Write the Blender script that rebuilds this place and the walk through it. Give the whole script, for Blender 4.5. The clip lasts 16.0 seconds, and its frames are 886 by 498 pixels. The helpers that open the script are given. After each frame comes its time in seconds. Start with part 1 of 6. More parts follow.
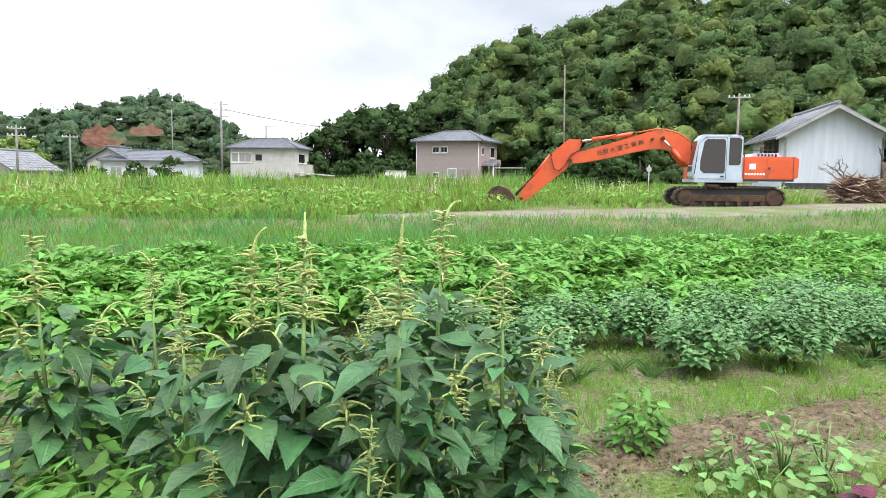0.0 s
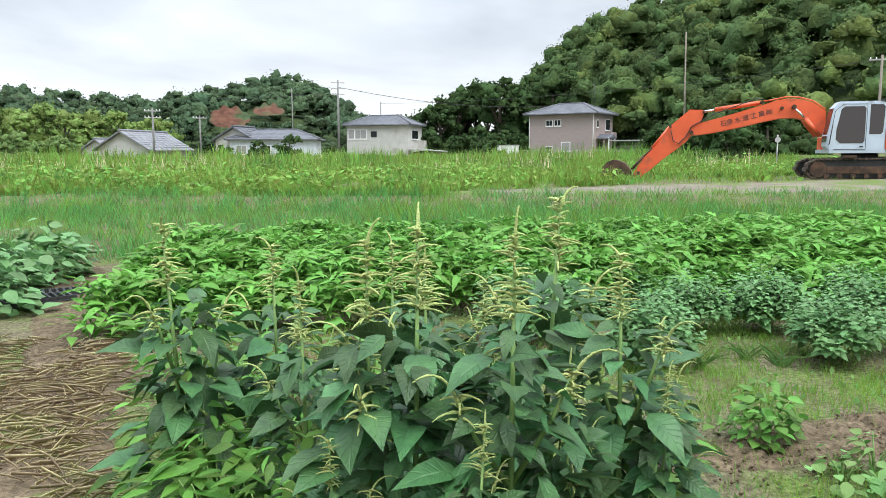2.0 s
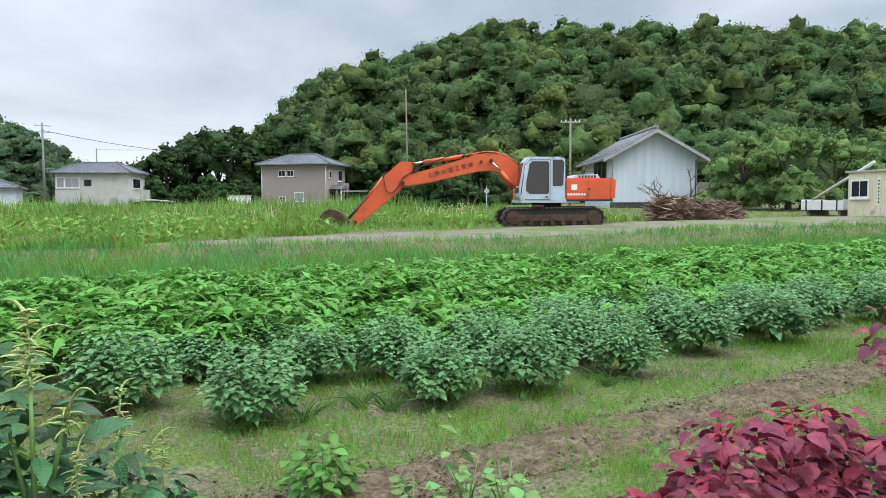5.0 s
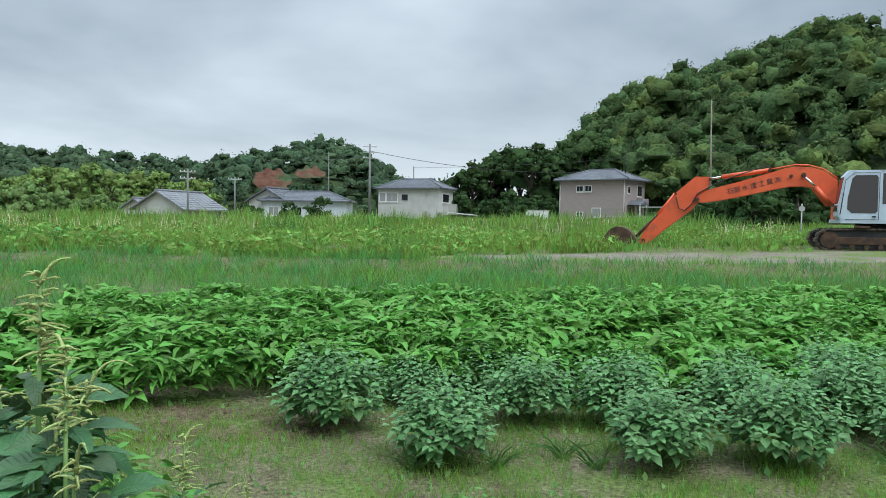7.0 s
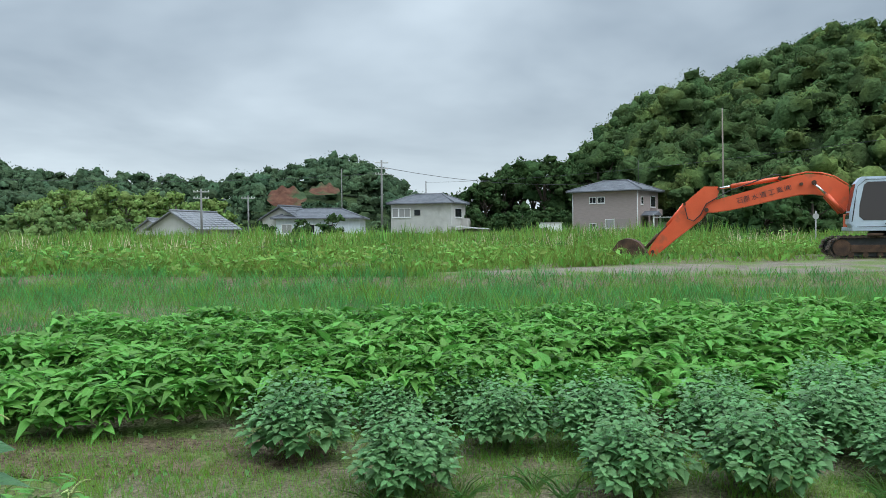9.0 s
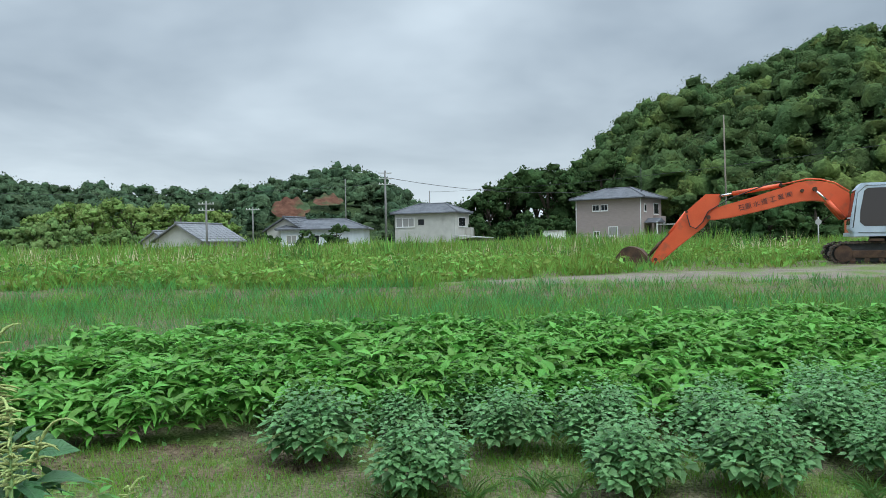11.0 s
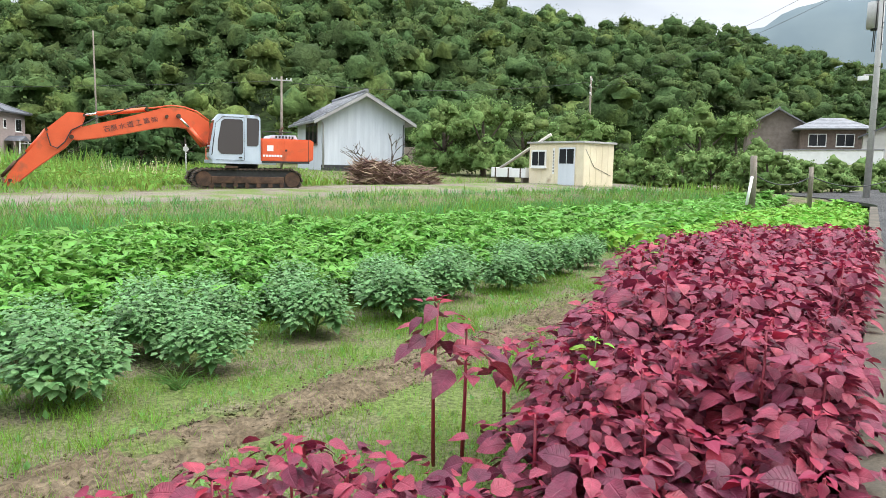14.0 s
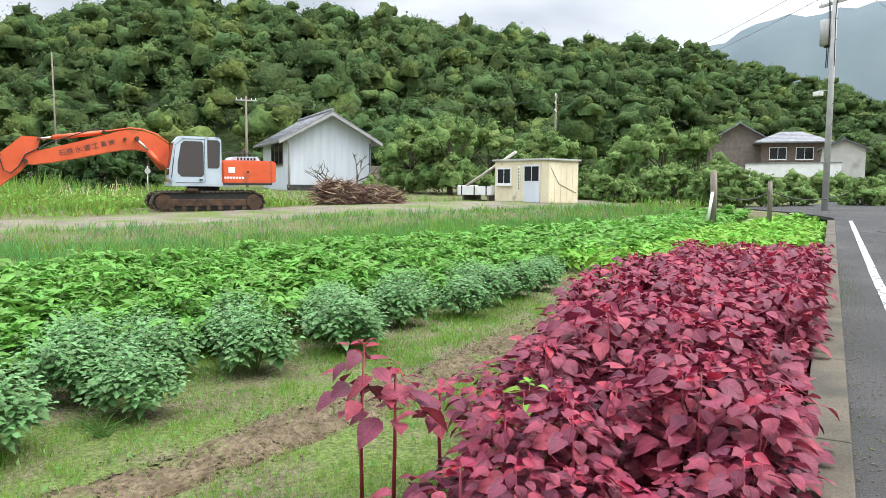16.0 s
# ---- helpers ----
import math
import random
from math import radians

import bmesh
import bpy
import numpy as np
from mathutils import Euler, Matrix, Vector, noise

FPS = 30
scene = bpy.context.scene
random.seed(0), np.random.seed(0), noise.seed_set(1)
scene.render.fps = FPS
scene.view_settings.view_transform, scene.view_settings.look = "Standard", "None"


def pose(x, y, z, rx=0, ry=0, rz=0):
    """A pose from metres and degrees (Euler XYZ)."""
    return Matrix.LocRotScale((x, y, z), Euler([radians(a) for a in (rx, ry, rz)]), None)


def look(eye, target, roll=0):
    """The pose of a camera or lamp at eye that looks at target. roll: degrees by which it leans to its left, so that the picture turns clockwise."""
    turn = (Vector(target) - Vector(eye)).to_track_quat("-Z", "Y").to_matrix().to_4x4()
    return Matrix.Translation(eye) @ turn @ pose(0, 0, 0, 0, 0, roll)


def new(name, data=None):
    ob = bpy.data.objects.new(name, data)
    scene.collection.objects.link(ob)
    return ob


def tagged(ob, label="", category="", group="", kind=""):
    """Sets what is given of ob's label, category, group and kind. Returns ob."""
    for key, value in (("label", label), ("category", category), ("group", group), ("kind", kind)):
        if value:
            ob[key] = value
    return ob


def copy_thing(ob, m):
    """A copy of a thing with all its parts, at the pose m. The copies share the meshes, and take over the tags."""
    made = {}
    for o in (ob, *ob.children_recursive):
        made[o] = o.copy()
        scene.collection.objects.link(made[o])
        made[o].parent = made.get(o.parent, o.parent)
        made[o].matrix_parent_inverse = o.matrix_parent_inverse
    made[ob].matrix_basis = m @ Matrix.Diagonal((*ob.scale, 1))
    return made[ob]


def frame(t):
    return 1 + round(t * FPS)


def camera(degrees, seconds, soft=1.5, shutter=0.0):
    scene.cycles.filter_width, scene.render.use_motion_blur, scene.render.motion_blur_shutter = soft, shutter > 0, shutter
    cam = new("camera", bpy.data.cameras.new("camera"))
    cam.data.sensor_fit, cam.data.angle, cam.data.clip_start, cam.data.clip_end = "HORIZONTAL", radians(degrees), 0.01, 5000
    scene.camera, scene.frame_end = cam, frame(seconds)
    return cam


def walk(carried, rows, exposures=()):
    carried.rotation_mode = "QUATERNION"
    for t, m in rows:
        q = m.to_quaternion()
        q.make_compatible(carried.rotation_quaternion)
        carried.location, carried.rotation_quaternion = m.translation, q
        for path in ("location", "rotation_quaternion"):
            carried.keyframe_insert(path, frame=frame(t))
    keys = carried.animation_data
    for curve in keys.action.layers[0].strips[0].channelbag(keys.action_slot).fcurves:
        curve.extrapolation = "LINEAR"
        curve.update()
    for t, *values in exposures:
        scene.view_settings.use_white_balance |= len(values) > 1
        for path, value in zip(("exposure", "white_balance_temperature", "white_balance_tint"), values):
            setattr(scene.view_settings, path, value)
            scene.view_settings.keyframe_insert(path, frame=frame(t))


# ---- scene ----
PATH = [
    (0, (-2.754, -2.69, 1.14), (-2.118, -0.803, 0.957), 0.6),
    (0.5, (-2.744, -2.675, 1.169), (-2.226, -0.753, 0.979), 0.9),
    (1, (-2.748, -2.646, 1.184), (-2.36, -0.7, 0.941), 1.3),
    (1.5, (-2.763, -2.634, 1.193), (-2.452, -0.674, 0.94), 0.2),
    (2, (-2.745, -2.632, 1.182), (-2.402, -0.677, 0.93), -0.2),
    (2.5, (-2.689, -2.634, 1.179), (-2.163, -0.721, 0.928), -0.6),
    (3, (-2.581, -2.656, 1.163), (-1.826, -0.821, 0.914), -0.2),
    (3.5, (-2.395, -2.691, 1.147), (-1.441, -0.952, 0.889), -0.5),
    (3.7, (-2.31, -2.708, 1.118), (-1.275, -1.014, 0.874), -0.7),
    (5.8, (-1.376, -2.541, 1.176), (-0.472, -0.757, 1.13), 1.2),
    (6, (-1.297, -2.467, 1.184), (-0.424, -0.668, 1.154), 1.6),
    (6.5, (-1.123, -2.364, 1.167), (-0.495, -0.465, 1.145), 1.8),
    (7, (-0.961, -2.313, 1.194), (-0.726, -0.329, 1.111), 0.7),
    (7.5, (-0.772, -2.194, 1.18), (-0.655, -0.2, 1.086), 0.0),
    (8, (-0.613, -2.103, 1.23), (-0.463, -0.11, 1.158), 0.1),
    (10.3, (-0.654, -2.42, 1.271), (-0.445, -0.431, 1.236), -0.8),
    (10.5, (-0.67, -2.441, 1.28), (-0.51, -0.448, 1.249), -0.8),
    (11, (-0.673, -2.482, 1.298), (-0.49, -0.49, 1.277), -1.1),
    (11.5, (-0.626, -2.491, 1.295), (-0.251, -0.527, 1.28), -1.3),
    (12, (-0.518, -2.467, 1.272), (0.148, -0.581, 1.233), -0.5),
    (12.5, (-0.409, -2.503, 1.247), (0.652, -0.809, 1.172), 0.5),
    (13, (-0.317, -2.63, 1.224), (1.113, -1.237, 1.099), 0.9),
    (13.5, (-0.31, -2.682, 1.217), (1.244, -1.435, 1.043), 0.9),
    (14, (-0.336, -2.671, 1.206), (1.203, -1.412, 0.989), 1.3),
    (14.5, (-0.352, -2.645, 1.209), (1.173, -1.379, 0.947), 0.5),
    (15, (-0.341, -2.667, 1.273), (1.285, -1.538, 0.991), -2.5),
    (15.5, (-0.228, -2.693, 1.296), (1.446, -1.621, 1.076), -1.2),
    (16, (-0.072, -2.734, 1.304), (1.518, -1.533, 1.133), 0.5),
]
cam = camera(61.6, 16.0, soft=0.9)
walk(cam, [(t, look(eye, target, roll)) for t, eye, target, roll in PATH],
     exposures=[(0.0, 0.8, 6750, 14), (0.5, 0.66, 6650, 12), (1.0, 0.6, 6600, 11), (2.0, 0.55, 6600, 11), (3.5, 0.62, 6700, 14), (5.8, 0.2, 6200, 6), (6.5, 0.18, 6200, 6), (7.0, 0.02, 6150, 5), (8.0, -0.05, 6100, 4), (12.3, -0.05, 6150, 4), (13.2, 0.5, 6650, 10), (14.2, 0.76, 6800, 12), (15.0, 0.98, 6800, 12), (16.0, 0.73, 6800, 12)])

# ---- world and sun: a bright overcast sky ----
SUN_DIR = Vector((0.35, -0.55, 1.0)).normalized()
world = bpy.data.worlds.new("overcast_sky")
scene.world = world
world.use_nodes = True
wn, wl = world.node_tree.nodes, world.node_tree.links
wn.clear()


def wnode(kind, **sets):
    n = wn.new(kind)
    for k, v in sets.items():
        n.inputs[k].default_value = v
    return n


w_out, w_bg = wn.new("ShaderNodeOutputWorld"), wnode("ShaderNodeBackground", Strength=1.0)
w_sky = wn.new("ShaderNodeTexSky")
w_sky.sky_type, w_sky.sun_disc = "NISHITA", False
w_sky.sun_elevation, w_sky.sun_rotation = math.asin(SUN_DIR.z), math.atan2(SUN_DIR.x, SUN_DIR.y)
w_dim = wn.new("ShaderNodeVectorMath")
w_dim.operation = "SCALE"
w_dim.inputs["Scale"].default_value = 0.09
w_co, w_sep = wn.new("ShaderNodeTexCoord"), wn.new("ShaderNodeSeparateXYZ")
w_up = wn.new("ShaderNodeMath")
w_up.operation = "MAXIMUM"
w_up.inputs[1].default_value = 0.0
w_add = wn.new("ShaderNodeMath")
w_add.operation = "ADD"
w_add.inputs[1].default_value = 0.16
w_div = wn.new("ShaderNodeVectorMath")
w_div.operation = "DIVIDE"
w_flat = wn.new("ShaderNodeVectorMath")
w_flat.operation = "MULTIPLY"
w_flat.inputs[1].default_value = (1.0, 1.0, 0.0)
w_big = wnode("ShaderNodeTexNoise", Scale=0.62, Detail=5.0, Roughness=0.5, Distortion=0.25)
w_ramp = wn.new("ShaderNodeValToRGB")
w_ramp.color_ramp.elements[0].position, w_ramp.color_ramp.elements[0].color = 0.36, (0.31, 0.365, 0.44, 1)
w_ramp.color_ramp.elements[1].position, w_ramp.color_ramp.elements[1].color = 0.66, (0.80, 0.865, 0.94, 1)
w_low = wn.new("ShaderNodeMapRange")
w_low.inputs["From Min"].default_value, w_low.inputs["From Max"].default_value = 0.02, 0.26
w_low.inputs["To Min"].default_value, w_low.inputs["To Max"].default_value = 0.75, 0.0
w_hor = wn.new("ShaderNodeMix")
w_hor.data_type = "RGBA"
w_hor.inputs[7].default_value = (0.78, 0.83, 0.88, 1)
w_mix = wn.new("ShaderNodeMix")
w_mix.data_type = "RGBA"
w_mix.inputs[0].default_value = 0.9
# an overcast sky is several times brighter overhead than at the horizon
w_zen = wn.new("ShaderNodeMapRange")
w_zen.interpolation_type = "SMOOTHSTEP"
w_zen.inputs["From Min"].default_value, w_zen.inputs["From Max"].default_value = 0.36, 0.95
w_zen.inputs["To Min"].default_value, w_zen.inputs["To Max"].default_value = 1.0, 4.6
wl.new(w_sep.outputs["Z"], w_zen.inputs["Value"])
wl.new(w_zen.outputs[0], w_bg.inputs["Strength"])
wl.new(w_co.outputs["Generated"], w_sep.inputs[0])
wl.new(w_sep.outputs["Z"], w_up.inputs[0])
wl.new(w_up.outputs[0], w_add.inputs[0])
wl.new(w_co.outputs["Generated"], w_flat.inputs[0])
wl.new(w_flat.outputs[0], w_div.inputs[0])
wl.new(w_add.outputs[0], w_div.inputs[1])
wl.new(w_div.outputs[0], w_big.inputs["Vector"])
wl.new(w_big.outputs["Fac"], w_ramp.inputs[0])
wl.new(w_sep.outputs["Z"], w_low.inputs["Value"])
wl.new(w_low.outputs[0], w_hor.inputs[0])
wl.new(w_ramp.outputs[0], w_hor.inputs[6])
wl.new(w_sky.outputs[0], w_dim.inputs[0])
wl.new(w_dim.outputs[0], w_mix.inputs[6])
wl.new(w_hor.outputs[2], w_mix.inputs[7])
wl.new(w_mix.outputs[2], w_bg.inputs["Color"])
wl.new(w_bg.outputs[0], w_out.inputs[0])
sun = new("sun", bpy.data.lights.new("sun", "SUN"))
sun.data.energy, sun.data.angle, sun.data.color = 1.5, radians(40), (1.0, 0.97, 0.92)
sun.matrix_world = look(SUN_DIR * 60, (0, 0, 0))


# ---- materials ----
def material(name, dark, light, rough=0.6, metal=0.0, scale=4.0, bump=0.0, bump_scale=30.0, fine=0.0,
             island=0.0, through_light=0.0, spec=0.5, object_vary=0.0, stretch=(1, 1, 1), patch=None, patch_scale=0.5, patch_lo=0.5, patch_hi=0.6,
             hue=0.1, depth=None, veins=0):
    """Two tones mixed by noise, with a finer grain, a second stain colour in patches, bump, and a shift of tone from piece to piece."""
    m = bpy.data.materials.new(name)
    m.use_nodes = True
    n, l = m.node_tree.nodes, m.node_tree.links
    b = n["Principled BSDF"]
    b.inputs["Roughness"].default_value, b.inputs["Metallic"].default_value = rough, metal
    b.inputs["Specular IOR Level"].default_value = spec
    co, mp = n.new("ShaderNodeTexCoord"), n.new("ShaderNodeMapping")
    mp.inputs["Scale"].default_value = stretch
    l.new(co.outputs["Object"], mp.inputs[0])

    def noisy(s, detail=4.0):
        t = n.new("ShaderNodeTexNoise")
        t.inputs["Scale"].default_value, t.inputs["Detail"].default_value = s, detail
        l.new(mp.outputs[0], t.inputs["Vector"])
        return t.outputs["Fac"]

    def mix(fac, a, c):
        t = n.new("ShaderNodeMix")
        t.data_type = "RGBA"
        for i, v in ((0, fac), (6, a), (7, c)):
            if hasattr(v, "is_linked"):
                l.new(v, t.inputs[i])
            else:
                t.inputs[i].default_value = v if i == 0 else (*v, 1)
        return t.outputs[2]

    def ranged(v, lo, hi, a=0.0, c=1.0):
        t = n.new("ShaderNodeMapRange")
        l.new(v, t.inputs["Value"])
        for k, x in (("From Min", lo), ("From Max", hi), ("To Min", a), ("To Max", c)):
            t.inputs[k].default_value = x
        return t.outputs[0]

    base = mix(ranged(noisy(scale), 0.3, 0.7), dark, light)
    if patch:
        base = mix(ranged(noisy(patch_scale, 6.0), patch_lo, patch_hi), base, patch)
    vein = None
    if veins:
        at = n.new("ShaderNodeAttribute")
        at.attribute_name = "leaf"
        xyz = n.new("ShaderNodeSeparateXYZ")
        l.new(at.outputs["Vector"], xyz.inputs[0])

        def math_of(op, a, c=0.0):
            t = n.new("ShaderNodeMath")
            t.operation = op
            for i, v in ((0, a), (1, c)):
                if hasattr(v, "is_linked"):
                    l.new(v, t.inputs[i])
                else:
                    t.inputs[i].default_value = v
            return t.outputs[0]

        side = math_of("ABSOLUTE", xyz.outputs["Y"])
        wave = math_of("FRACT", math_of("SUBTRACT", math_of("MULTIPLY", xyz.outputs["X"], float(veins)), math_of("MULTIPLY", side, 1.6)))
        ribs = ranged(math_of("ABSOLUTE", math_of("SUBTRACT", wave, 0.5)), 0.34, 0.5)
        vein = math_of("MAXIMUM", math_of("MULTIPLY", ribs, 0.7), ranged(side, 0.12, 0.03))
        pale = n.new("ShaderNodeHueSaturation")
        pale.inputs["Value"].default_value, pale.inputs["Saturation"].default_value = 1.35, 0.9
        l.new(base, pale.inputs["Color"])
        base = mix(math_of("MULTIPLY", vein, 0.4), base, pale.outputs[0])
    hsv = n.new("ShaderNodeHueSaturation")
    l.new(base, hsv.inputs["Color"])
    value = None
    if fine:
        value = ranged(noisy(bump_scale, 2.0), 0.3, 0.7, 1 - fine, 1 + fine)
    if island or object_vary:
        if island:
            r = n.new("ShaderNodeNewGeometry").outputs["Random Per Island"]
        else:
            r = n.new("ShaderNodeObjectInfo").outputs["Random"]
        s = island or object_vary
        v2 = ranged(r, 0, 1, 1 - s, 1 + s)
        if value is not None:
            t = n.new("ShaderNodeMath")
            t.operation = "MULTIPLY"
            l.new(value, t.inputs[0])
            l.new(v2, t.inputs[1])
            v2 = t.outputs[0]
        value = v2
        l.new(ranged(r, 0, 1, 0.5 - hue * s, 0.5 + hue * s), hsv.inputs["Hue"])
    if value is not None:
        l.new(value, hsv.inputs["Value"])
    l.new(hsv.outputs[0], b.inputs["Base Color"])
    if bump:
        bp = n.new("ShaderNodeBump")
        bp.inputs["Strength"].default_value, bp.inputs["Distance"].default_value = min(1.0, bump * 10), depth or 0.1 * max(bump, 0.05)
        height = noisy(bump_scale)
        if vein is not None:
            height = math_of("SUBTRACT", height, math_of("MULTIPLY", vein, 0.6))
        l.new(height, bp.inputs["Height"])
        l.new(bp.outputs[0], b.inputs["Normal"])
    if through_light:
        tr, ms = n.new("ShaderNodeBsdfTranslucent"), n.new("ShaderNodeMixShader")
        ms.inputs[0].default_value = through_light
        l.new(hsv.outputs[0], tr.inputs["Color"])
        l.new(b.outputs[0], ms.inputs[1])
        l.new(tr.outputs[0], ms.inputs[2])
        l.new(ms.outputs[0], n["Material Output"].inputs["Surface"])
    return m


M_GRASSGROUND = material("weedy_soil", (0.115, 0.098, 0.06), (0.175, 0.152, 0.097), 0.95, scale=4.0, bump=0.12, bump_scale=34, fine=0.45, depth=0.03,
                         patch=(0.11, 0.145, 0.045), patch_scale=1.8, patch_lo=0.42, patch_hi=0.6, spec=0.1)
M_SOIL = material("tilled_soil", (0.09, 0.067, 0.041), (0.175, 0.135, 0.087), 0.95, scale=7, bump=0.3, bump_scale=26, fine=0.4, spec=0.1, depth=0.045,
                  patch=(0.12, 0.14, 0.05), patch_scale=2.2, patch_lo=0.58, patch_hi=0.66)
M_GRAVEL = material("gravel", (0.15, 0.13, 0.10), (0.24, 0.21, 0.17), 0.95, scale=1.2, bump=0.1, bump_scale=60, fine=0.35, spec=0.1,
                    patch=(0.12, 0.16, 0.05), patch_scale=0.6, patch_lo=0.47, patch_hi=0.6)
M_ASPHALT = material("asphalt", (0.021, 0.020, 0.018), (0.037, 0.035, 0.032), 0.8, scale=1.3, bump=0.12, bump_scale=110, fine=0.6,
                     patch=(0.058, 0.055, 0.051), patch_scale=0.5, patch_lo=0.48, patch_hi=0.66)
M_CONCRETE = material("stained_concrete", (0.065, 0.053, 0.036), (0.12, 0.10, 0.07), 0.9, scale=2.5, bump=0.06, bump_scale=70, fine=0.25,
                      patch=(0.045, 0.04, 0.028), patch_scale=1.5, patch_lo=0.5, patch_hi=0.68)
M_ROADPAINT = material("worn_road_paint", (0.5, 0.5, 0.47), (0.68, 0.68, 0.65), 0.7, scale=6, fine=0.2, bump=0.03, bump_scale=120,
                       patch=(0.07, 0.068, 0.065), patch_scale=11, patch_lo=0.5, patch_hi=0.57)
LEAF = dict(rough=0.6, scale=2.0, spec=0.22)
M_BLUELEAF = material("grey_green_leaf", (0.108, 0.235, 0.078), (0.175, 0.33, 0.125), island=0.25, through_light=0.25, hue=0.05, veins=5, bump=0.03, bump_scale=60, rough=0.5, scale=3.0, spec=0.3)
M_BRIGHTLEAF = material("bright_green_leaf", (0.095, 0.245, 0.036), (0.168, 0.365, 0.066), island=0.3, hue=0.04, through_light=0.35, veins=6, rough=0.55, scale=2.0, spec=0.25)
M_HERB = material("herb_leaf", (0.075, 0.19, 0.03), (0.14, 0.3, 0.05), island=0.35, hue=0.05, through_light=0.3, veins=6, rough=0.5, scale=2.0, spec=0.3)
M_LIMELEAF = material("lime_green_leaf", (0.15, 0.33, 0.04), (0.22, 0.43, 0.065), island=0.25, through_light=0.3, **LEAF)
M_ONION = material("onion_blade", (0.075, 0.215, 0.055), (0.145, 0.335, 0.085), island=0.45, through_light=0.2, patch=(0.15, 0.29, 0.06), patch_scale=0.45, patch_lo=0.48, patch_hi=0.62, **LEAF)
M_WEED = material("meadow_weed", (0.15, 0.27, 0.045), (0.25, 0.38, 0.075), island=0.4, through_light=0.3, patch=(0.085, 0.185, 0.04), patch_scale=0.3, patch_lo=0.52, patch_hi=0.66, **LEAF)
M_GRASS = material("short_grass", (0.14, 0.275, 0.036), (0.225, 0.385, 0.058), island=0.35, through_light=0.35, **LEAF)
M_STRAW = material("straw", (0.52, 0.43, 0.27), (0.7, 0.6, 0.4), rough=0.8, scale=4, island=0.3)
M_PALELEAF = material("pale_green_leaf", (0.14, 0.28, 0.08), (0.22, 0.37, 0.12), island=0.25, through_light=0.25, veins=8, bump=0.04, bump_scale=50, **LEAF)
M_DARKLEAF = material("amaranth_leaf", (0.039, 0.106, 0.035), (0.077, 0.172, 0.056), island=0.45, hue=0.06, through_light=0.22, bump=0.06, bump_scale=45, fine=0.12, rough=0.43, scale=12.0, spec=0.42, veins=9, depth=0.006)
M_STEM = material("green_stem", (0.11, 0.21, 0.05), (0.17, 0.28, 0.075), 0.6, scale=9)
M_TASSEL = material("flower_tassel", (0.30, 0.38, 0.12), (0.46, 0.53, 0.20), 0.8, scale=20, island=0.2, bump=0.1, bump_scale=150, spec=0.2)
M_REDLEAF = material("red_amaranth_leaf", (0.125, 0.011, 0.030), (0.285, 0.038, 0.075), rough=0.48, scale=14, island=0.5, hue=0.025, through_light=0.2, spec=0.42, bump=0.06, bump_scale=50, fine=0.15, veins=9, depth=0.006)
M_REDTOP = material("young_red_leaf", (0.23, 0.010, 0.034), (0.36, 0.028, 0.068), rough=0.48, scale=5, island=0.3, hue=0.025, through_light=0.25, spec=0.35, veins=8)
M_REDSTEM = material("red_stem", (0.20, 0.012, 0.03), (0.30, 0.03, 0.05), 0.5, scale=9)
M_FOREST = material("forest_leaf", (0.052, 0.088, 0.034), (0.092, 0.142, 0.05), rough=0.9, scale=0.2, island=0.22, hue=0.08, through_light=0.22, spec=0.05, bump=0.1, bump_scale=2.2, depth=0.35, fine=0.25,
                    patch=(0.14, 0.185, 0.054), patch_scale=0.1, patch_lo=0.54, patch_hi=0.68)
M_FARFOREST = material("far_forest_leaf", (0.038, 0.07, 0.038), (0.075, 0.112, 0.056), rough=0.9, scale=0.07, island=0.28, hue=0.05, spec=0.05, bump=0.1, bump_scale=1.0, depth=0.9, fine=0.3)
M_DARKTREE = material("dark_tree_leaf", (0.036, 0.07, 0.026), (0.065, 0.108, 0.037), rough=0.9, scale=0.4, island=0.25, hue=0.05, through_light=0.2, spec=0.05, bump=0.1, bump_scale=2.6, depth=0.25, fine=0.25)
M_BAMBOO = material("bamboo_leaf", (0.13, 0.21, 0.05), (0.22, 0.31, 0.085), rough=0.7, scale=0.3, island=0.3, hue=0.05, through_light=0.25, spec=0.15, bump=0.1, bump_scale=2.2, depth=0.35, fine=0.25)
M_SHRUB = material("shrub_leaf", (0.115, 0.195, 0.062), (0.2, 0.29, 0.095), rough=0.85, scale=0.5, island=0.25, hue=0.06, through_light=0.28, spec=0.1, bump=0.1, bump_scale=5.0, depth=0.12, fine=0.25)
M_BARK = material("bark", (0.07, 0.055, 0.04), (0.13, 0.10, 0.075), 0.9, scale=3, bump=0.2, bump_scale=25, stretch=(1, 1, 0.2))
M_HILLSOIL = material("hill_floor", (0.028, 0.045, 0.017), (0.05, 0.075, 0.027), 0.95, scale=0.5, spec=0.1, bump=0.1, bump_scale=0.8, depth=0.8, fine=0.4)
M_SCAR = material("red_earth", (0.085, 0.04, 0.027), (0.13, 0.066, 0.044), 0.95, scale=0.12, fine=0.3, bump=0.1, bump_scale=0.5, spec=0.05, depth=0.6, patch=(0.05, 0.075, 0.035), patch_scale=0.12, patch_lo=0.5, patch_hi=0.6)
# distance haze is painted in: the mountain's colour is paled to blue-grey
M_HAZE_TONE = material("mountain_painted_haze", (0.12, 0.155, 0.17), (0.16, 0.195, 0.20), 0.95, scale=0.004, spec=0.0)
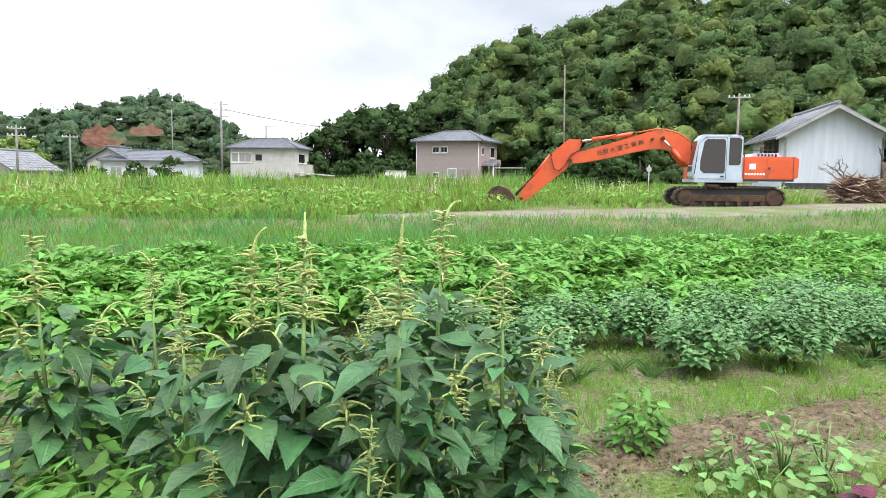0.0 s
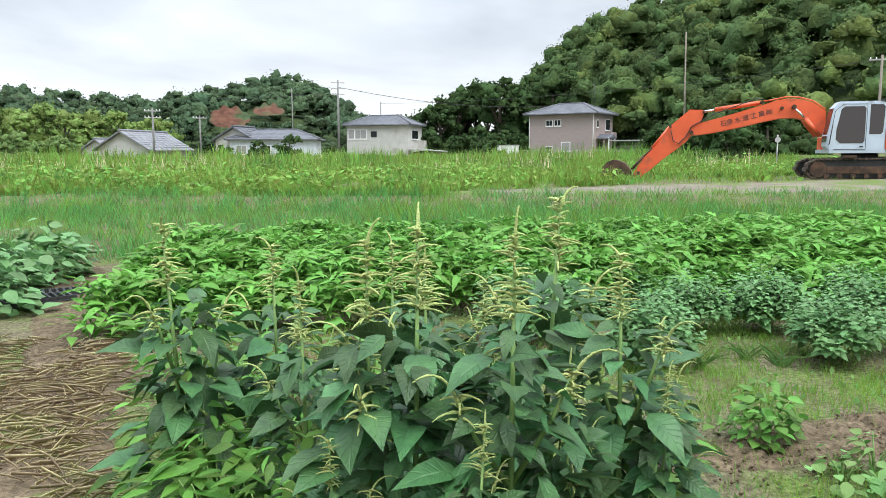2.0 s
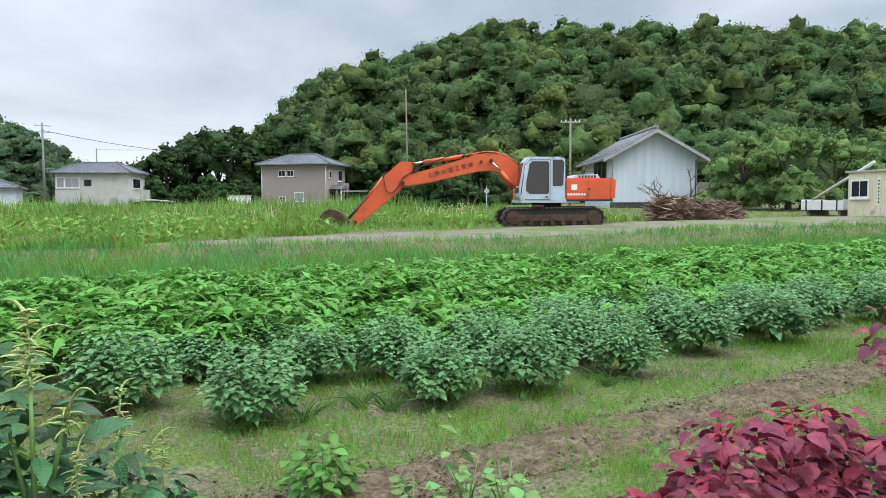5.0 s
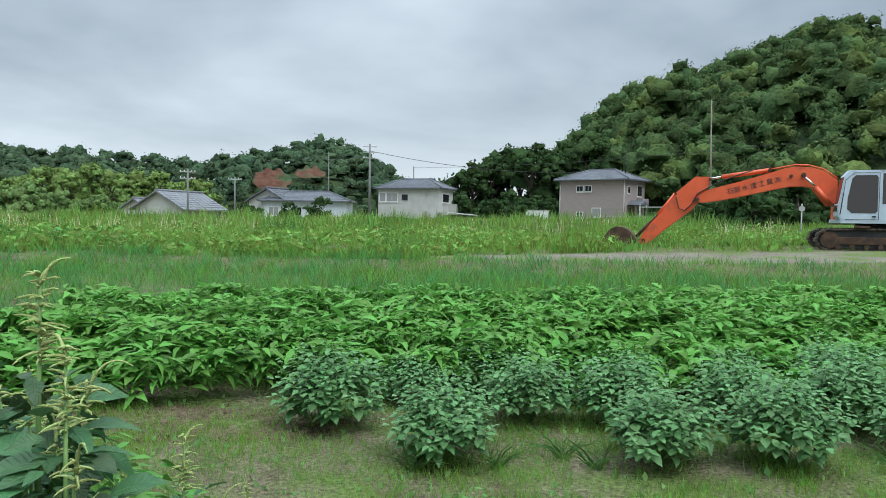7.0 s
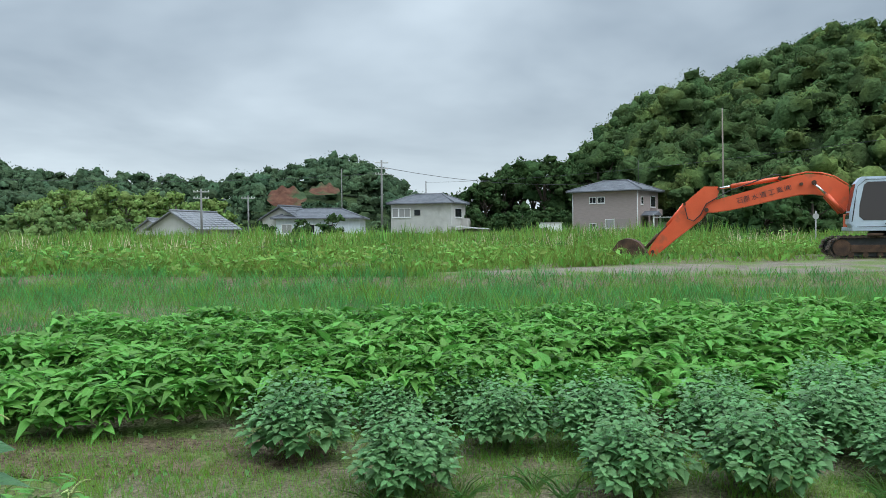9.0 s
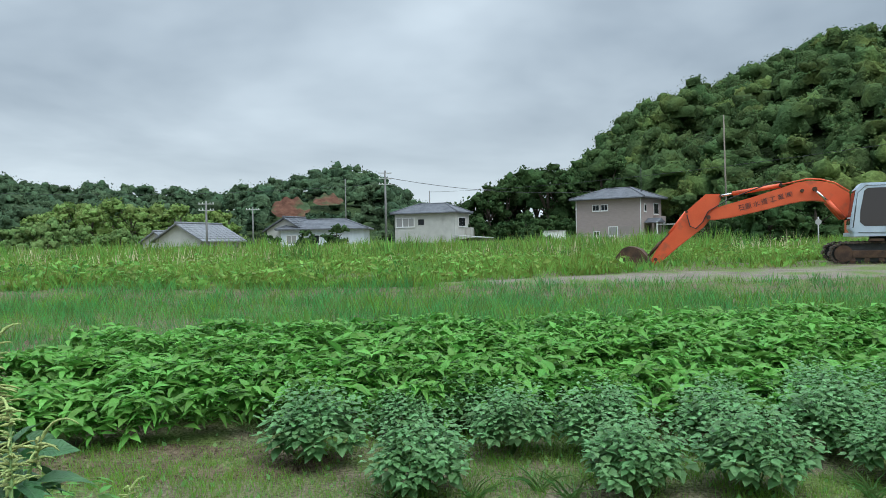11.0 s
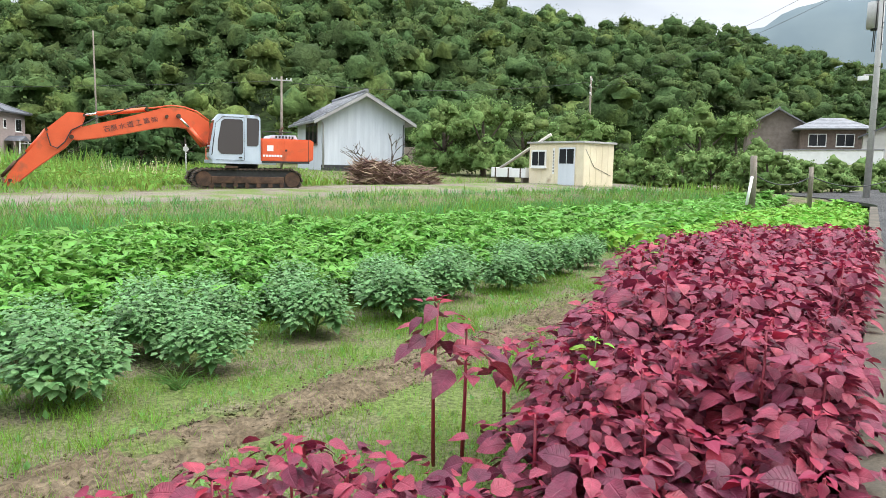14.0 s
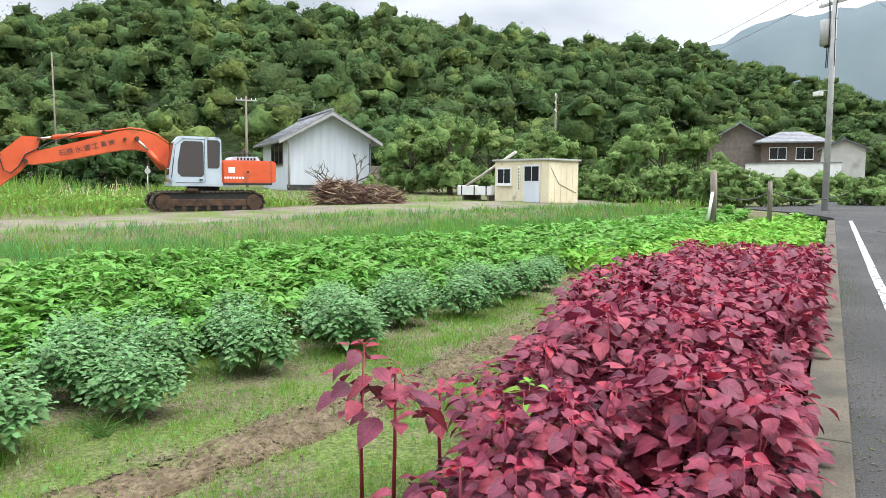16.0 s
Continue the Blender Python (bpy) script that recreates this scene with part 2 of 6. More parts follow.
M_ORANGE = material("orange_paint", (0.62, 0.085, 0.025), (0.72, 0.12, 0.04), 0.45, scale=1.3, bump=0.01, bump_scale=60, fine=0.05,
                    patch=(0.42, 0.09, 0.04), patch_scale=2.4, patch_lo=0.58, patch_hi=0.72)
M_CABGREY = material("pale_blue_paint", (0.42, 0.49, 0.57), (0.52, 0.58, 0.65), 0.45, scale=2, fine=0.05, bump=0.01, bump_scale=60,
                     patch=(0.3, 0.32, 0.34), patch_scale=3, patch_lo=0.6, patch_hi=0.75)
M_RUST = material("rusty_steel", (0.045, 0.027, 0.018), (0.12, 0.066, 0.038), 0.85, scale=4, bump=0.15, bump_scale=40, fine=0.25, metal=0.2)
M_TRACK = material("muddy_track", (0.05, 0.038, 0.03), (0.12, 0.085, 0.058), 0.85, scale=3, bump=0.15, bump_scale=35, fine=0.25)
M_BLACK = material("black_rubber", (0.015, 0.015, 0.015), (0.03, 0.03, 0.03), 0.6, scale=8)
M_IRON = material("dark_cast_iron", (0.03, 0.029, 0.028), (0.055, 0.052, 0.05), 0.6, scale=14, metal=0.3, bump=0.1, bump_scale=50)
M_CHROME = material("chrome_rod", (0.6, 0.6, 0.6), (0.75, 0.75, 0.75), 0.2, metal=1.0)
M_WHITE = material("white_paint", (0.72, 0.72, 0.70), (0.82, 0.82, 0.80), 0.6, scale=2)
M_PINKWALL = material("mauve_siding", (0.30, 0.245, 0.23), (0.355, 0.29, 0.27), 0.8, scale=1.5, fine=0.08, bump=0.03, bump_scale=20, stretch=(1, 1, 4))
M_CREAMWALL = material("pale_siding", (0.44, 0.43, 0.40), (0.54, 0.525, 0.49), 0.8, scale=1.0, fine=0.05, bump=0.02, bump_scale=20,
                       patch=(0.33, 0.30, 0.27), patch_scale=0.45, patch_lo=0.58, patch_hi=0.75)
M_WHITEWALL = material("whitewashed_metal_wall", (0.55, 0.59, 0.64), (0.66, 0.70, 0.75), 0.6, scale=0.7, fine=0.04, bump=0.02, bump_scale=16, stretch=(4, 4, 0.4))
M_ROOF = material("dark_roof_tile", (0.07, 0.075, 0.085), (0.13, 0.135, 0.15), 0.6, scale=1.5, fine=0.15, bump=0.1, bump_scale=9)
M_ROOFGREY = material("grey_roof_tile", (0.15, 0.155, 0.165), (0.235, 0.24, 0.25), 0.55, scale=1.5, fine=0.15, bump=0.1, bump_scale=9)
M_CREAM = material("cream_panel", (0.66, 0.57, 0.40), (0.76, 0.68, 0.50), 0.6, scale=1.2, fine=0.05, patch=(0.45, 0.36, 0.24), patch_scale=1.1, patch_lo=0.62, patch_hi=0.75)
M_WOOD = material("weathered_wood", (0.17, 0.14, 0.11), (0.28, 0.24, 0.20), 0.9, scale=4, bump=0.15, bump_scale=30, stretch=(3, 3, 0.4))
M_POLE = material("concrete_pole", (0.34, 0.335, 0.32), (0.44, 0.435, 0.42), 0.85, scale=3, fine=0.1)
M_OLDPOLE = material("weathered_concrete_pole", (0.15, 0.148, 0.142), (0.22, 0.215, 0.205), 0.85, scale=3, fine=0.1)
M_BRUSHWOOD = material("dry_twigs", (0.15, 0.09, 0.065), (0.32, 0.21, 0.15), 0.9, scale=2, island=0.4)
M_BLOCK = material("grey_block_wall", (0.30, 0.29, 0.28), (0.42, 0.41, 0.39), 0.9, scale=1.5, fine=0.1, bump=0.05, bump_scale=20)
M_TRAY = material("black_plastic_tray", (0.02, 0.02, 0.022), (0.04, 0.04, 0.042), 0.45, scale=8)


def glass(name, tint):
    m = bpy.data.materials.new(name)
    m.use_nodes = True
    b = m.node_tree.nodes["Principled BSDF"]
    b.inputs["Base Color"].default_value = (*tint, 1)
    b.inputs["Roughness"].default_value = 0.08
    b.inputs["Specular IOR Level"].default_value = 0.2
    return m


M_PANE = glass("dark_window_glass", (0.02, 0.022, 0.025))
M_CABGLASS = glass("tinted_cab_glass", (0.045, 0.036, 0.034))
M_CABGLASS.node_tree.nodes["Principled BSDF"].inputs["Specular IOR Level"].default_value = 0.6
M_CURTAIN = glass("curtained_window", (0.32, 0.31, 0.30))


# ---- mesh helpers ----
def mesh_of(name, V, F, mats, mat_index=None, smooth=False):
    """A mesh from arrays: V (n, 3), or (n, 5) with the place along and across the leaf, and a list of face arrays (m, 3) or (m, 4)."""
    me = bpy.data.meshes.new(name)
    V = np.asarray(V, np.float32)
    V, leaf = np.ascontiguousarray(V[:, :3]), V[:, 3:]
    blocks = [np.asarray(f, np.int32) for f in (F if isinstance(F, list) else [F]) if len(f)]
    me.vertices.add(len(V))
    me.vertices.foreach_set("co", V.ravel())
    loops = np.concatenate([b.ravel() for b in blocks])
    totals = np.concatenate([np.full(len(b), b.shape[1], np.int32) for b in blocks])
    me.loops.add(len(loops))
    me.loops.foreach_set("vertex_index", loops)
    me.polygons.add(len(totals))
    me.polygons.foreach_set("loop_start", np.concatenate([[0], np.cumsum(totals)[:-1]]).astype(np.int32))
    if mat_index is not None:
        me.polygons.foreach_set("material_index", np.asarray(mat_index, np.int32))
    if smooth:
        me.polygons.foreach_set("use_smooth", np.ones(len(totals), bool))
    for m in mats if isinstance(mats, (list, tuple)) else [mats]:
        me.materials.append(m)
    if leaf.shape[1]:
        at = me.attributes.new("leaf", "FLOAT_VECTOR", "POINT")
        at.data.foreach_set("vector", np.column_stack([leaf, np.zeros(len(leaf), np.float32)]).astype(np.float32).ravel())
    me.update(calc_edges=True)
    return me


def part(name, bm, mat, parent=None, label=""):
    """Links a bmesh (or a ready mesh) as one object, under a thing or a part."""
    if isinstance(bm, bmesh.types.BMesh):
        me = bpy.data.meshes.new(name)
        bm.to_mesh(me)
        bm.free()
        me.materials.append(mat)
    else:
        me = bm
    ob = new(name, me)
    if parent is not None:
        ob.parent = parent
    return tagged(ob, label)


def thing(name, m=None, label="", category="", group="", kind=""):
    ob = new(name)
    ob.empty_display_size = 0.2
    if m is not None:
        ob.matrix_world = m
    return tagged(ob, label, category, group, kind)


def box(x0, x1, y0, y1, z0, z1, bevel=0.0, bm=None):
    bm = bm or bmesh.new()
    vs = bmesh.ops.create_cube(bm, size=1.0, matrix=Matrix.LocRotScale(((x0 + x1) / 2, (y0 + y1) / 2, (z0 + z1) / 2), None, (x1 - x0, y1 - y0, z1 - z0)))["verts"]
    if bevel:
        es = {e for v in vs for e in v.link_edges}
        bmesh.ops.bevel(bm, geom=list(es), offset=bevel, segments=2, affect="EDGES", profile=0.6)
    return bm


def tube(points, radii, sides=8, bm=None, cap=True):
    """A tapered tube along a line of points."""
    bm = bm or bmesh.new()
    pts = [Vector(p) for p in points]
    if not hasattr(radii, "__len__"):
        radii = [radii] * len(pts)
    rings = []
    for i, p in enumerate(pts):
        d = (pts[min(i + 1, len(pts) - 1)] - pts[max(i - 1, 0)]).normalized()
        a = d.orthogonal().normalized() if abs(d.z) > 0.9 else d.cross(Vector((0, 0, 1))).normalized()
        b = d.cross(a)
        rings.append([bm.verts.new(p + float(radii[i]) * (math.cos(k * math.tau / sides) * a + math.sin(k * math.tau / sides) * b)) for k in range(sides)])
    for r, s in zip(rings, rings[1:]):
        for k in range(sides):
            f = bm.faces.new((r[k], r[(k + 1) % sides], s[(k + 1) % sides], s[k]))
            f.smooth = True
    if cap:
        bm.faces.new(rings[0][::-1])
        bm.faces.new(rings[-1])
    return bm


def slab(outline, y0, y1, bevel=0.0, bm=None):
    """An outline of (x, z) drawn out from y0 to y1."""
    bm = bm or bmesh.new()
    a = [bm.verts.new((x, y0, z)) for x, z in outline]
    b = [bm.verts.new((x, y1, z)) for x, z in outline]
    fs = [bm.faces.new(a), bm.faces.new(b[::-1])]
    n = len(a)
    for i in range(n):
        fs.append(bm.faces.new((a[i], b[i], b[(i + 1) % n], a[(i + 1) % n])))
    bmesh.ops.recalc_face_normals(bm, faces=fs)
    if bevel:
        bmesh.ops.bevel(bm, geom=list({e for f in fs[:2] for e in f.edges}), offset=bevel, segments=2, affect="EDGES")
    return bm


RNG = np.random.default_rng(7)


def unit(v):
    return v / (np.linalg.norm(v, axis=-1, keepdims=True) + 1e-9)


# leaf shapes: rows of (along, across, fold), mirrored about the midrib
OVATE = [(0.0, 0.02), (0.13, 0.25), (0.36, 0.43), (0.62, 0.36), (0.84, 0.15), (1.0, 0.0)]
BROAD = [(0.0, 0.02), (0.12, 0.27), (0.36, 0.45), (0.64, 0.4), (0.86, 0.19), (1.0, 0.0)]
SMALL = [(0.0, 0.02), (0.2, 0.34), (0.48, 0.4), (0.78, 0.19), (1.0, 0.0)]
LANCE = [(0.0, 0.02), (0.4, 0.24), (1.0, 0.0)]
LONG = [(0.0, 0.02), (0.22, 0.2), (0.5, 0.25), (0.78, 0.13), (1.0, 0.0)]
BLADE = [(0.0, 0.5), (0.5, 0.4), (1.0, 0.0)]


def leaf_array(P, D, N, L, shape, width=1.0, droop=0.25, cup=0.12, ripple=0.03):
    """Many leaves: P foot, D direction, N upper side, L length. Each is a strip along a midrib, folded, drooping and wavy at its edges."""
    P, D, N = (np.asarray(a, float) for a in (P, D, N))
    L = np.broadcast_to(np.asarray(L, float), len(P))[:, None]
    D = D / np.linalg.norm(D, axis=1, keepdims=True)
    S = np.cross(D, N)
    S /= np.linalg.norm(S, axis=1, keepdims=True) + 1e-9
    U = np.cross(S, D)
    hang = droop * RNG.uniform(0.5, 1.5, L.shape)
    bow = RNG.normal(0, 0.06, L.shape) * (len(shape) > 3)
    rows, marks = [], []
    for u, w in shape:
        mid = P + D * L * u - U * L * hang * u * u + S * L * bow * u * u
        if w == 0.0:
            rows.append([mid])
            marks.append((u, 0.0))
        else:
            e = S * L * w * width
            wave = RNG.normal(0, 2.2 * ripple * w * width, (2, *L.shape))
            rows.append([mid - e + U * L * (cup * w + wave[0]), mid, mid + e + U * L * (cup * w + wave[1])])
            marks += [(u, -1.0), (u, 0.0), (u, 1.0)]
    flat = [v for r in rows for v in r]
    k = len(flat)
    V = np.column_stack([np.stack(flat, 1).reshape(-1, 3), np.tile(np.array(marks), (len(P), 1))])
    quads, tris, at = [], [], 0
    for r, s in zip(rows, rows[1:]):
        if len(s) == 3:
            quads += [(at, at + 1, at + 4, at + 3), (at + 1, at + 2, at + 5, at + 4)]
        else:
            tris += [(at, at + 1, at + 3), (at + 1, at + 2, at + 3)]
        at += len(r)
    base = (np.arange(len(P)) * k)[:, None, None]
    F = [(base + np.array(q)[None]).reshape(-1, len(q[0])) for q in (quads, tris) if q]
    return V, F


def blade_array(P, D, N, L, wide, droop=0.3, diamond=False):
    """Cheap leaves: a tapering bent blade, or a folded diamond."""
    P, D, N = (np.asarray(a, float) for a in (P, D, N))
    L = np.broadcast_to(np.asarray(L, float), len(P))[:, None]
    D = unit(D)
    S = unit(np.cross(D, N))
    U = np.cross(S, D)
    tip = P + D * L - U * L * droop
    mid = P + D * L * 0.5 - U * L * droop * 0.25
    e = S * L * wide
    if diamond:
        V = np.stack([P, mid - e, tip, mid + e], 1).reshape(-1, 3)
        b = (np.arange(len(P)) * 4)[:, None]
        return V, [np.concatenate([b + [0, 1, 2], b + [0, 2, 3]]).astype(np.int32)]
    V = np.stack([P - e * 0.5, P + e * 0.5, mid - e * 0.45, mid + e * 0.45, tip], 1).reshape(-1, 3)
    b = (np.arange(len(P)) * 5)[:, None]
    return V, [(b + [0, 1, 3, 2]).astype(np.int32), (b + [2, 3, 4]).astype(np.int32)]


def joined(pieces):
    V, quads, tris, at = [], [], [], 0
    for v, f in pieces:
        V.append(v)
        for b in f:
            (quads if b.shape[1] == 4 else tris).append(b + at)
        at += len(v)
    return np.concatenate(V), [np.concatenate(q) for q in (quads, tris) if q]


def fbm(x, y, s, seed=0.0):
    """Cheap smooth noise of arrays, about -1 to 1."""
    out = 0
    for k, (a, b, c) in enumerate(((1.0, 0.31, 0.5), (0.63, 1.17, 0.3), (1.9, -1.1, 0.25), (-2.3, 2.9, 0.15), (4.1, 3.3, 0.1))):
        out = out + c * np.sin((a * x + b * y) / s + seed * (k + 1.7)) * np.cos((b * x - a * y) / s * 0.83 + seed * 2.1 + k)
    return out


# ---- the lie of the land ----
FIELD_Z, ROAD_Z, K0, KS = -0.30, 0.05, -2.65, 0.169
KU = np.array([1.0, KS]) / math.hypot(1, KS)      # along the road
KN = np.array([-KU[1], KU[0]])                    # from the road into the field


def along(s, v, z=0.0):
    """A place s metres along the kerb and v metres into the field from it."""
    p = np.array([0, K0]) + s * KU + v * KN
    return (p[0], p[1], z)


def beyond_kerb(x, y):
    return (y - K0 - KS * x) / math.hypot(1, KS)


TX = [-60, -11, 0, 10, 20, 32, 39, 55, 90]
TNEAR = [24, 21.5, 19.2, 17.4, 16.9, 14.2, 12.2, 9.5, 8]


def track_near(x):
    return np.interp(x, TX, TNEAR)


def rise(x, y):
    """The height of the land outside the sunken field."""
    r = np.hypot(x, y)
    return 0.012 * np.clip(x - 10, 0, 60) + 0.025 * np.clip(x - 48, 0, 80) + 0.9 * np.clip((r - 40) / 60, 0, 1) + 0.15 * fbm(x, y, 9.0) * np.clip((r - 26) / 20, 0, 1)


def ground_z(x, y):
    x, y = np.asarray(x, float), np.asarray(y, float)
    v = beyond_kerb(x, y)
    inner = np.clip((track_near(x) - 0.4 - y) / 1.8, 0, 1)
    inner = inner * inner * (3 - 2 * inner) * (v > 0.0) * np.clip((34 - x) / 3, 0, 1)
    land = np.where(v > 0, rise(x, y) + 0.16 * np.clip((y - track_near(x)) / 4, 0, 1) * np.clip((60 - x) / 20, 0, 1), 0.0 + 0.012 * np.clip(x - 10, 0, 60))
    z = land * (1 - inner) + (FIELD_Z + 0.02 * fbm(x, y, 0.5)) * inner
    return np.where(v <= 0.02, np.minimum(z, 0.012 * np.clip(x - 10, 0, 60) - 0.25), z)


def grid_mesh(name, xs, ys, zf, mat):
    X, Y = np.meshgrid(xs, ys)
    V = np.stack([X, Y, zf(X, Y)], -1).reshape(-1, 3)
    i = np.arange(len(ys) - 1)[:, None] * len(xs) + np.arange(len(xs) - 1)[None]
    F = np.stack([i, i + 1, i + 1 + len(xs), i + len(xs)], -1).reshape(-1, 4)
    return mesh_of(name, V, F, mat, smooth=True)


# ---- ground, road, kerb, gravel ----
def spaced(lo, hi, fine_lo, fine_hi, step):
    mid = np.arange(fine_lo, fine_hi + step / 2, step)
    left = fine_lo - np.geomspace(step, fine_lo - lo, 36)
    right = fine_hi + np.geomspace(step, hi - fine_hi, 36)
    return np.concatenate([left[::-1], mid, right])


M_GROUND = M_GRASSGROUND
tagged(new("ground", grid_mesh("ground", spaced(-2500, 2500, -14, 44, 0.25), spaced(-2500, 2500, -6, 30, 0.25), ground_z, M_GROUND)),
       "weedy green and brown earth of the fields", "ground", kind="structure")


def strip(name, centre, half, mat, z_up=0.012, rough_edge=0.25, steps=160, across=9, seed=1.0):
    """A ribbon laid on the ground along centre(u), u from 0 to 1, with uneven edges."""
    V = []
    for u in np.linspace(0, 1, steps):
        c, w = centre(u), half(u)
        t = np.array(centre(min(u + 0.01, 1.0))) - np.array(centre(max(u - 0.01, 0.0)))
        n = np.array([-t[1], t[0]]) / np.hypot(*t)
        for k in np.linspace(-1, 1, across):
            e = w * (1 + rough_edge * fbm(c[0] * 3 + k * 5, c[1] * 3, 1.0, seed))
            p = np.array(c) + n * k * e
            V.append((p[0], p[1], float(ground_z(p[0], p[1])) + z_up - (z_up + 0.03) * abs(k) ** 4))
    i = np.arange(steps - 1)[:, None] * across + np.arange(across - 1)[None]
    F = np.stack([i, i + across, i + across + 1, i + 1], -1).reshape(-1, 4)
    return mesh_of(name, V, F, mat, smooth=True)


def lumpy(me, amount, s):
    """Clods and ridges on a laid strip."""
    co = np.empty(len(me.vertices) * 3, np.float32)
    me.vertices.foreach_get("co", co)
    co = co.reshape(-1, 3)
    inner = np.tile(1 - np.abs(np.linspace(-1, 1, 13)) ** 3, len(co) // 13)
    co[:, 2] += inner * amount * (0.3 + 0.5 * fbm(co[:, 0], co[:, 1], s * 3.1, 3.0) + RNG.normal(0, 0.55, len(co)))
    me.vertices.foreach_set("co", co.ravel())
    return me


SX, SY = [-1.2, 1.7, 2.9, 3.9, 5.2, 6.9, 9.0], [0.55, 0.78, 0.92, 0.95, 1.05, 1.35, 1.6]
tagged(new("soil_row", lumpy(strip("soil_row", lambda u: (-1.2 + 10.2 * u, float(np.interp(-1.2 + 10.2 * u, SX, SY))), lambda u: 0.34 * min(1, 8 * (1 - u), 8 * u + 0.3),
       M_SOIL, 0.02, 0.5, 260, 13), 0.02, 0.07)), "strip of bare tilled brown soil with clods", "soil", kind="structure")
PX, PY = [-3.0, 0.6, 3.6, 7.3, 9.7, 16], [-3.1, -4.0, -4.6, -5.75, -6.2, -7.5]
tagged(new("path", lumpy(strip("path", lambda u: (float(np.interp(-1.9 + 13 * u, PX, PY)), -1.9 + 13 * u), lambda u: 0.5 - 0.18 * u, M_SOIL, 0.03, 0.35, 200, 13, 2.0), 0.012, 0.09)),
       "trodden bare earth path between the plots", "path", kind="structure")
tagged(new("soil_patch", lumpy(strip("soil_patch", lambda u: (-3.8 + 2.9 * u, 3.3 - 0.25 * u), lambda u: 0.5 * min(1, 6 * u, 6 * (1 - u)) + 0.05, M_SOIL, 0.018, 0.4, 80, 13, 4.0), 0.012, 0.07)),
       "patch of bare soil before the leafy crop", "soil", kind="structure")
GX, GN, GF = [1, 4, 8, 12, 16, 23, 33, 45, 58], [19.2, 18.6, 17.7, 17.3, 17.1, 16.6, 14.1, 10.8, 9.2], [19.6, 20.4, 21.3, 21.3, 21.2, 22.3, 20.8, 17.0, 12.5]
tagged(new("gravel_track", strip("gravel_track", lambda u: (1 + 57 * u, float(np.interp(1 + 57 * u, GX, GN) + np.interp(1 + 57 * u, GX, GF)) / 2),
       lambda u: float(np.interp(1 + 57 * u, GX, GF) - np.interp(1 + 57 * u, GX, GN)) / 2, M_GRAVEL, 0.05, 0.18, 260, 15, 5.0)),
       "pale gravel track with weeds along its edges", "track", kind="structure")


def road_z(s):
    return ROAD_Z - 0.02 + 0.012 * max(0.0, s - 12)


def ribbon(name, rows, mat, thick=0.12):
    """A solid ribbon from rows of (left place, right place)."""
    bm = bmesh.new()
    prev = None
    for a, b in rows:
        q = [bm.verts.new(a), bm.verts.new(b), bm.verts.new((b[0], b[1], b[2] - thick)), bm.verts.new((a[0], a[1], a[2] - thick))]
        if prev:
            for i in range(4):
                bm.faces.new((prev[i], prev[(i + 1) % 4], q[(i + 1) % 4], q[i]))
        prev = q
    bmesh.ops.recalc_face_normals(bm, faces=bm.faces[:])
    me = bpy.data.meshes.new(name)
    bm.to_mesh(me)
    bm.free()
    me.materials.append(mat)
    return me


road_rows = [(along(s, -0.22 if s < 30 else -0.22 + 4.0 * min(1, (s - 30) / 8) * max(0, 1 - abs(s - 38) / 14), road_z(s)), along(s, -6.2, road_z(s))) for s in np.linspace(-60, 52, 150)]
tagged(new("road", ribbon("road", road_rows, M_ASPHALT)), "worn grey asphalt road with damp stains", "road", kind="structure")
lane = [(along(52 + 120 * u, -1.2 + 9 * u * u, road_z(52) + 2.6 * u), along(52 + 120 * u, -4.6 + 9 * u * u, road_z(52) + 2.6 * u)) for u in np.linspace(0, 1, 40)]
tagged(new("road_far", ribbon("road_far", lane, M_ASPHALT)), "narrow asphalt lane running on uphill", "road", kind="structure")
kerb = tagged(new("kerb"), "weathered concrete retaining kerb along the road", "kerb", kind="structure")
s = -8.0
while s < 28:
    step = 2.0
    bm = box(s + 0.004, s + step - 0.004, -0.22, 0.0, -0.62, ROAD_Z + 0.012, 0.012)
    for v in bm.verts:
        p = along(v.co.x, v.co.y)
        v.co.x, v.co.y, v.co.z = p[0], p[1], v.co.z + (0.012 * max(0.0, v.co.x - 12))
    part("kerb_block", bm, M_CONCRETE, kerb)
    s += step
line_rows = [(along(q, -0.64 + 0.002 * math.sin(q * 3), road_z(q) + 0.006), along(q, -0.755 - 0.002 * math.sin(q * 2.3), road_z(q) + 0.006)) for q in np.linspace(-8, 28.5, 300)]
tagged(new("road_line", ribbon("road_line", line_rows, M_ROADPAINT, 0.004)), "worn white painted edge line on the asphalt", "road line", kind="structure")
line2 = [(along(34 + 16 * u, -2.2 - 2.5 * u, road_z(34 + 16 * u) + 0.006), along(34 + 16 * u, -2.35 - 2.5 * u, road_z(34 + 16 * u) + 0.006)) for u in np.linspace(0, 1, 30)]
tagged(new("road_line_far", ribbon("road_line_far", line2, M_ROADPAINT, 0.004)), "white line curving at the junction", "road line", kind="structure")
for ps, pv in ((16.9, -1.35), (23.0, -1.5), (9.0, -1.35)):
    bm = bmesh.new()
    bmesh.ops.create_cone(bm, cap_ends=True, segments=24, radius1=0.3, radius2=0.29, depth=0.02)
    cover = part("manhole_cover", bm, M_IRON)
    cover.location = along(ps, pv, road_z(ps) + 0.006)
    tagged(cover, "round dark iron manhole cover set in asphalt", "manhole cover", "manhole covers")


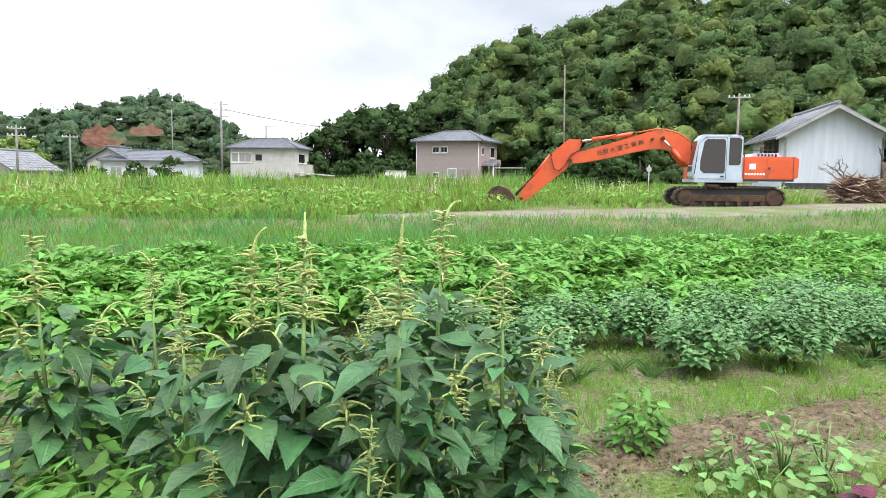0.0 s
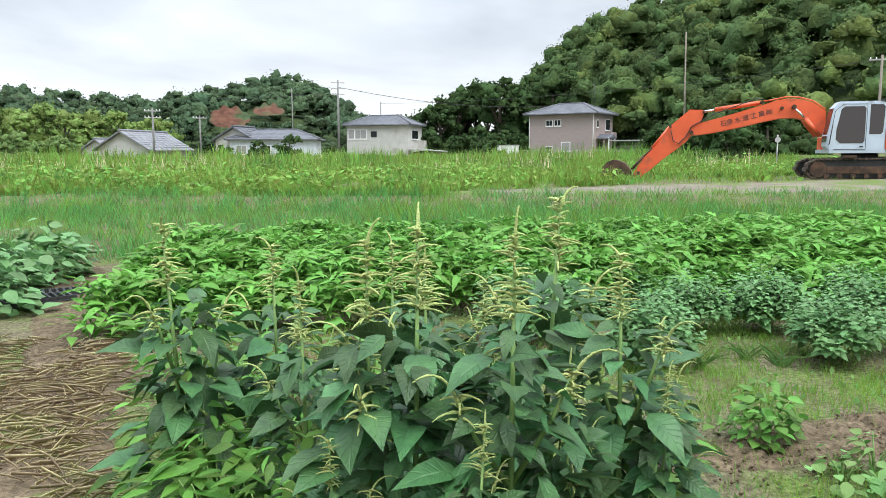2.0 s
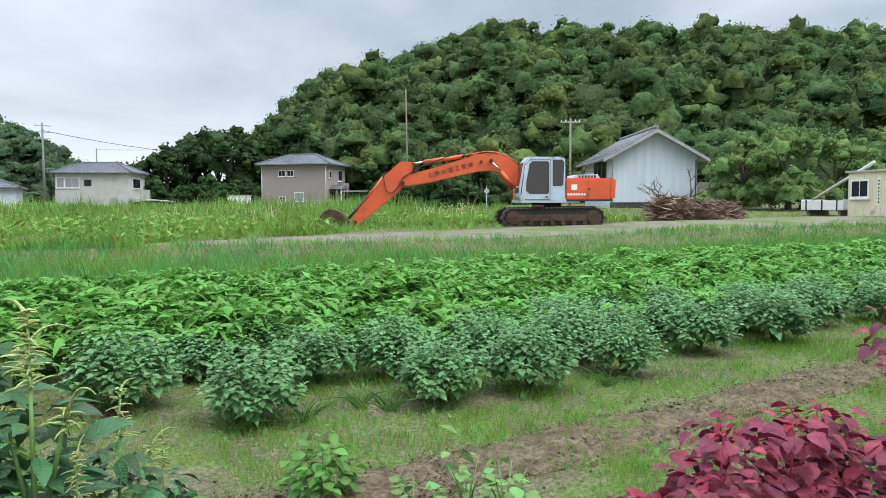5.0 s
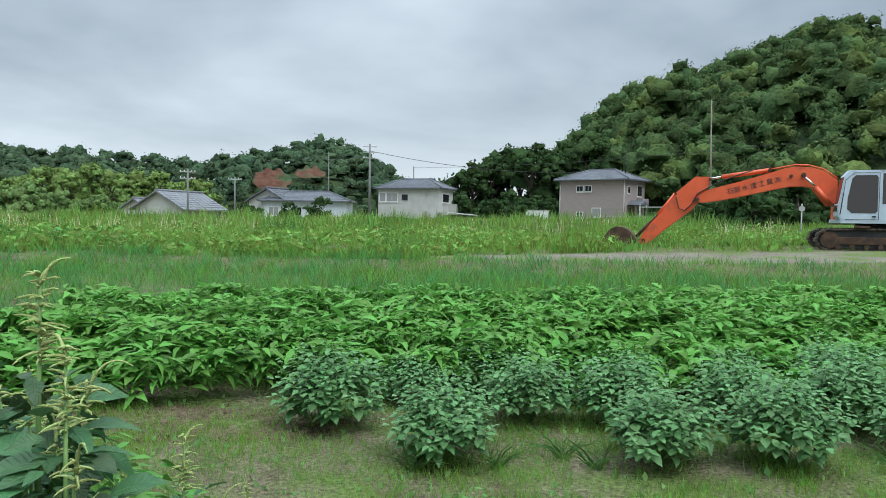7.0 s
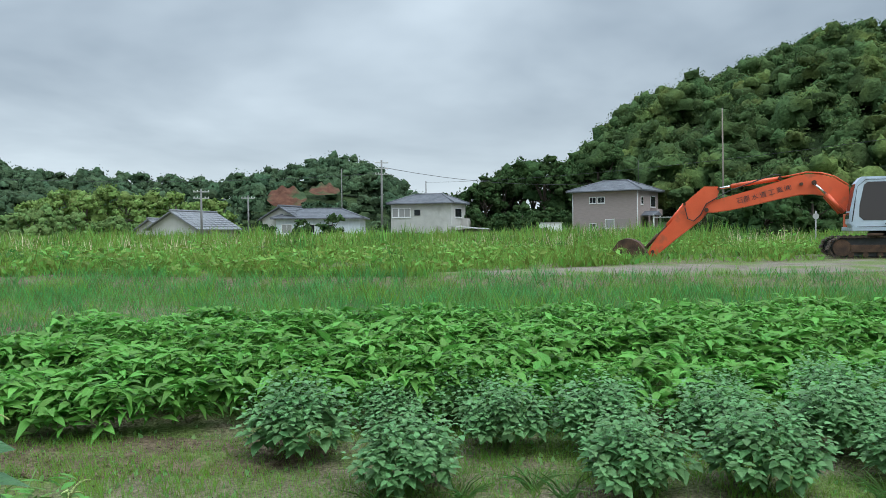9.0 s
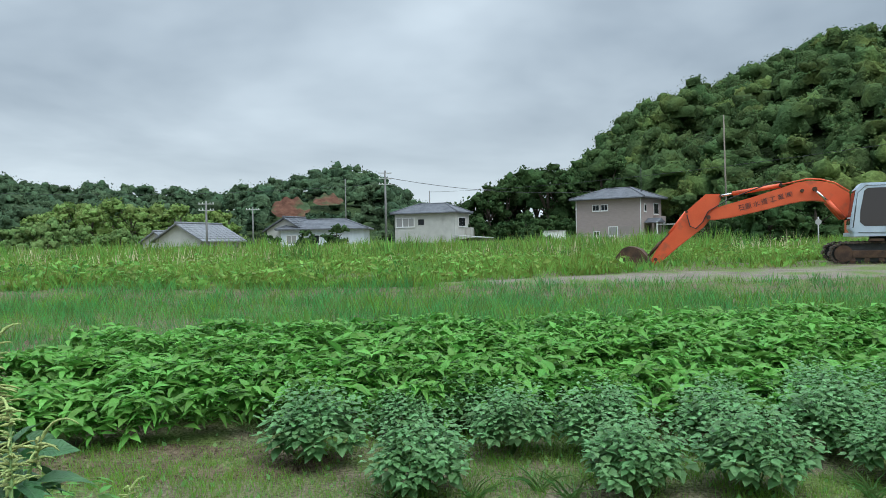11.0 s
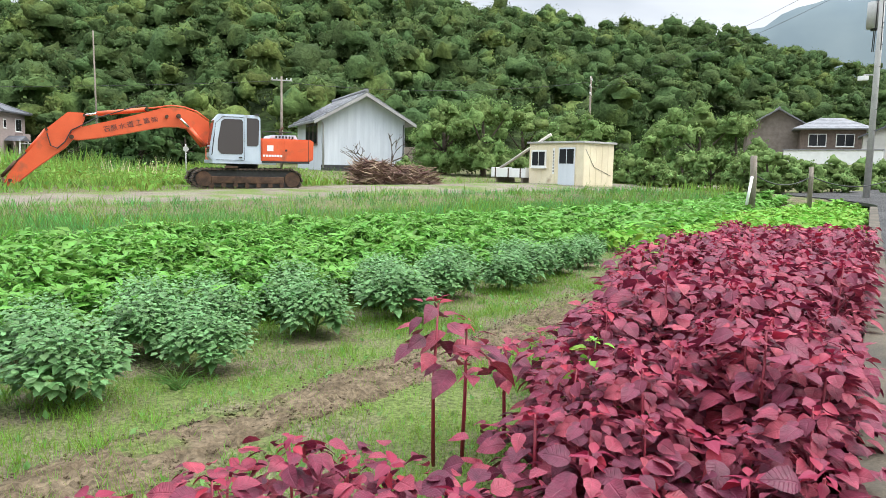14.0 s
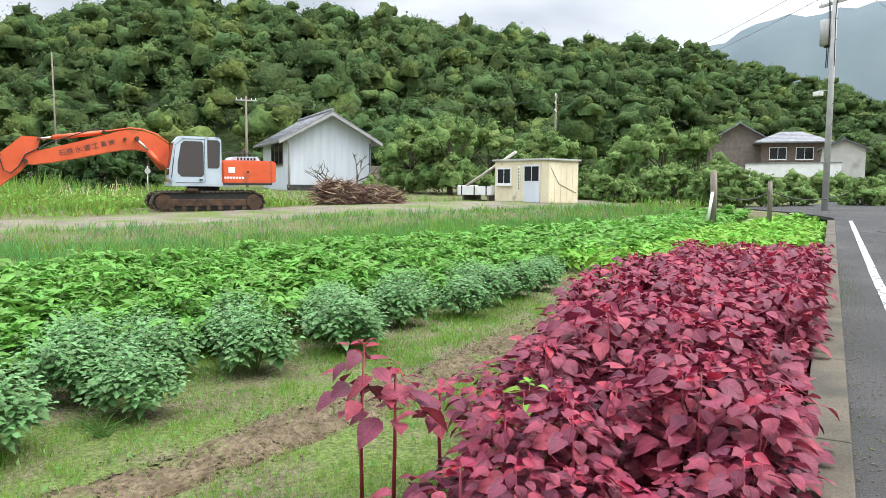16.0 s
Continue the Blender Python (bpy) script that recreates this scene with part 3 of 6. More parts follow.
# ---- excavator ----
EX = Matrix.Translation((17.55, 22.55, 0.2)) @ Matrix.Rotation(math.atan2(0.445, -0.895), 4, "Z")
excavator = thing("excavator", EX, "orange tracked excavator with pale blue cab, bucket on the grass", "excavator")


def zx(px, pz):
    """From drawing units of the side view to metres fore and up."""
    return ((1180 - px) * 0.00835, (428 - pz) * 0.00835)


boom_out = [zx(*p) for p in ((1045, 205), (1040, 122), (985, 82), (935, 66), (880, 62), (835, 68), (780, 86), (650, 126), (505, 166), (470, 190), (458, 208), (466, 222), (490, 224), (560, 215), (680, 190), (780, 166), (850, 152), (905, 150), (950, 158), (985, 190), (1020, 235))]
part("boom", slab(boom_out, -0.25, 0.25, 0.02), M_ORANGE, excavator)
arm_out = [zx(*p) for p in ((455, 103), (516, 105), (520, 125), (505, 165), (478, 212), (440, 258), (330, 345), (245, 420), (215, 428), (203, 412), (222, 372), (245, 335), (310, 265), (365, 182))]
part("arm", slab(arm_out, -0.19, 0.19, 0.02), M_ORANGE, excavator)
bucket_out = [zx(*p) for p in ((38, 418), (50, 385), (78, 350), (105, 338), (135, 342), (165, 356), (190, 385), (208, 412), (205, 432), (150, 428), (95, 430))]
bucket = part("bucket", slab(bucket_out, -0.55, 0.55, 0.03), M_RUST, excavator, "rusty brown steel digging bucket")
for k in range(5):
    y = -0.5 + 0.25 * k
    part("tooth", box(zx(62, 0)[0], zx(28, 0)[0], y - 0.04, y + 0.04, 0.02, 0.1, 0.01), M_RUST, bucket)


def side_tube(a, b, r, y, name, mat, parent=excavator, label=""):
    (ax, az), (bx, bz) = zx(*a), zx(*b)
    return part(name, tube([(ax, y, az), (bx, y, bz)], r, 12), mat, parent, label)


side_tube((770, 76), (570, 104), 0.085, 0.0, "arm_cylinder", M_ORANGE)
side_tube((575, 103), (515, 114), 0.045, 0.0, "arm_rod", M_CHROME, label="bright steel piston rod")
for y in (-0.36, 0.36):
    side_tube((1015, 232), (955, 155), 0.085, y, "boom_cylinder", M_ORANGE)
    side_tube((958, 158), (905, 104), 0.045, y, "boom_rod", M_CHROME, label="bright steel piston rod")
side_tube((368, 182), (290, 282), 0.07, 0.0, "bucket_cylinder", M_ORANGE)
side_tube((292, 280), (245, 328), 0.04, 0.0, "bucket_rod", M_RUST)
side_tube((250, 320), (195, 385), 0.05, 0.22, "bucket_link", M_RUST)
side_tube((250, 320), (195, 385), 0.05, -0.22, "bucket_link", M_RUST)
for p, r in (((905, 100), 0.08), ((466, 210), 0.08), ((855, 105), 0.06), ((228, 402), 0.07), ((518, 116), 0.05), ((770, 76), 0.06), ((370, 182), 0.05)):
    x, z = zx(*p)
    part("pivot_pin", tube([(x, -0.42 if p[0] > 850 else -0.28, z), (x, 0.42 if p[0] > 850 else 0.28, z)], r, 14), M_RUST, excavator)
hose = [zx(*p) for p in ((775, 66), (745, 62), (690, 82), (560, 130), (500, 165), (465, 185), (440, 235), (410, 263), (385, 252), (372, 200))]
for y in (0.3, 0.24):
    part("hydraulic_hose", tube([(x, y, z + 0.02) for x, z in hose], 0.022, 6), M_BLACK, excavator)
part("hydraulic_pipe", tube([(x, 0.2, z + 0.03) for x, z in [zx(*p) for p in ((1040, 118), (985, 78), (930, 61), (875, 57), (800, 72), (770, 76))]], 0.03, 6), M_ORANGE, excavator)

# crawler tracks
for side in (-1.05, 1.05):
    y0, y1 = side - 0.3, side + 0.3
    track = part("track", slab([(-2.17, 0.35), (-2.09, 0.18), (-1.85, 0.08), (1.5, 0.08), (1.77, 0.17), (1.89, 0.38), (1.81, 0.6), (1.55, 0.72), (-1.8, 0.76), (-2.07, 0.64)], y0 + 0.08, y1 - 0.08, 0.03), M_BLACK, excavator, "muddy crawler track")
    ring = [(-2.2, 0.4), (-2.12, 0.64), (-1.8, 0.8), (1.55, 0.76), (1.84, 0.64), (1.94, 0.38), (1.8, 0.13), (1.5, 0.04), (-1.85, 0.04), (-2.12, 0.14), (-2.2, 0.4)]
    lens = [math.dist(a, b) for a, b in zip(ring, ring[1:])]
    n_shoes = 46
    for k in range(n_shoes):
        d = sum(lens) * k / n_shoes
        for (a, b), ln in zip(zip(ring, ring[1:]), lens):
            if d <= ln:
                break
            d -= ln
        f = d / ln
        x, z, ang = a[0] + (b[0] - a[0]) * f, a[1] + (b[1] - a[1]) * f, math.atan2(b[1] - a[1], b[0] - a[0])
        if k == 0 and side < 0:
            bm = box(-0.085, 0.085, -0.32, 0.32, -0.02, 0.02)
            box(-0.012, 0.012, -0.32, 0.32, -0.05, 0.05, bm=bm)
            me_shoe = bpy.data.meshes.new("track_shoe")
            bm.to_mesh(me_shoe)
            bm.free()
            me_shoe.materials.append(M_TRACK)
        shoe = new("track_shoe", me_shoe)
        shoe.parent = track
        shoe.matrix_basis = Matrix.Translation((x, side, z)) @ Matrix.Rotation(-ang, 4, "Y")
    out = y1 if side > 0 else y0
    sgn = 1 if side > 0 else -1
    part("track_frame", box(-1.5, 1.25, min(out, out - 0.1 * sgn), max(out, out - 0.1 * sgn), 0.24, 0.5, 0.02), M_RUST, excavator, "rusty steel track frame")
    for x, r in ((-1.82, 0.3), (1.52, 0.29)):
        part("sprocket", tube([(x, out - 0.1 * sgn, 0.4), (x, out - 0.02 * sgn, 0.4)], r, 20), M_RUST, excavator)
    for k in range(7):
        x = -1.4 + 0.44 * k
        part("roller", tube([(x, out - 0.1 * sgn, 0.16), (x, out + 0.01 * sgn, 0.16)], 0.09, 12), M_RUST, excavator)
part("undercarriage", box(-1.1, 1.0, -0.8, 0.8, 0.4, 0.8, 0.03), M_RUST, excavator)
part("slew_ring", tube([(-0.1, 0, 0.75), (-0.1, 0, 1.0)], 0.62, 28), M_BLACK, excavator)
# upper body
part("deck", box(-1.2, 1.2, -1.3, 1.3, 0.98, 1.12, 0.02), M_CABGREY, excavator)
part("engine_housing", slab([(-0.62, 1.06), (-2.4, 1.06), (-2.66, 1.2), (-2.68, 1.9), (-2.55, 1.98), (-0.62, 1.98)], -1.33, 1.33, 0.05), M_ORANGE, excavator)
part("side_door", box(-2.45, -1.5, 1.325, 1.345, 1.14, 1.94, 0.008), M_ORANGE, excavator, "faded orange service door")
part("side_panel", box(-1.46, -0.66, 1.325, 1.343, 1.14, 1.94, 0.008), M_ORANGE, excavator)
part("engine_cover", slab([(-1.0, 1.97), (-2.2, 1.97), (-2.08, 2.16), (-1.15, 2.14)], -0.75, 0.75, 0.04), M_CABGREY, excavator)
for k in range(6):
    x = -2.0 + 0.13 * k
    part("vent_slot", box(x, x + 0.07, 0.72, 0.758, 2.02, 2.11), M_BLACK, excavator)
part("exhaust_pipe", tube([(-1.75, -0.5, 2.0), (-1.75, -0.5, 2.42), (-1.85, -0.5, 2.5)], 0.06, 10), M_RUST, excavator)
part("handrail", tube([(-0.7, -1.2, 1.98), (-0.7, -1.2, 2.3), (0.2, -1.2, 2.3), (0.2, -1.2, 1.2)], 0.022, 8), M_BLACK, excavator)
part("toolbox", box(-0.4, 1.15, -1.32, -0.55, 1.12, 1.6, 0.03), M_ORANGE, excavator)
part("counterweight_seam", box(-2.475, -2.455, -1.34, 1.34, 1.1, 1.97), M_BLACK, excavator)
part("skirt", box(-2.5, -0.64, 1.3, 1.337, 1.04, 1.12, 0.01), M_BLACK, excavator, "dark lower skirt of the housing")
part("door_latch", box(-1.62, -1.54, 1.343, 1.36, 1.5, 1.58, 0.008), M_BLACK, excavator)
part("cover_rail", tube([(-0.75, 0.9, 1.98), (-0.75, 0.9, 2.26), (-1.9, 0.9, 2.26), (-1.9, 0.9, 1.98)], 0.02, 6), M_BLACK, excavator)
# cab
cab_side = [(-0.62, 1.03), (1.16, 1.03), (1.30, 1.24), (1.28, 1.62), (1.10, 2.62), (0.92, 2.84), (-0.5, 2.84), (-0.60, 2.74)]
cab = part("cab", slab(cab_side, 0.33, 1.31, 0.05), M_CABGREY, excavator, "pale blue-grey operator cab")
door_out = [(0.12, 1.34), (0.86, 1.34), (1.0, 1.48), (0.99, 1.85), (0.86, 2.56), (0.74, 2.66), (0.12, 2.66), (0.06, 2.58), (0.06, 1.42)]
part("door_window", slab(door_out, 1.30, 1.322, 0.006), M_CABGLASS, cab, "dark tinted door glass")
part("rear_window", slab([(-0.08, 1.66), (-0.08, 2.72), (-0.46, 2.72), (-0.55, 2.64), (-0.52, 1.74), (-0.46, 1.66)], 1.30, 1.322, 0.006), M_CABGLASS, cab, "dark tinted side glass")
part("front_window", slab([(1.315, 1.4), (1.12, 2.6), (1.10, 2.6), (1.295, 1.4)], 0.42, 1.22), M_CABGLASS, cab, "dark windscreen glass")
for pts in ([(0.02, 1.12), (0.02, 2.74)], [(0.02, 2.74), (0.8, 2.74)], [(0.8, 2.74), (1.06, 2.5)], [(1.06, 2.5), (1.14, 1.85)], [(0.02, 1.12), (1.05, 1.12)]):
    part("door_seam", tube([(x, 1.312, z) for x, z in pts], 0.009, 5), M_BLACK, cab)
part("door_handle", box(0.1, 0.22, 1.31, 1.35, 1.2, 1.25, 0.01), M_BLACK, cab, "black door handle")
part("grab_rail", tube([(1.22, 1.33, 1.3), (1.22, 1.42, 1.34), (1.14, 1.42, 2.0), (1.12, 1.33, 2.05)], 0.018, 6), M_BLACK, cab)
part("roof_light", box(-0.55, -0.4, 1.2, 1.32, 2.84, 2.9, 0.01), M_BLACK, cab)
part("step", box(0.3, 0.75, 1.25, 1.5, 0.82, 0.9, 0.01), M_RUST, excavator)
part("logo_square", box(-1.08, -0.84, 1.343, 1.35, 1.5, 1.72), M_WHITE, excavator, "plain pale square emblem")
for k in range(7):
    part("lettering_bar", box(-1.42 + 0.11 * k, -1.34 + 0.11 * k, 1.343, 1.349, 1.28, 1.36), M_WHITE, excavator, "small white unreadable lettering")


def lettering(text, size, mat, parent, m, name="lettering", label=""):
    cu = bpy.data.curves.new(name, "FONT")
    cu.body, cu.size, cu.extrude = text, size, 0.004
    cu.align_x, cu.align_y = "CENTER", "CENTER"
    tmp = new(name, cu)
    me = bpy.data.meshes.new_from_object(tmp.evaluated_get(bpy.context.evaluated_depsgraph_get()))
    bpy.data.objects.remove(tmp)
    me.materials.append(mat)
    ob = part(name, me, mat, parent, label)
    ob.matrix_basis = m
    return ob


M_LETTER = material("faded_black_letter", (0.05, 0.03, 0.03), (0.1, 0.05, 0.04), 0.7, scale=20)
for ch, p in zip("石原水道工業", ((606, 172), (636, 165), (669, 157), (703, 148), (737, 139), (770, 130))):
    x, z = zx(*p)
    lettering(ch, 0.24, M_LETTER, excavator, Matrix.Translation((x, 0.256, z)) @ Matrix.Rotation(math.pi, 4, "Z") @ Matrix.Rotation(radians(90), 4, "X") @ Matrix.Rotation(radians(14), 4, "Z"),
              label="black painted character")
x, z = zx(803, 122)
lettering("㈱", 0.24, M_LETTER, excavator, Matrix.Translation((x, 0.256, z)) @ Matrix.Rotation(math.pi, 4, "Z") @ Matrix.Rotation(radians(90), 4, "X") @ Matrix.Rotation(radians(10), 4, "Z"), label="black painted character")


# ---- houses ----
def window(parent, m, w, h, pane=None, leaves=2, sill=True, frame_mat=None):
    """A framed window standing proud of its wall. m: its lower left corner, x along the wall, -y outwards."""
    fm = frame_mat or M_WHITE
    win = part("window", box(-0.06, w + 0.06, -0.05, 0.02, -0.06, h + 0.06), fm, parent)
    win.matrix_basis = m
    for k in range(leaves):
        a, b = w * k / leaves + 0.03, w * (k + 1) / leaves - 0.03
        part("pane", box(a, b, -0.07, -0.045, 0.03, h - 0.03), pane or M_PANE, win)
    if sill:
        part("sill", box(-0.1, w + 0.1, -0.12, 0.0, -0.12, -0.06), fm, win)
    return win


def hip_roof(w, d, eave, z0, up, thick=0.18):
    bm = bmesh.new()
    lo = [bm.verts.new(p) for p in ((-eave, -eave, z0), (w + eave, -eave, z0), (w + eave, d + eave, z0), (-eave, d + eave, z0))]
    hi = [bm.verts.new((v.co.x, v.co.y, z0 + thick)) for v in lo]
    run = (d + 2 * eave) / 2
    a, b = bm.verts.new((-eave + run * 0.85, d / 2, z0 + thick + up)), bm.verts.new((w + eave - run * 0.85, d / 2, z0 + thick + up))
    bm.faces.new(lo[::-1])
    for i in range(4):
        bm.faces.new((lo[i], lo[(i + 1) % 4], hi[(i + 1) % 4], hi[i]))
    bm.faces.new((hi[0], hi[1], b, a))
    bm.faces.new((hi[2], hi[3], a, b))
    bm.faces.new((hi[1], hi[2], b))
    bm.faces.new((hi[3], hi[0], a))
    return bm, (a.co.copy(), b.co.copy(), [v.co.copy() for v in hi])


def ridge_caps(parent, lines, r=0.13, mat=None):
    for p, q in lines:
        part("ridge_cap", tube([p, q], r, 6), mat or M_ROOF, parent)


def courses(parent, p0, p1, p2, p3, n, mat):
    """Rows of tile edges across a roof slope with corners p0 p1 (eave) and p3 p2 (ridge)."""
    for k in range(1, n):
        f = k / n
        a, b = Vector(p0).lerp(Vector(p3), f), Vector(p1).lerp(Vector(p2), f)
        part("tile_course", tube([a, b], 0.035, 4), mat, parent)


def siding(parent, w, z0, z1, mat, step=0.45, y=-0.012):
    z = z0 + step
    while z < z1:
        part("siding_board", box(0.0, w, y, 0.001, z - step + 0.02, z - 0.02), mat, parent)
        z += step


def yawed(x, y, z, ux, uy):
    return Matrix.Translation((x, y, z)) @ Matrix.Rotation(math.atan2(uy, ux), 4, "Z")


# mauve two-storey house
H1 = yawed(26.6, 96.4, 0.7, 0.742, -0.67)
house = thing("house", H1, "mauve two-storey house with a dark hipped tile roof", "house")
w, d, hh = 9.3, 7.0, 5.7
wall = part("wall", box(0, w, 0, d, -0.6, hh), M_PINKWALL, house)
siding(wall, w, 0.0, hh, M_PINKWALL, 0.48)
bm, (ra, rb, hi) = hip_roof(w, d, 0.65, hh, 1.45)
roof = part("roof", bm, M_ROOF, house)
ridge_caps(roof, [(ra, rb), (hi[0], ra), (hi[3], ra), (hi[1], rb), (hi[2], rb)])
courses(roof, hi[0], hi[1], rb, ra, 9, M_ROOF)
T = Matrix.Translation
side_m = T((w, 0, 0)) @ Matrix.Rotation(radians(90), 4, "Z")
window(house, T((2.55, 0, 4.25)), 0.9, 0.75)
window(house, T((3.75, 0, 4.25)), 0.9, 0.75)
window(house, T((2.6, 0, 0.75)), 0.85, 0.75)
window(house, T((4.8, 0, 0.9)), 1.2, 1.15, M_CURTAIN, 1)
part("shutter_box", box(6.1, 8.1, -0.1, 0.0, 0.85, 2.1, 0.02), material("mauve_shutter", (0.26, 0.22, 0.2), (0.32, 0.27, 0.25), 0.6, scale=8, stretch=(1, 1, 8)), house, "closed mauve metal shutter box")
part("downpipe", tube([(w - 0.1, -0.06, hh), (w - 0.1, -0.06, 0)], 0.05, 8), M_WHITE, house, "white rain pipe")
part("downpipe", tube([(0.1, -0.06, hh), (0.1, -0.06, 0)], 0.05, 8), M_WHITE, house, "white rain pipe")
part("gutter", tube([(-0.6, -0.68, hh + 0.05), (w + 0.6, -0.68, hh + 0.05)], 0.07, 8), M_ROOF, house)
window(house, side_m @ T((0.9, 0, 4.0)), 0.6, 0.9, None, 1)
window(house, side_m @ T((4.2, 0, 3.7)), 1.6, 1.4)
door = part("door", box(1.6, 2.6, -0.06, 0.02, 0.0, 2.1), M_BLACK, house, "dark front door")
door.matrix_basis = side_m
pr = part("porch_roof", slab([(0.7, 2.5), (2.1, 3.1), (3.5, 2.5)], -1.9, 0.0, 0.04), M_ROOF, house, "small tiled porch roof")
pr.matrix_basis = side_m
for x in (0.95, 3.25):
    pp = part("porch_post", box(x - 0.08, x + 0.08, -1.75, -1.6, -0.3, 2.6), M_WHITE, house)
    pp.matrix_basis = side_m
bal = part("balcony", box(4.0, 6.2, -0.9, 0.0, 2.5, 3.4, 0.03), M_PINKWALL, house)
bal.matrix_basis = side_m
part("antenna_pole", tube([(w - 1.4, d / 2, hh + 1), (w - 1.4, d / 2, hh + 4.2)], 0.05, 6), M_BLACK, house)
carport = thing("carport", H1 @ T((w + 1.5, 1.0, 0)), "low carport with a pale flat roof beside the house", "carport")
part("roof", box(0, 5.5, 0, 3.0, 2.15, 2.28, 0.02), M_POLE, carport)
for x in (0.1, 5.3):
    for y in (0.1, 2.8):
        part("post", box(x, x + 0.1, y, y + 0.1, -0.3, 2.15), M_POLE, carport)
part("back_wall", box(0.1, 5.4, 2.9, 3.0, 0, 1.6), M_BLOCK, carport)
fence = thing("block_fence", H1 @ T((-2.0, -2.2, -0.3)), "low grey block wall with rails before the house", "fence")
part("wall", box(0, 22, 0, 0.15, -0.5, 0.7), M_BLOCK, fence)
for k in range(12):
    part("post", box(0.2 + 1.9 * k, 0.28 + 1.9 * k, 0.03, 0.11, 0.7, 1.3), M_POLE, fence)
for z in (0.85, 1.05, 1.25):
    part("rail", box(0, 22, 0.05, 0.09, z, z + 0.05), M_POLE, fence)

# pale two-storey house
H2 = yawed(2.3, 104.6, 0.5, 0.894, -0.448)
house = thing("house", H2, "pale cream two-storey house with a dark hipped roof", "house")
w, d, hh = 9.2, 6.0, 4.75
wall = part("wall", box(0, w, 0, d, -0.6, hh), M_CREAMWALL, house)
siding(wall, w, 0.0, hh, M_CREAMWALL, 0.5)
bm, (ra, rb, hi) = hip_roof(w, d, 0.5, hh, 1.35)
roof = part("roof", bm, M_ROOF, house)
ridge_caps(roof, [(ra, rb), (hi[0], ra), (hi[3], ra), (hi[1], rb), (hi[2], rb)])
courses(roof, hi[0], hi[1], rb, ra, 9, M_ROOF)
side_m = T((w, 0, 0)) @ Matrix.Rotation(radians(90), 4, "Z")
window(house, T((0.25, 0, 2.95)), 0.9, 1.25, M_CURTAIN, 1)
window(house, T((1.3, 0, 2.95)), 1.7, 1.2, M_CURTAIN)
window(house, T((3.7, 0, 3.2)), 0.8, 0.7, None, 1, False, M_BLACK)
window(house, T((1.8, 0, 0.05)), 0.8, 0.7, None, 1, False, M_BLACK)
window(house, T((3.7, 0, -0.1)), 1.0, 0.7, None, 1, False, M_BLACK)
window(house, side_m @ T((1.5, 0, 2.9)), 2.6, 1.2)
part("gutter", tube([(-0.5, -0.52, hh + 0.05), (w + 0.5, -0.52, hh + 0.05)], 0.07, 8), M_ROOF, house)
bal = part("balcony", box(4.3, 5.9, -0.9, 0.0, 1.2, 2.7, 0.03), M_CREAMWALL, house)
bal.matrix_basis = side_m
lean = thing("lean_to", H2 @ T((w + 0.2, -1.5, 0)), "low lean-to shelter with a grey sheet roof", "lean-to")
part("roof", slab([(0, 1.5), (5.0, 1.1), (5.0, 1.2), (0, 1.6)], 0, 3.0), M_POLE, lean)
for x in (0.2, 4.7):
    part("post", box(x, x + 0.12, 0.1, 0.22, -0.6, 1.2), M_WOOD, lean)
part("back_panel", box(0, 5, 2.8, 2.9, -0.5, 1.1), M_WOOD, lean)


def gable_house(m, w, d, hh, up, wall_mat, roof_mat, label, over=0.5, n=8, group=""):
    """A house whose gable end is its front: w wide, d deep."""
    house = thing("house", m, label, "house", group)
    part("wall", slab([(0, -0.8), (w, -0.8), (w, hh), (w / 2, hh + up), (0, hh)], 0, d), wall_mat, house)
    k = up / (w / 2)
    roof = part("roof", slab([(-over, hh - over * k), (w / 2, hh + up), (w + over, hh - over * k), (w + over, hh - over * k + 0.16), (w / 2, hh + up + 0.2), (-over, hh - over * k + 0.16)], -over, d + over, 0.02), roof_mat, house)
    ridge_caps(roof, [((w / 2, -over - 0.05, hh + up + 0.24), (w / 2, d + over, hh + up + 0.24))], 0.16, roof_mat)
    for f in range(1, n):
        for sx in (-1, 1):
            x = w / 2 + sx * (w / 2 + over) * f / n
            z = hh + up + 0.2 - abs(x - w / 2) * k
            part("tile_course", tube([(x, -over, z), (x, d + over, z)], 0.03, 4), roof_mat, roof)
    for f in range(1, max(2, int(d / 0.9))):
        y = -over + (d + 2 * over) * f / max(2, int(d / 0.9))
        for sx in (-1, 1):
            part("tile_rib", tube([(w / 2, y, hh + up + 0.21), (w / 2 + sx * (w / 2 + over), y, hh - over * k + 0.18)], 0.03, 4), roof_mat, roof)
    return house


# white barn behind the digger: gable end towards the field
BW = 6.9
barn = gable_house(yawed(39.3, 42.4, 1.0, 0.875, -0.484), BW, 10.0, 3.95, 1.95, M_WHITEWALL, M_ROOFGREY, "white-walled barn with a grey tiled gable roof", 0.75)
part("barge_board", slab([(-0.75, 3.4), (BW / 2, 5.72), (BW + 0.75, 3.4), (BW + 0.75, 3.62), (BW / 2, 5.95), (-0.75, 3.62)], -0.82, -0.74), M_BLOCK, barn, "pale weathered barge board")
k = 0
x = 0.0
while x < BW:
    zt = 3.9 + 1.9 * (1 - abs(x + 0.11 - BW / 2) / (BW / 2))
    part("corrugation", box(x + 0.02, min(x + 0.2, BW), -0.018, 0.001, 0.25, zt), M_WHITEWALL, barn)
    x += 0.23
part("base_course", box(-0.02, BW + 0.02, -0.05, 0.02, -0.7, 0.25), material("dark_base", (0.03, 0.03, 0.032), (0.06, 0.06, 0.06), 0.8), barn, "dark base course")
left_m = T((0, 10.0, 0)) @ Matrix.Rotation(radians(-90), 4, "Z")
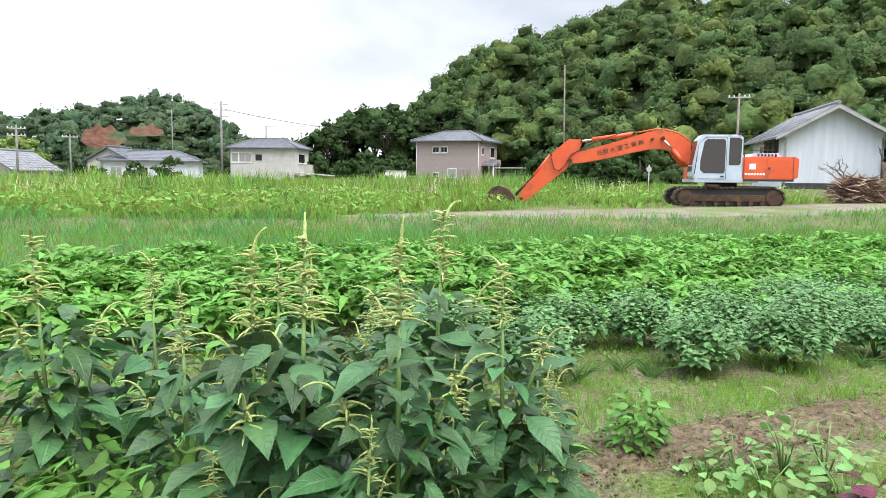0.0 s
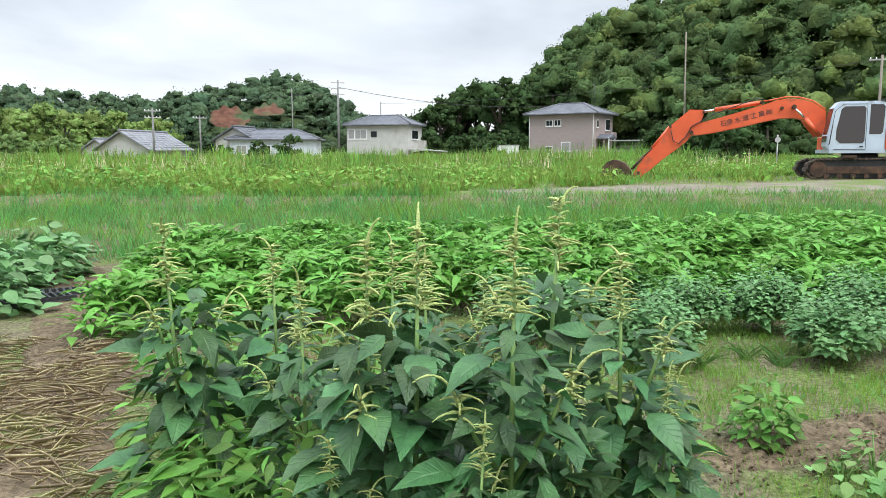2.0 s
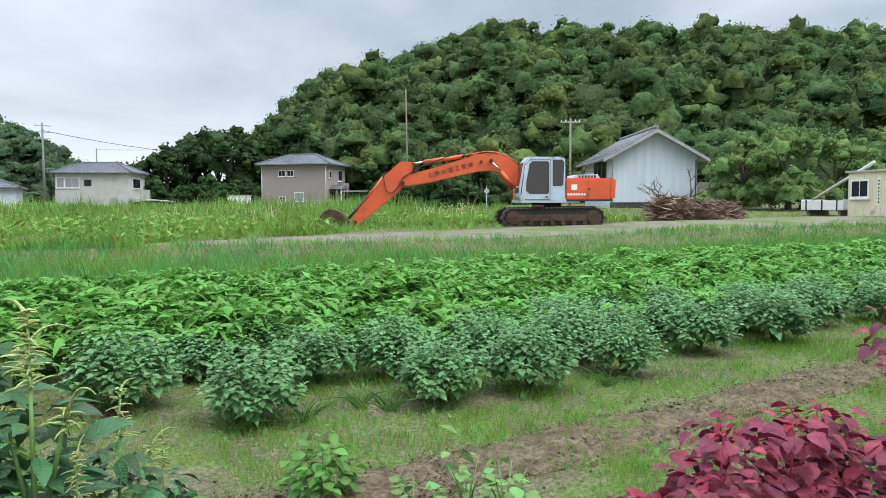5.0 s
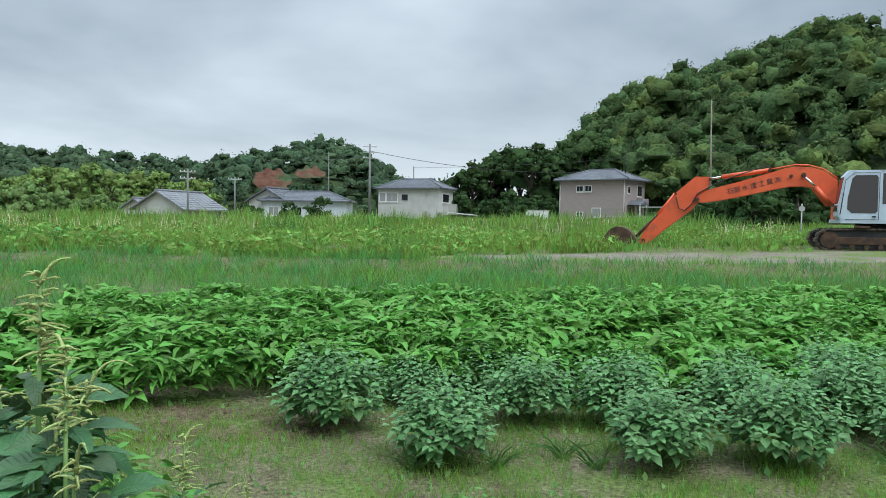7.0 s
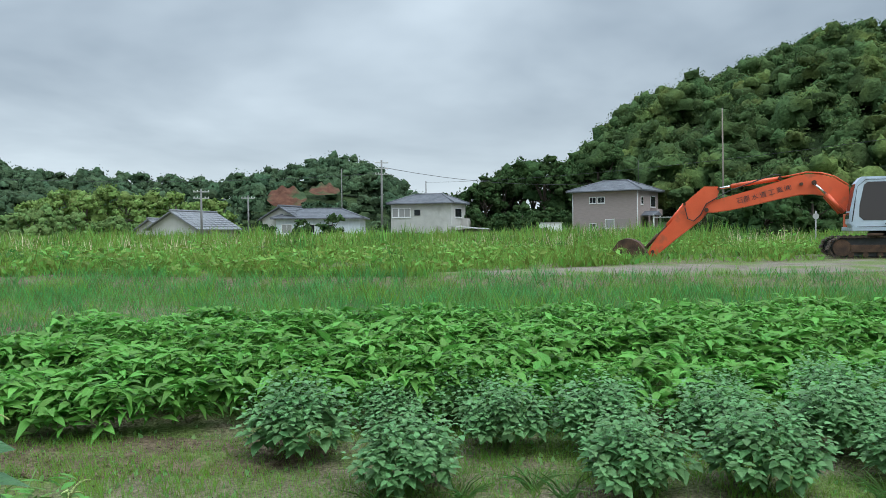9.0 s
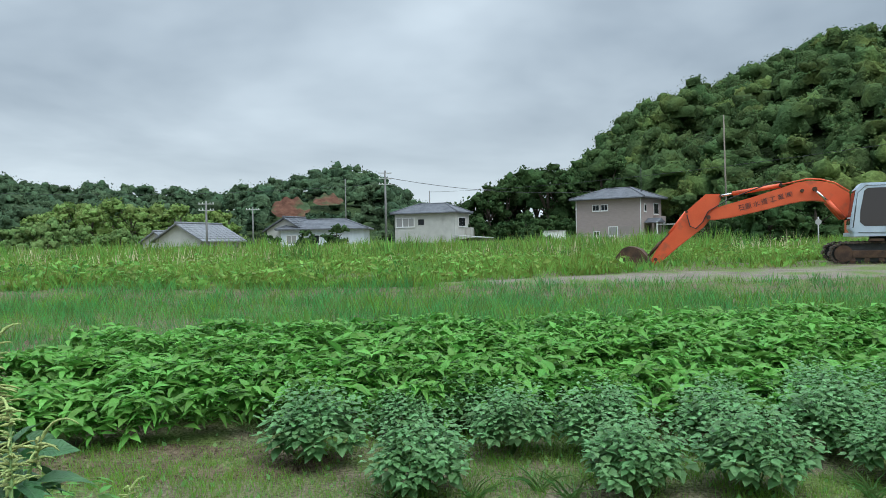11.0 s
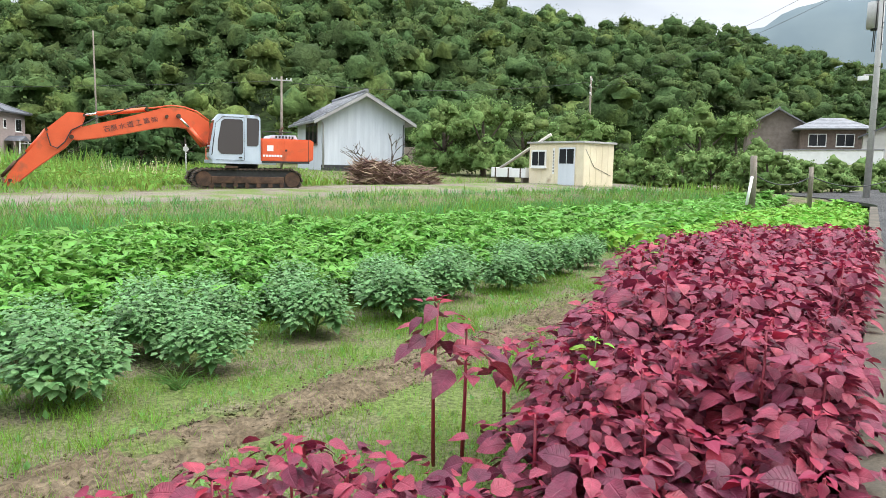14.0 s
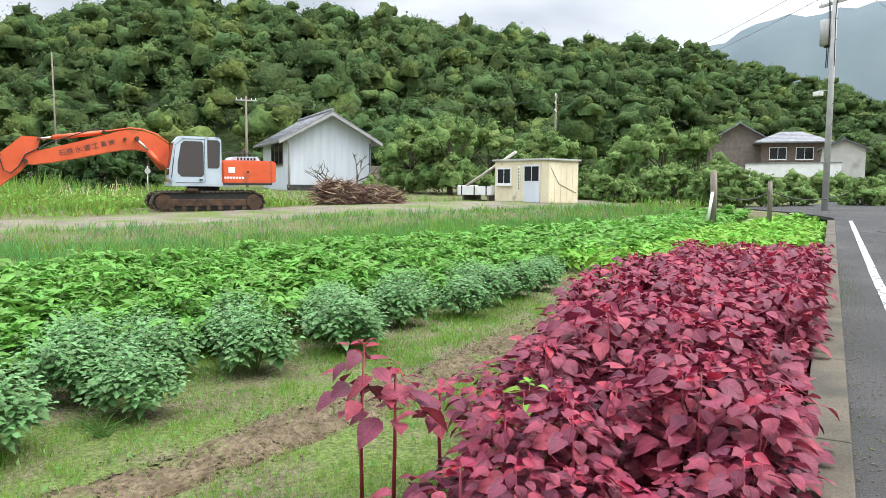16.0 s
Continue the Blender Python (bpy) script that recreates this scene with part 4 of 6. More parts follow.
for a in (4.0, 5.6, 7.2):
    window(barn, left_m @ T((a, 0, 1.9)), 1.3, 1.7, None, 2, True, material("brown_sash", (0.12, 0.08, 0.06), (0.18, 0.12, 0.09), 0.7))
part("downpipe", tube([(0.05, -0.12, 3.6), (0.12, -0.1, 3.3), (0.12, -0.1, 0)], 0.06, 8), M_POLE, barn)
part("downpipe", tube([(BW - 0.12, -0.1, 3.6), (BW - 0.12, -0.1, 0)], 0.06, 8), M_ROOF, barn)
part("lean_to", box(BW + 0.02, BW + 2.5, 2.5, 8.0, -0.6, 1.9, 0.02), M_WOOD, barn, "weathered timber lean-to")

# low tiled houses beyond the weeds
gable_house(yawed(-28.2, 94.5, 0.2, 0.93, -0.37), 6.6, 9.0, 1.9, 1.9, M_CREAMWALL, M_ROOFGREY, "low cream house with a grey tiled gable roof", 0.6, 8)
gable_house(yawed(-32.5, 103, 0.2, 0.93, -0.37), 4.4, 6.0, 1.7, 1.3, M_CREAMWALL, M_ROOFGREY, "small tiled outbuilding behind the low house", 0.5, 6)
h3 = thing("house", yawed(-13.0, 97, 0.4, 0.99, -0.1), "low white house with a dark hipped roof", "house")
part("wall", box(0, 11, 0, 7, -0.6, 2.7), M_WHITEWALL, h3)
bm, (ra, rb, hi) = hip_roof(11, 7, 0.6, 2.7, 1.3)
roof = part("roof", bm, M_ROOF, h3)
ridge_caps(roof, [(ra, rb), (hi[0], ra), (hi[1], rb)])
courses(roof, hi[0], hi[1], rb, ra, 7, M_ROOF)
for x in (0.8, 3.8, 6.2):
    window(h3, T((x, 0, 0.9)), 1.3, 1.1, None if x > 2 else M_CURTAIN)
gable_house(yawed(-15.0, 99, 0.4, 0.9, -0.4), 5.5, 5.0, 2.8, 1.5, M_CREAMWALL, M_ROOF, "low house wing with a dark gable roof", 0.5, 6)

# tiled farmhouse by the road
def az(deg, r, z=0.0):
    """A place r metres off at a bearing clockwise from the field's far side."""
    return Vector((-0.2 + r * math.sin(radians(deg)), -2.6 + r * math.cos(radians(deg)), z))


fh = az(72.6, 112)
gable_house(yawed(fh.x, fh.y, 4.5, 0.35, -0.94), 7.5, 9, 3.4, 2.2, material("brown_plaster", (0.16, 0.13, 0.11), (0.24, 0.2, 0.17), 0.85, scale=2), M_ROOFGREY, "large farmhouse with a grey tiled gable roof", 1.0, 8)
fh = az(76.0, 108)
h5 = thing("house", yawed(fh.x, fh.y, 4.2, 0.3, -0.95), "brown-walled farmhouse wing with a grey hipped roof", "house")
part("wall", box(0, 7.5, 0, 6, -2.8, 3.0), material("brown_boarding", (0.10, 0.07, 0.055), (0.16, 0.12, 0.10), 0.8, scale=3), h5)
bm, (ra, rb, hi) = hip_roof(7.5, 6, 0.9, 3.0, 1.5)
roof = part("roof", bm, M_ROOFGREY, h5)
courses(roof, hi[0], hi[1], rb, ra, 7, M_ROOFGREY)
for x in (1.0, 4.2):
    window(h5, T((x, 0, 0.9)), 2.0, 1.5)
fh = az(79.8, 100)
gable_house(yawed(fh.x, fh.y, 3.4, 0.2, -0.98), 4.6, 5, 2.6, 1.0, M_CREAMWALL, M_ROOF, "small pale house with a dark roof by the lane", 0.5, 5)
fa, fb = az(75.0, 95), az(81.0, 92)
fw = thing("garden_wall", yawed(fa.x, fa.y, 3.2, (fb - fa).x, (fb - fa).y), "long white plastered garden wall", "wall")
part("wall", box(0, (fb - fa).length, 0, 0.2, -2.5, 0.9), M_WHITE, fw)
part("coping", box(-0.1, (fb - fa).length + 0.1, -0.1, 0.3, 0.9, 1.02, 0.02), M_ROOFGREY, fw)

# site hut
hc = az(61.2, 38.5)
hut_r, hut_w, hut_d = Vector((-0.194, -0.981, 0)), 3.8, 2.4
ho = hc - hut_r * hut_w
hut = thing("site_hut", yawed(ho.x, ho.y, 0.42, hut_r.x, hut_r.y), "cream prefabricated site hut with a sliding glass door", "hut")
part("wall", box(0, hut_w, 0, hut_d, 0, 2.2), M_CREAM, hut)
part("roof", box(-0.12, hut_w + 0.12, -0.12, hut_d + 0.12, 2.2, 2.3, 0.02), M_POLE, hut, "flat rusty-edged sheet roof")
for x in np.arange(0.0, hut_w, 0.475):
    part("wall_panel", box(x + 0.012, x + 0.463, -0.015, 0.001, 0.06, 2.14), M_CREAM, hut)
for y in np.arange(0.0, hut_d, 0.48):
    part("wall_panel", box(hut_w - 0.001, hut_w + 0.015, y + 0.012, y + 0.466, 0.06, 2.14), M_CREAM, hut)
window(hut, T((0.25, -0.015, 1.0)), 0.95, 0.8, None, 2, True, M_WHITE)
dr = part("door", box(2.15, 3.25, -0.06, -0.014, 0.04, 1.98), M_WHITEWALL, hut, "sliding door, glass above pale metal")
part("pane", box(2.22, 2.67, -0.075, -0.058, 1.15, 1.9), M_PANE, dr)
part("pane", box(2.73, 3.18, -0.075, -0.058, 1.15, 1.9), M_PANE, dr)
part("sign_strip", box(1.72, 1.84, -0.03, -0.014, 0.6, 1.95), M_WHITE, hut, "narrow white notice board")
for k in range(7):
    part("notice_mark", box(1.745, 1.815, -0.034, -0.029, 0.7 + 0.17 * k, 0.8 + 0.17 * k), M_BLACK, hut)
part("power_cable", tube([(hut_w + 0.02, 0.1, 1.9), (hut_w + 0.03, 0.8, 1.0), (hut_w + 0.03, 2.2, 0.55)], 0.012, 5), M_BLACK, hut)
skip = thing("flat_trailer", yawed(*(ho - hut_r * 3.0)[:2], 0.42, hut_r.x, hut_r.y), "low rusty white drop-side truck bed beside the hut", "truck bed")
part("side_board", box(0.0, 2.7, 0, 0.06, 0.35, 0.85, 0.01), M_WHITE, skip, "white drop-side board with rust")
part("bed", box(0.0, 2.7, 0.06, 1.6, 0.35, 0.45), M_RUST, skip)
part("end_board", box(-0.02, 0.04, 0, 1.6, 0.35, 0.9), M_WHITE, skip)
part("tail_board", box(2.66, 2.72, 0, 1.6, 0.35, 0.9), M_WHITE, skip)
for x in (0.3, 1.35, 2.3):
    part("stake", box(x, x + 0.07, -0.03, 0.0, 0.3, 0.88), M_RUST, skip)
for x in (0.25, 2.3):
    part("trestle", box(x, x + 0.15, 0.1, 1.5, -0.1, 0.35), M_WOOD, skip)
plank = part("timber_beam", tube([(0.3, 0.4, 0.85), (3.6, 1.0, 2.75)], 0.08, 6), material("bleached_timber", (0.42, 0.40, 0.34), (0.55, 0.53, 0.46), 0.9, scale=3))
plank.matrix_world = yawed(*(ho - hut_r * 3.0)[:2], 0.42, hut_r.x, hut_r.y)
tagged(plank, "long bleached timber leaning on the hut", "timber")


# ---- poles and wires ----
def utility_pole(p, h, r=0.16, arms=2, transformer=False, label="grey concrete utility pole with crossarms", mat=M_OLDPOLE, turn=0.3):
    pole = thing("utility_pole", Matrix.Translation(p) @ Matrix.Rotation(turn, 4, "Z"), label, "utility pole", "utility poles")
    part("shaft", tube([(0, 0, -0.6), (0, 0, h)], [r, r * 0.65], 12), mat, pole)
    for k in range(arms):
        z = h - 0.35 - 0.75 * k
        part("crossarm", box(-0.9, 0.9, -0.05, 0.05, z - 0.05, z + 0.05), M_POLE, pole)
        for x in (-0.8, -0.4, 0.45, 0.8):
            part("insulator", tube([(x, 0, z + 0.05), (x, 0, z + 0.2)], [0.05, 0.035], 8), M_WHITE, pole)
    if transformer:
        part("transformer", tube([(0.42, 0, h - 3.6), (0.42, 0, h - 2.5)], 0.27, 14), M_POLE, pole, "grey transformer can")
        part("bracket", box(-0.1, 0.5, -0.05, 0.05, h - 3.7, h - 3.6), M_BLACK, pole)
        part("lamp_arm", tube([(0.0, 0, h - 5.6), (0.7, 0, h - 5.5)], 0.03, 6), M_POLE, pole)
        part("street_light", box(0.55, 0.95, -0.12, 0.12, h - 5.75, h - 5.55, 0.03), M_WHITE, pole, "pale street light head")
        for x in (-0.25, 0.2, 0.3):
            part("cable", tube([(x, 0.08, h - 0.8), (x * 0.7, 0.1, h - 2.5), (x * 0.9, 0.1, h - 4.6)], 0.02, 5), M_BLACK, pole)
        for k in range(14):
            part("step_bolt", tube([(-0.2 if k % 2 else 0.1, 0, 2.2 + 0.45 * k), (-0.1 if k % 2 else 0.22, 0, 2.2 + 0.45 * k)], 0.014, 5), M_BLACK, pole)
    return pole


up = az(80.3, 37)
utility_pole((up.x, up.y, 0.55), 10.6, 0.145, 3, True, "concrete utility pole with transformer, cables and street light", mat=M_POLE, turn=0.9)
utility_pole((0.9, 97.3, 0.6), 10.3, 0.17, 3, turn=0.2)
utility_pole((41.4, 50.0, 0.6), 8.2, 0.13, 1, label="weathered wooden utility pole with one crossarm", mat=M_WOOD, turn=-0.6)
pb = az(61.5, 78)
utility_pole((pb.x, pb.y, 1.5), 9.3, 0.13, 3, label="weathered utility pole with three crossarms", mat=M_WOOD, turn=0.4)
utility_pole((-20.5, 88, 0.4), 6.2, 0.15, 2, turn=0.1)
utility_pole((-17.0, 100, 0.4), 6.0, 0.13, 1, turn=0.1)
utility_pole((-6.0, 140, 0.4), 13.0, 0.12, 0, label="slender bare pole in the distance", turn=0.1)
utility_pole((8.2, 116, 0.4), 9.0, 0.13, 0, label="slender bare pole in the distance", turn=0.1)
mast = part("mast", tube([(27.6, 55, 0.2), (27.45, 55, 11.0)], [0.09, 0.05], 8), M_WOOD)
tagged(mast, "tall thin bare wooden mast by the wood", "mast")


def wire(a, b, sag, label="thin black overhead wire", r=0.018):
    a, b = Vector(a), Vector(b)
    pts = [a.lerp(b, k / 14) - Vector((0, 0, sag * 4 * (k / 14) * (1 - k / 14))) for k in range(15)]
    tagged(part("overhead_wire", tube(pts, r, 4), M_BLACK), label, "wire", "overhead wires")


wire((0.9, 97.3, 10.0), (34, 108, 8.5), 1.0, r=0.03)
wire((0.9, 97.3, 9.2), (-60, 92, 9.0), 1.2)
wire((up.x, up.y, 10.6), (pb.x, pb.y, 10.2), 0.9, r=0.01)
wire((up.x, up.y, 9.8), (pb.x, pb.y, 9.6), 0.9, r=0.01)
wire((pb.x, pb.y, 10.2), (41.4, 50, 8.3), 0.8)
wire((up.x, up.y, 10.6), (120, -8, 11), 0.9, r=0.01)
wire((41.4, 50, 8.4), (8.2, 116, 9.2), 0.8)
# two posts with a slack rope
pa, p2 = az(73.2, 27), az(76.9, 31)
for q, h, r in ((pa, 1.6, 0.12), (p2, 1.3, 0.09)):
    ob = part("wooden_post", tube([(0, 0, -0.3), (0.02, 0, h * 0.6), (0.0, 0.02, h)], [r, r * 0.95, r * 0.9], 10), M_WOOD)
    ob.location = (q.x, q.y, 0.25)
    tagged(ob, "weathered square wooden post with a slack rope", "post", "posts by the junction")
prop = part("brace", tube([(pa.x - 0.35, pa.y + 0.05, 0.2), (pa.x - 0.1, pa.y, 1.15)], 0.05, 6), M_WHITE)
tagged(prop, "short pale brace leaning on the wooden post", "brace")
wire((pa.x, pa.y, 1.25), (p2.x, p2.y, 1.2), 0.35, "pale slack rope between two posts", 0.02)
wire((p2.x, p2.y, 1.2), (az(81.5, 34).x, az(81.5, 34).y, 1.1), 0.3, "pale slack rope along the verge", 0.02)

# small white sheds and sign among the weeds
sh = thing("storage_box", yawed(21.0, 92, 0.4, 0.95, -0.3), "small white storage shed among weeds", "shed")
part("body", box(0, 2.8, 0, 2, -0.5, 1.9, 0.03), M_WHITE, sh)
part("lid", box(-0.1, 2.9, -0.1, 2.1, 1.9, 2.0), M_POLE, sh)
sg = thing("road_sign", yawed(25.0, 38.5, 0.2, 0.9, -0.4), "small round grey sign on a pole", "sign")
part("pole", tube([(0, 0, -0.2), (0, 0, 2.1)], 0.035, 8), M_POLE, sg)
part("plate", tube([(0, -0.05, 1.8), (0, -0.03, 1.8)], 0.17, 20), M_POLE, sg)


# ---- trees ----
ICO = bmesh.new()
bmesh.ops.create_icosphere(ICO, subdivisions=2, radius=1.0)
ICO.verts.ensure_lookup_table()
BALL = np.array([v.co[:] for v in ICO.verts])
BALL_F = np.array([[v.index for v in f.verts] for f in ICO.faces if f.calc_center_median().z > -0.35])
ICO.free()


def crown_lobes(C, R, lobes, per, leaf, squash=0.85, spread=0.58, lo=0.26, hi=0.48):
    """Crowns as heaps of uneven leafy lobes, each coated with loose leaf sprays that break its outline."""
    C, R = np.asarray(C, float), np.asarray(R, float)
    n, k = len(C), len(BALL)
    d = unit(RNG.normal(size=(n, lobes, 3)) + [0, 0, 0.4])
    lc = C[:, None] + d * (R[:, None] * RNG.uniform(spread * 0.75, spread * 1.2, (n, lobes)))[..., None] * [1, 1, squash]
    lr = R[:, None] * RNG.uniform(lo, hi, (n, lobes))
    lc, lr = np.concatenate([lc, C[:, None]], 1).reshape(-1, 3), np.concatenate([lr, R[:, None] * 0.62], 1).ravel()
    ph = RNG.uniform(0, 60, (len(lr), 1))
    bump = fbm(BALL[:, 0] * 2.2 + BALL[:, 2] * 1.3 + ph, BALL[:, 1] * 2.2 - BALL[:, 2] * 0.7 + ph, 0.55, 1.0)
    body = lc[:, None] + BALL[None] * (lr[:, None] * (0.72 + 0.36 * bump + 0.15 * RNG.normal(size=bump.shape)))[..., None] * RNG.uniform(0.7, 1.3, (len(lr), 1, 3)) * [1, 1, squash]
    F1 = (BALL_F[None] + (np.arange(len(lr)) * k)[:, None, None]).reshape(-1, 3)
    w = np.repeat(np.arange(len(lr)), max(1, per // (lobes + 1)))
    out = unit(RNG.normal(size=(len(w), 3)) + [0, 0, 0.35])
    P = lc[w] + out * lr[w][:, None] * RNG.uniform(0.72, 1.3, (len(w), 1)) * [1, 1, squash]
    N = unit(out + 0.35 * RNG.normal(size=P.shape) + [0, 0, 0.2])
    D = unit(np.cross(N, RNG.normal(size=N.shape)) - [0, 0, 0.25])
    size = leaf * RNG.uniform(0.55, 1.4, len(w))
    V2, F2 = blade_array(P - D * size[:, None] * 0.5, D, N, size, 0.36, 0.2, True)
    return joined([(body.reshape(-1, 3), [F1]), (V2, F2)])


def tree(p, h, r, mat, n=900, size=0.5, label="leafy green tree", group="", name="tree", bole=0.35, squash=0.85):
    t = thing(name, Matrix.Translation(p), label, name, group)
    pts = [(0, 0, -0.5), (0.1, 0.05, h * 0.3), (0.05, 0.15, h * 0.7)]
    part("trunk", tube(pts, [0.035 * h + 0.04, 0.025 * h + 0.03, 0.01 * h + 0.02], 8), M_BARK, t)
    cs, rs = [], []
    for k in range(6):
        a = k * math.tau / 6 + RNG.uniform(-0.4, 0.4)
        zz = h * RNG.uniform(bole + 0.1, 0.85)
        q = np.array([math.cos(a) * r * 0.55, math.sin(a) * r * 0.55, zz])
        part("limb", tube([(0.05, 0.08, h * 0.35), tuple(q * 0.6 + np.array([0, 0, h * 0.14])), tuple(q)], [0.014 * h, 0.01 * h, 0.005 * h], 6), M_BARK, t)
        cs.append(q)
        rs.append(r * RNG.uniform(0.45, 0.65))
    if bole < 0.12:
        for k in range(5):
            a = k * math.tau / 5 + RNG.uniform(-0.4, 0.4)
            cs.append(np.array([math.cos(a) * r * 0.6, math.sin(a) * r * 0.6, h * 0.2]))
            rs.append(r * 0.5)
    cs.append(np.array([0, 0, h * 0.78]))
    rs.append(r * 0.6)
    V, F = crown_lobes(cs, rs, 4, int(1.3 * n / len(cs)), size * 0.6, squash, 0.6, 0.26, 0.46)
    part("crown", mesh_of("crown", V, F, mat, smooth=True), mat, t)
    return t


# dark belt of trees behind the houses
for k in range(17):
    u = k / 16
    p = az(4.6 + 12.5 * u + RNG.uniform(-0.3, 0.3), 122 + RNG.uniform(-4, 10))
    hgt = np.interp(u, [0, 0.12, 0.2, 0.35, 0.5, 0.7, 0.9, 1], [7.5, 8.0, 8.5, 10.5, 12.0, 13.0, 13.5, 14.0]) * RNG.uniform(0.92, 1.06)
    tree((p.x, p.y, 0.6), hgt, hgt * 0.36, M_DARKTREE, 1300, 0.85, "dark green broadleaf tree in a belt", "tree belt", bole=0.1)
for k in range(13):
    p = az(5.2 + 12.5 * k / 12 + RNG.uniform(-0.3, 0.3), 112 + RNG.uniform(-3, 3))
    hgt = RNG.uniform(3.0, 5.0)
    tree((p.x, p.y, 0.5), hgt, hgt * 0.6, M_DARKTREE, 700, 0.55, "dark undergrowth shrub below the trees", "undergrowth", "shrub", 0.03)
# pale bamboo thicket to the left
for k in range(16):
    u = k / 15
    p = az(-23.5 + 12.5 * u, 150 + RNG.uniform(-8, 8))
    hgt = np.interp(u, [0, 0.3, 0.6, 1], [7.5, 10.5, 10, 7.5]) * RNG.uniform(0.85, 1.1)
    tree((p.x, p.y, 0.5), hgt, hgt * 0.42, M_BAMBOO, 700, 0.9, "feathery pale green bamboo clump", "bamboo thicket", "bamboo_clump", 0.08)
for k in range(14):
    p = az(-32 + 16 * k / 13, 118 + RNG.uniform(-6, 6))
    hgt = RNG.uniform(2.5, 4.6)
    tree((p.x, p.y, 0.3), hgt, hgt * 0.7, M_SHRUB, 500, 0.5, "rounded green shrub at the field's end", "field end shrubs", "shrub", 0.05)
for deg, r, h in ((-3.2, 92, 3.2), (-5.5, 93, 2.6), (12.3, 92, 2.6), (11.2, 95, 2.4), (-8.0, 90, 1.9)):
    p = az(deg, r)
    tree((p.x, p.y, 0.4), h, h * 0.6, M_DARKTREE, 400, 0.45, "small dark garden tree", "garden trees", "garden_tree", 0.05)
for deg, r, h in ((89.6, 75, 9.0), (92.0, 82, 8.0)):
    p = az(deg, r)
    tree((p.x, p.y, 0.6), h, h * 0.42, M_DARKTREE, 2200, 0.4, "dark green roadside tree by the lane", "lane trees", "tree", 0.1)
# trees at the wood's edge and behind the hut
for deg, r, h, w in ((24.5, 66, 3.4, 2.6), (26.5, 62, 2.6, 2.4), (28.5, 58, 3.6, 2.6), (31.5, 66, 4.5, 3.0), (34.0, 75, 5.0, 3.2)):
    p = az(deg, r)
    tree((p.x, p.y, 0.4), h, w, M_DARKTREE, 900, 0.42, "dark shrub at the edge of the wood", "wood edge shrubs", "shrub", 0.05)
for deg, r, h, w in ((50.6, 55, 5.6, 2.7), (53.6, 53, 6.0, 2.9), (56.6, 56, 5.6, 2.9), (49.9, 60, 4.4, 2.2), (59.8, 58, 5.0, 2.6), (62.5, 62, 4.6, 2.6), (66.4, 55, 4.2, 2.4), (69.5, 52, 5.2, 3.0), (72.0, 54, 4.6, 2.8)):
    p = az(deg, r)
    tree((p.x, p.y, 0.5), h, w, M_SHRUB, 3400, 0.27, "broad leafy green tree behind the hut", "trees by the hut", "tree", 0.06)
for deg, r, h, w in ((64.6, 44, 1.7, 1.3), (66.4, 43, 1.5, 1.2), (68.4, 44, 1.8, 1.4), (70.4, 43, 1.9, 1.3), (72.4, 42, 1.7, 1.3), (74.2, 41, 2.0, 1.4), (76.3, 42, 1.5, 1.3), (78.2, 44, 1.5, 1.4), (82.5, 46, 1.3, 1.4), (85, 48, 1.6, 1.5), (76.0, 60, 1.7, 1.9), (78.5, 62, 1.5, 1.8), (81.5, 66, 1.6, 2.0), (73.4, 58, 3.4, 2.2), (84, 70, 1.6, 2.0), (79.8, 52, 1.4, 1.6), (47.7, 43, 1.4, 1.0)):
    p = az(deg, r)
    tree((p.x, p.y, 0.4), h, w, M_SHRUB, 800, 0.22, "low rounded green garden shrub", "low shrubs", "shrub", 0.02)


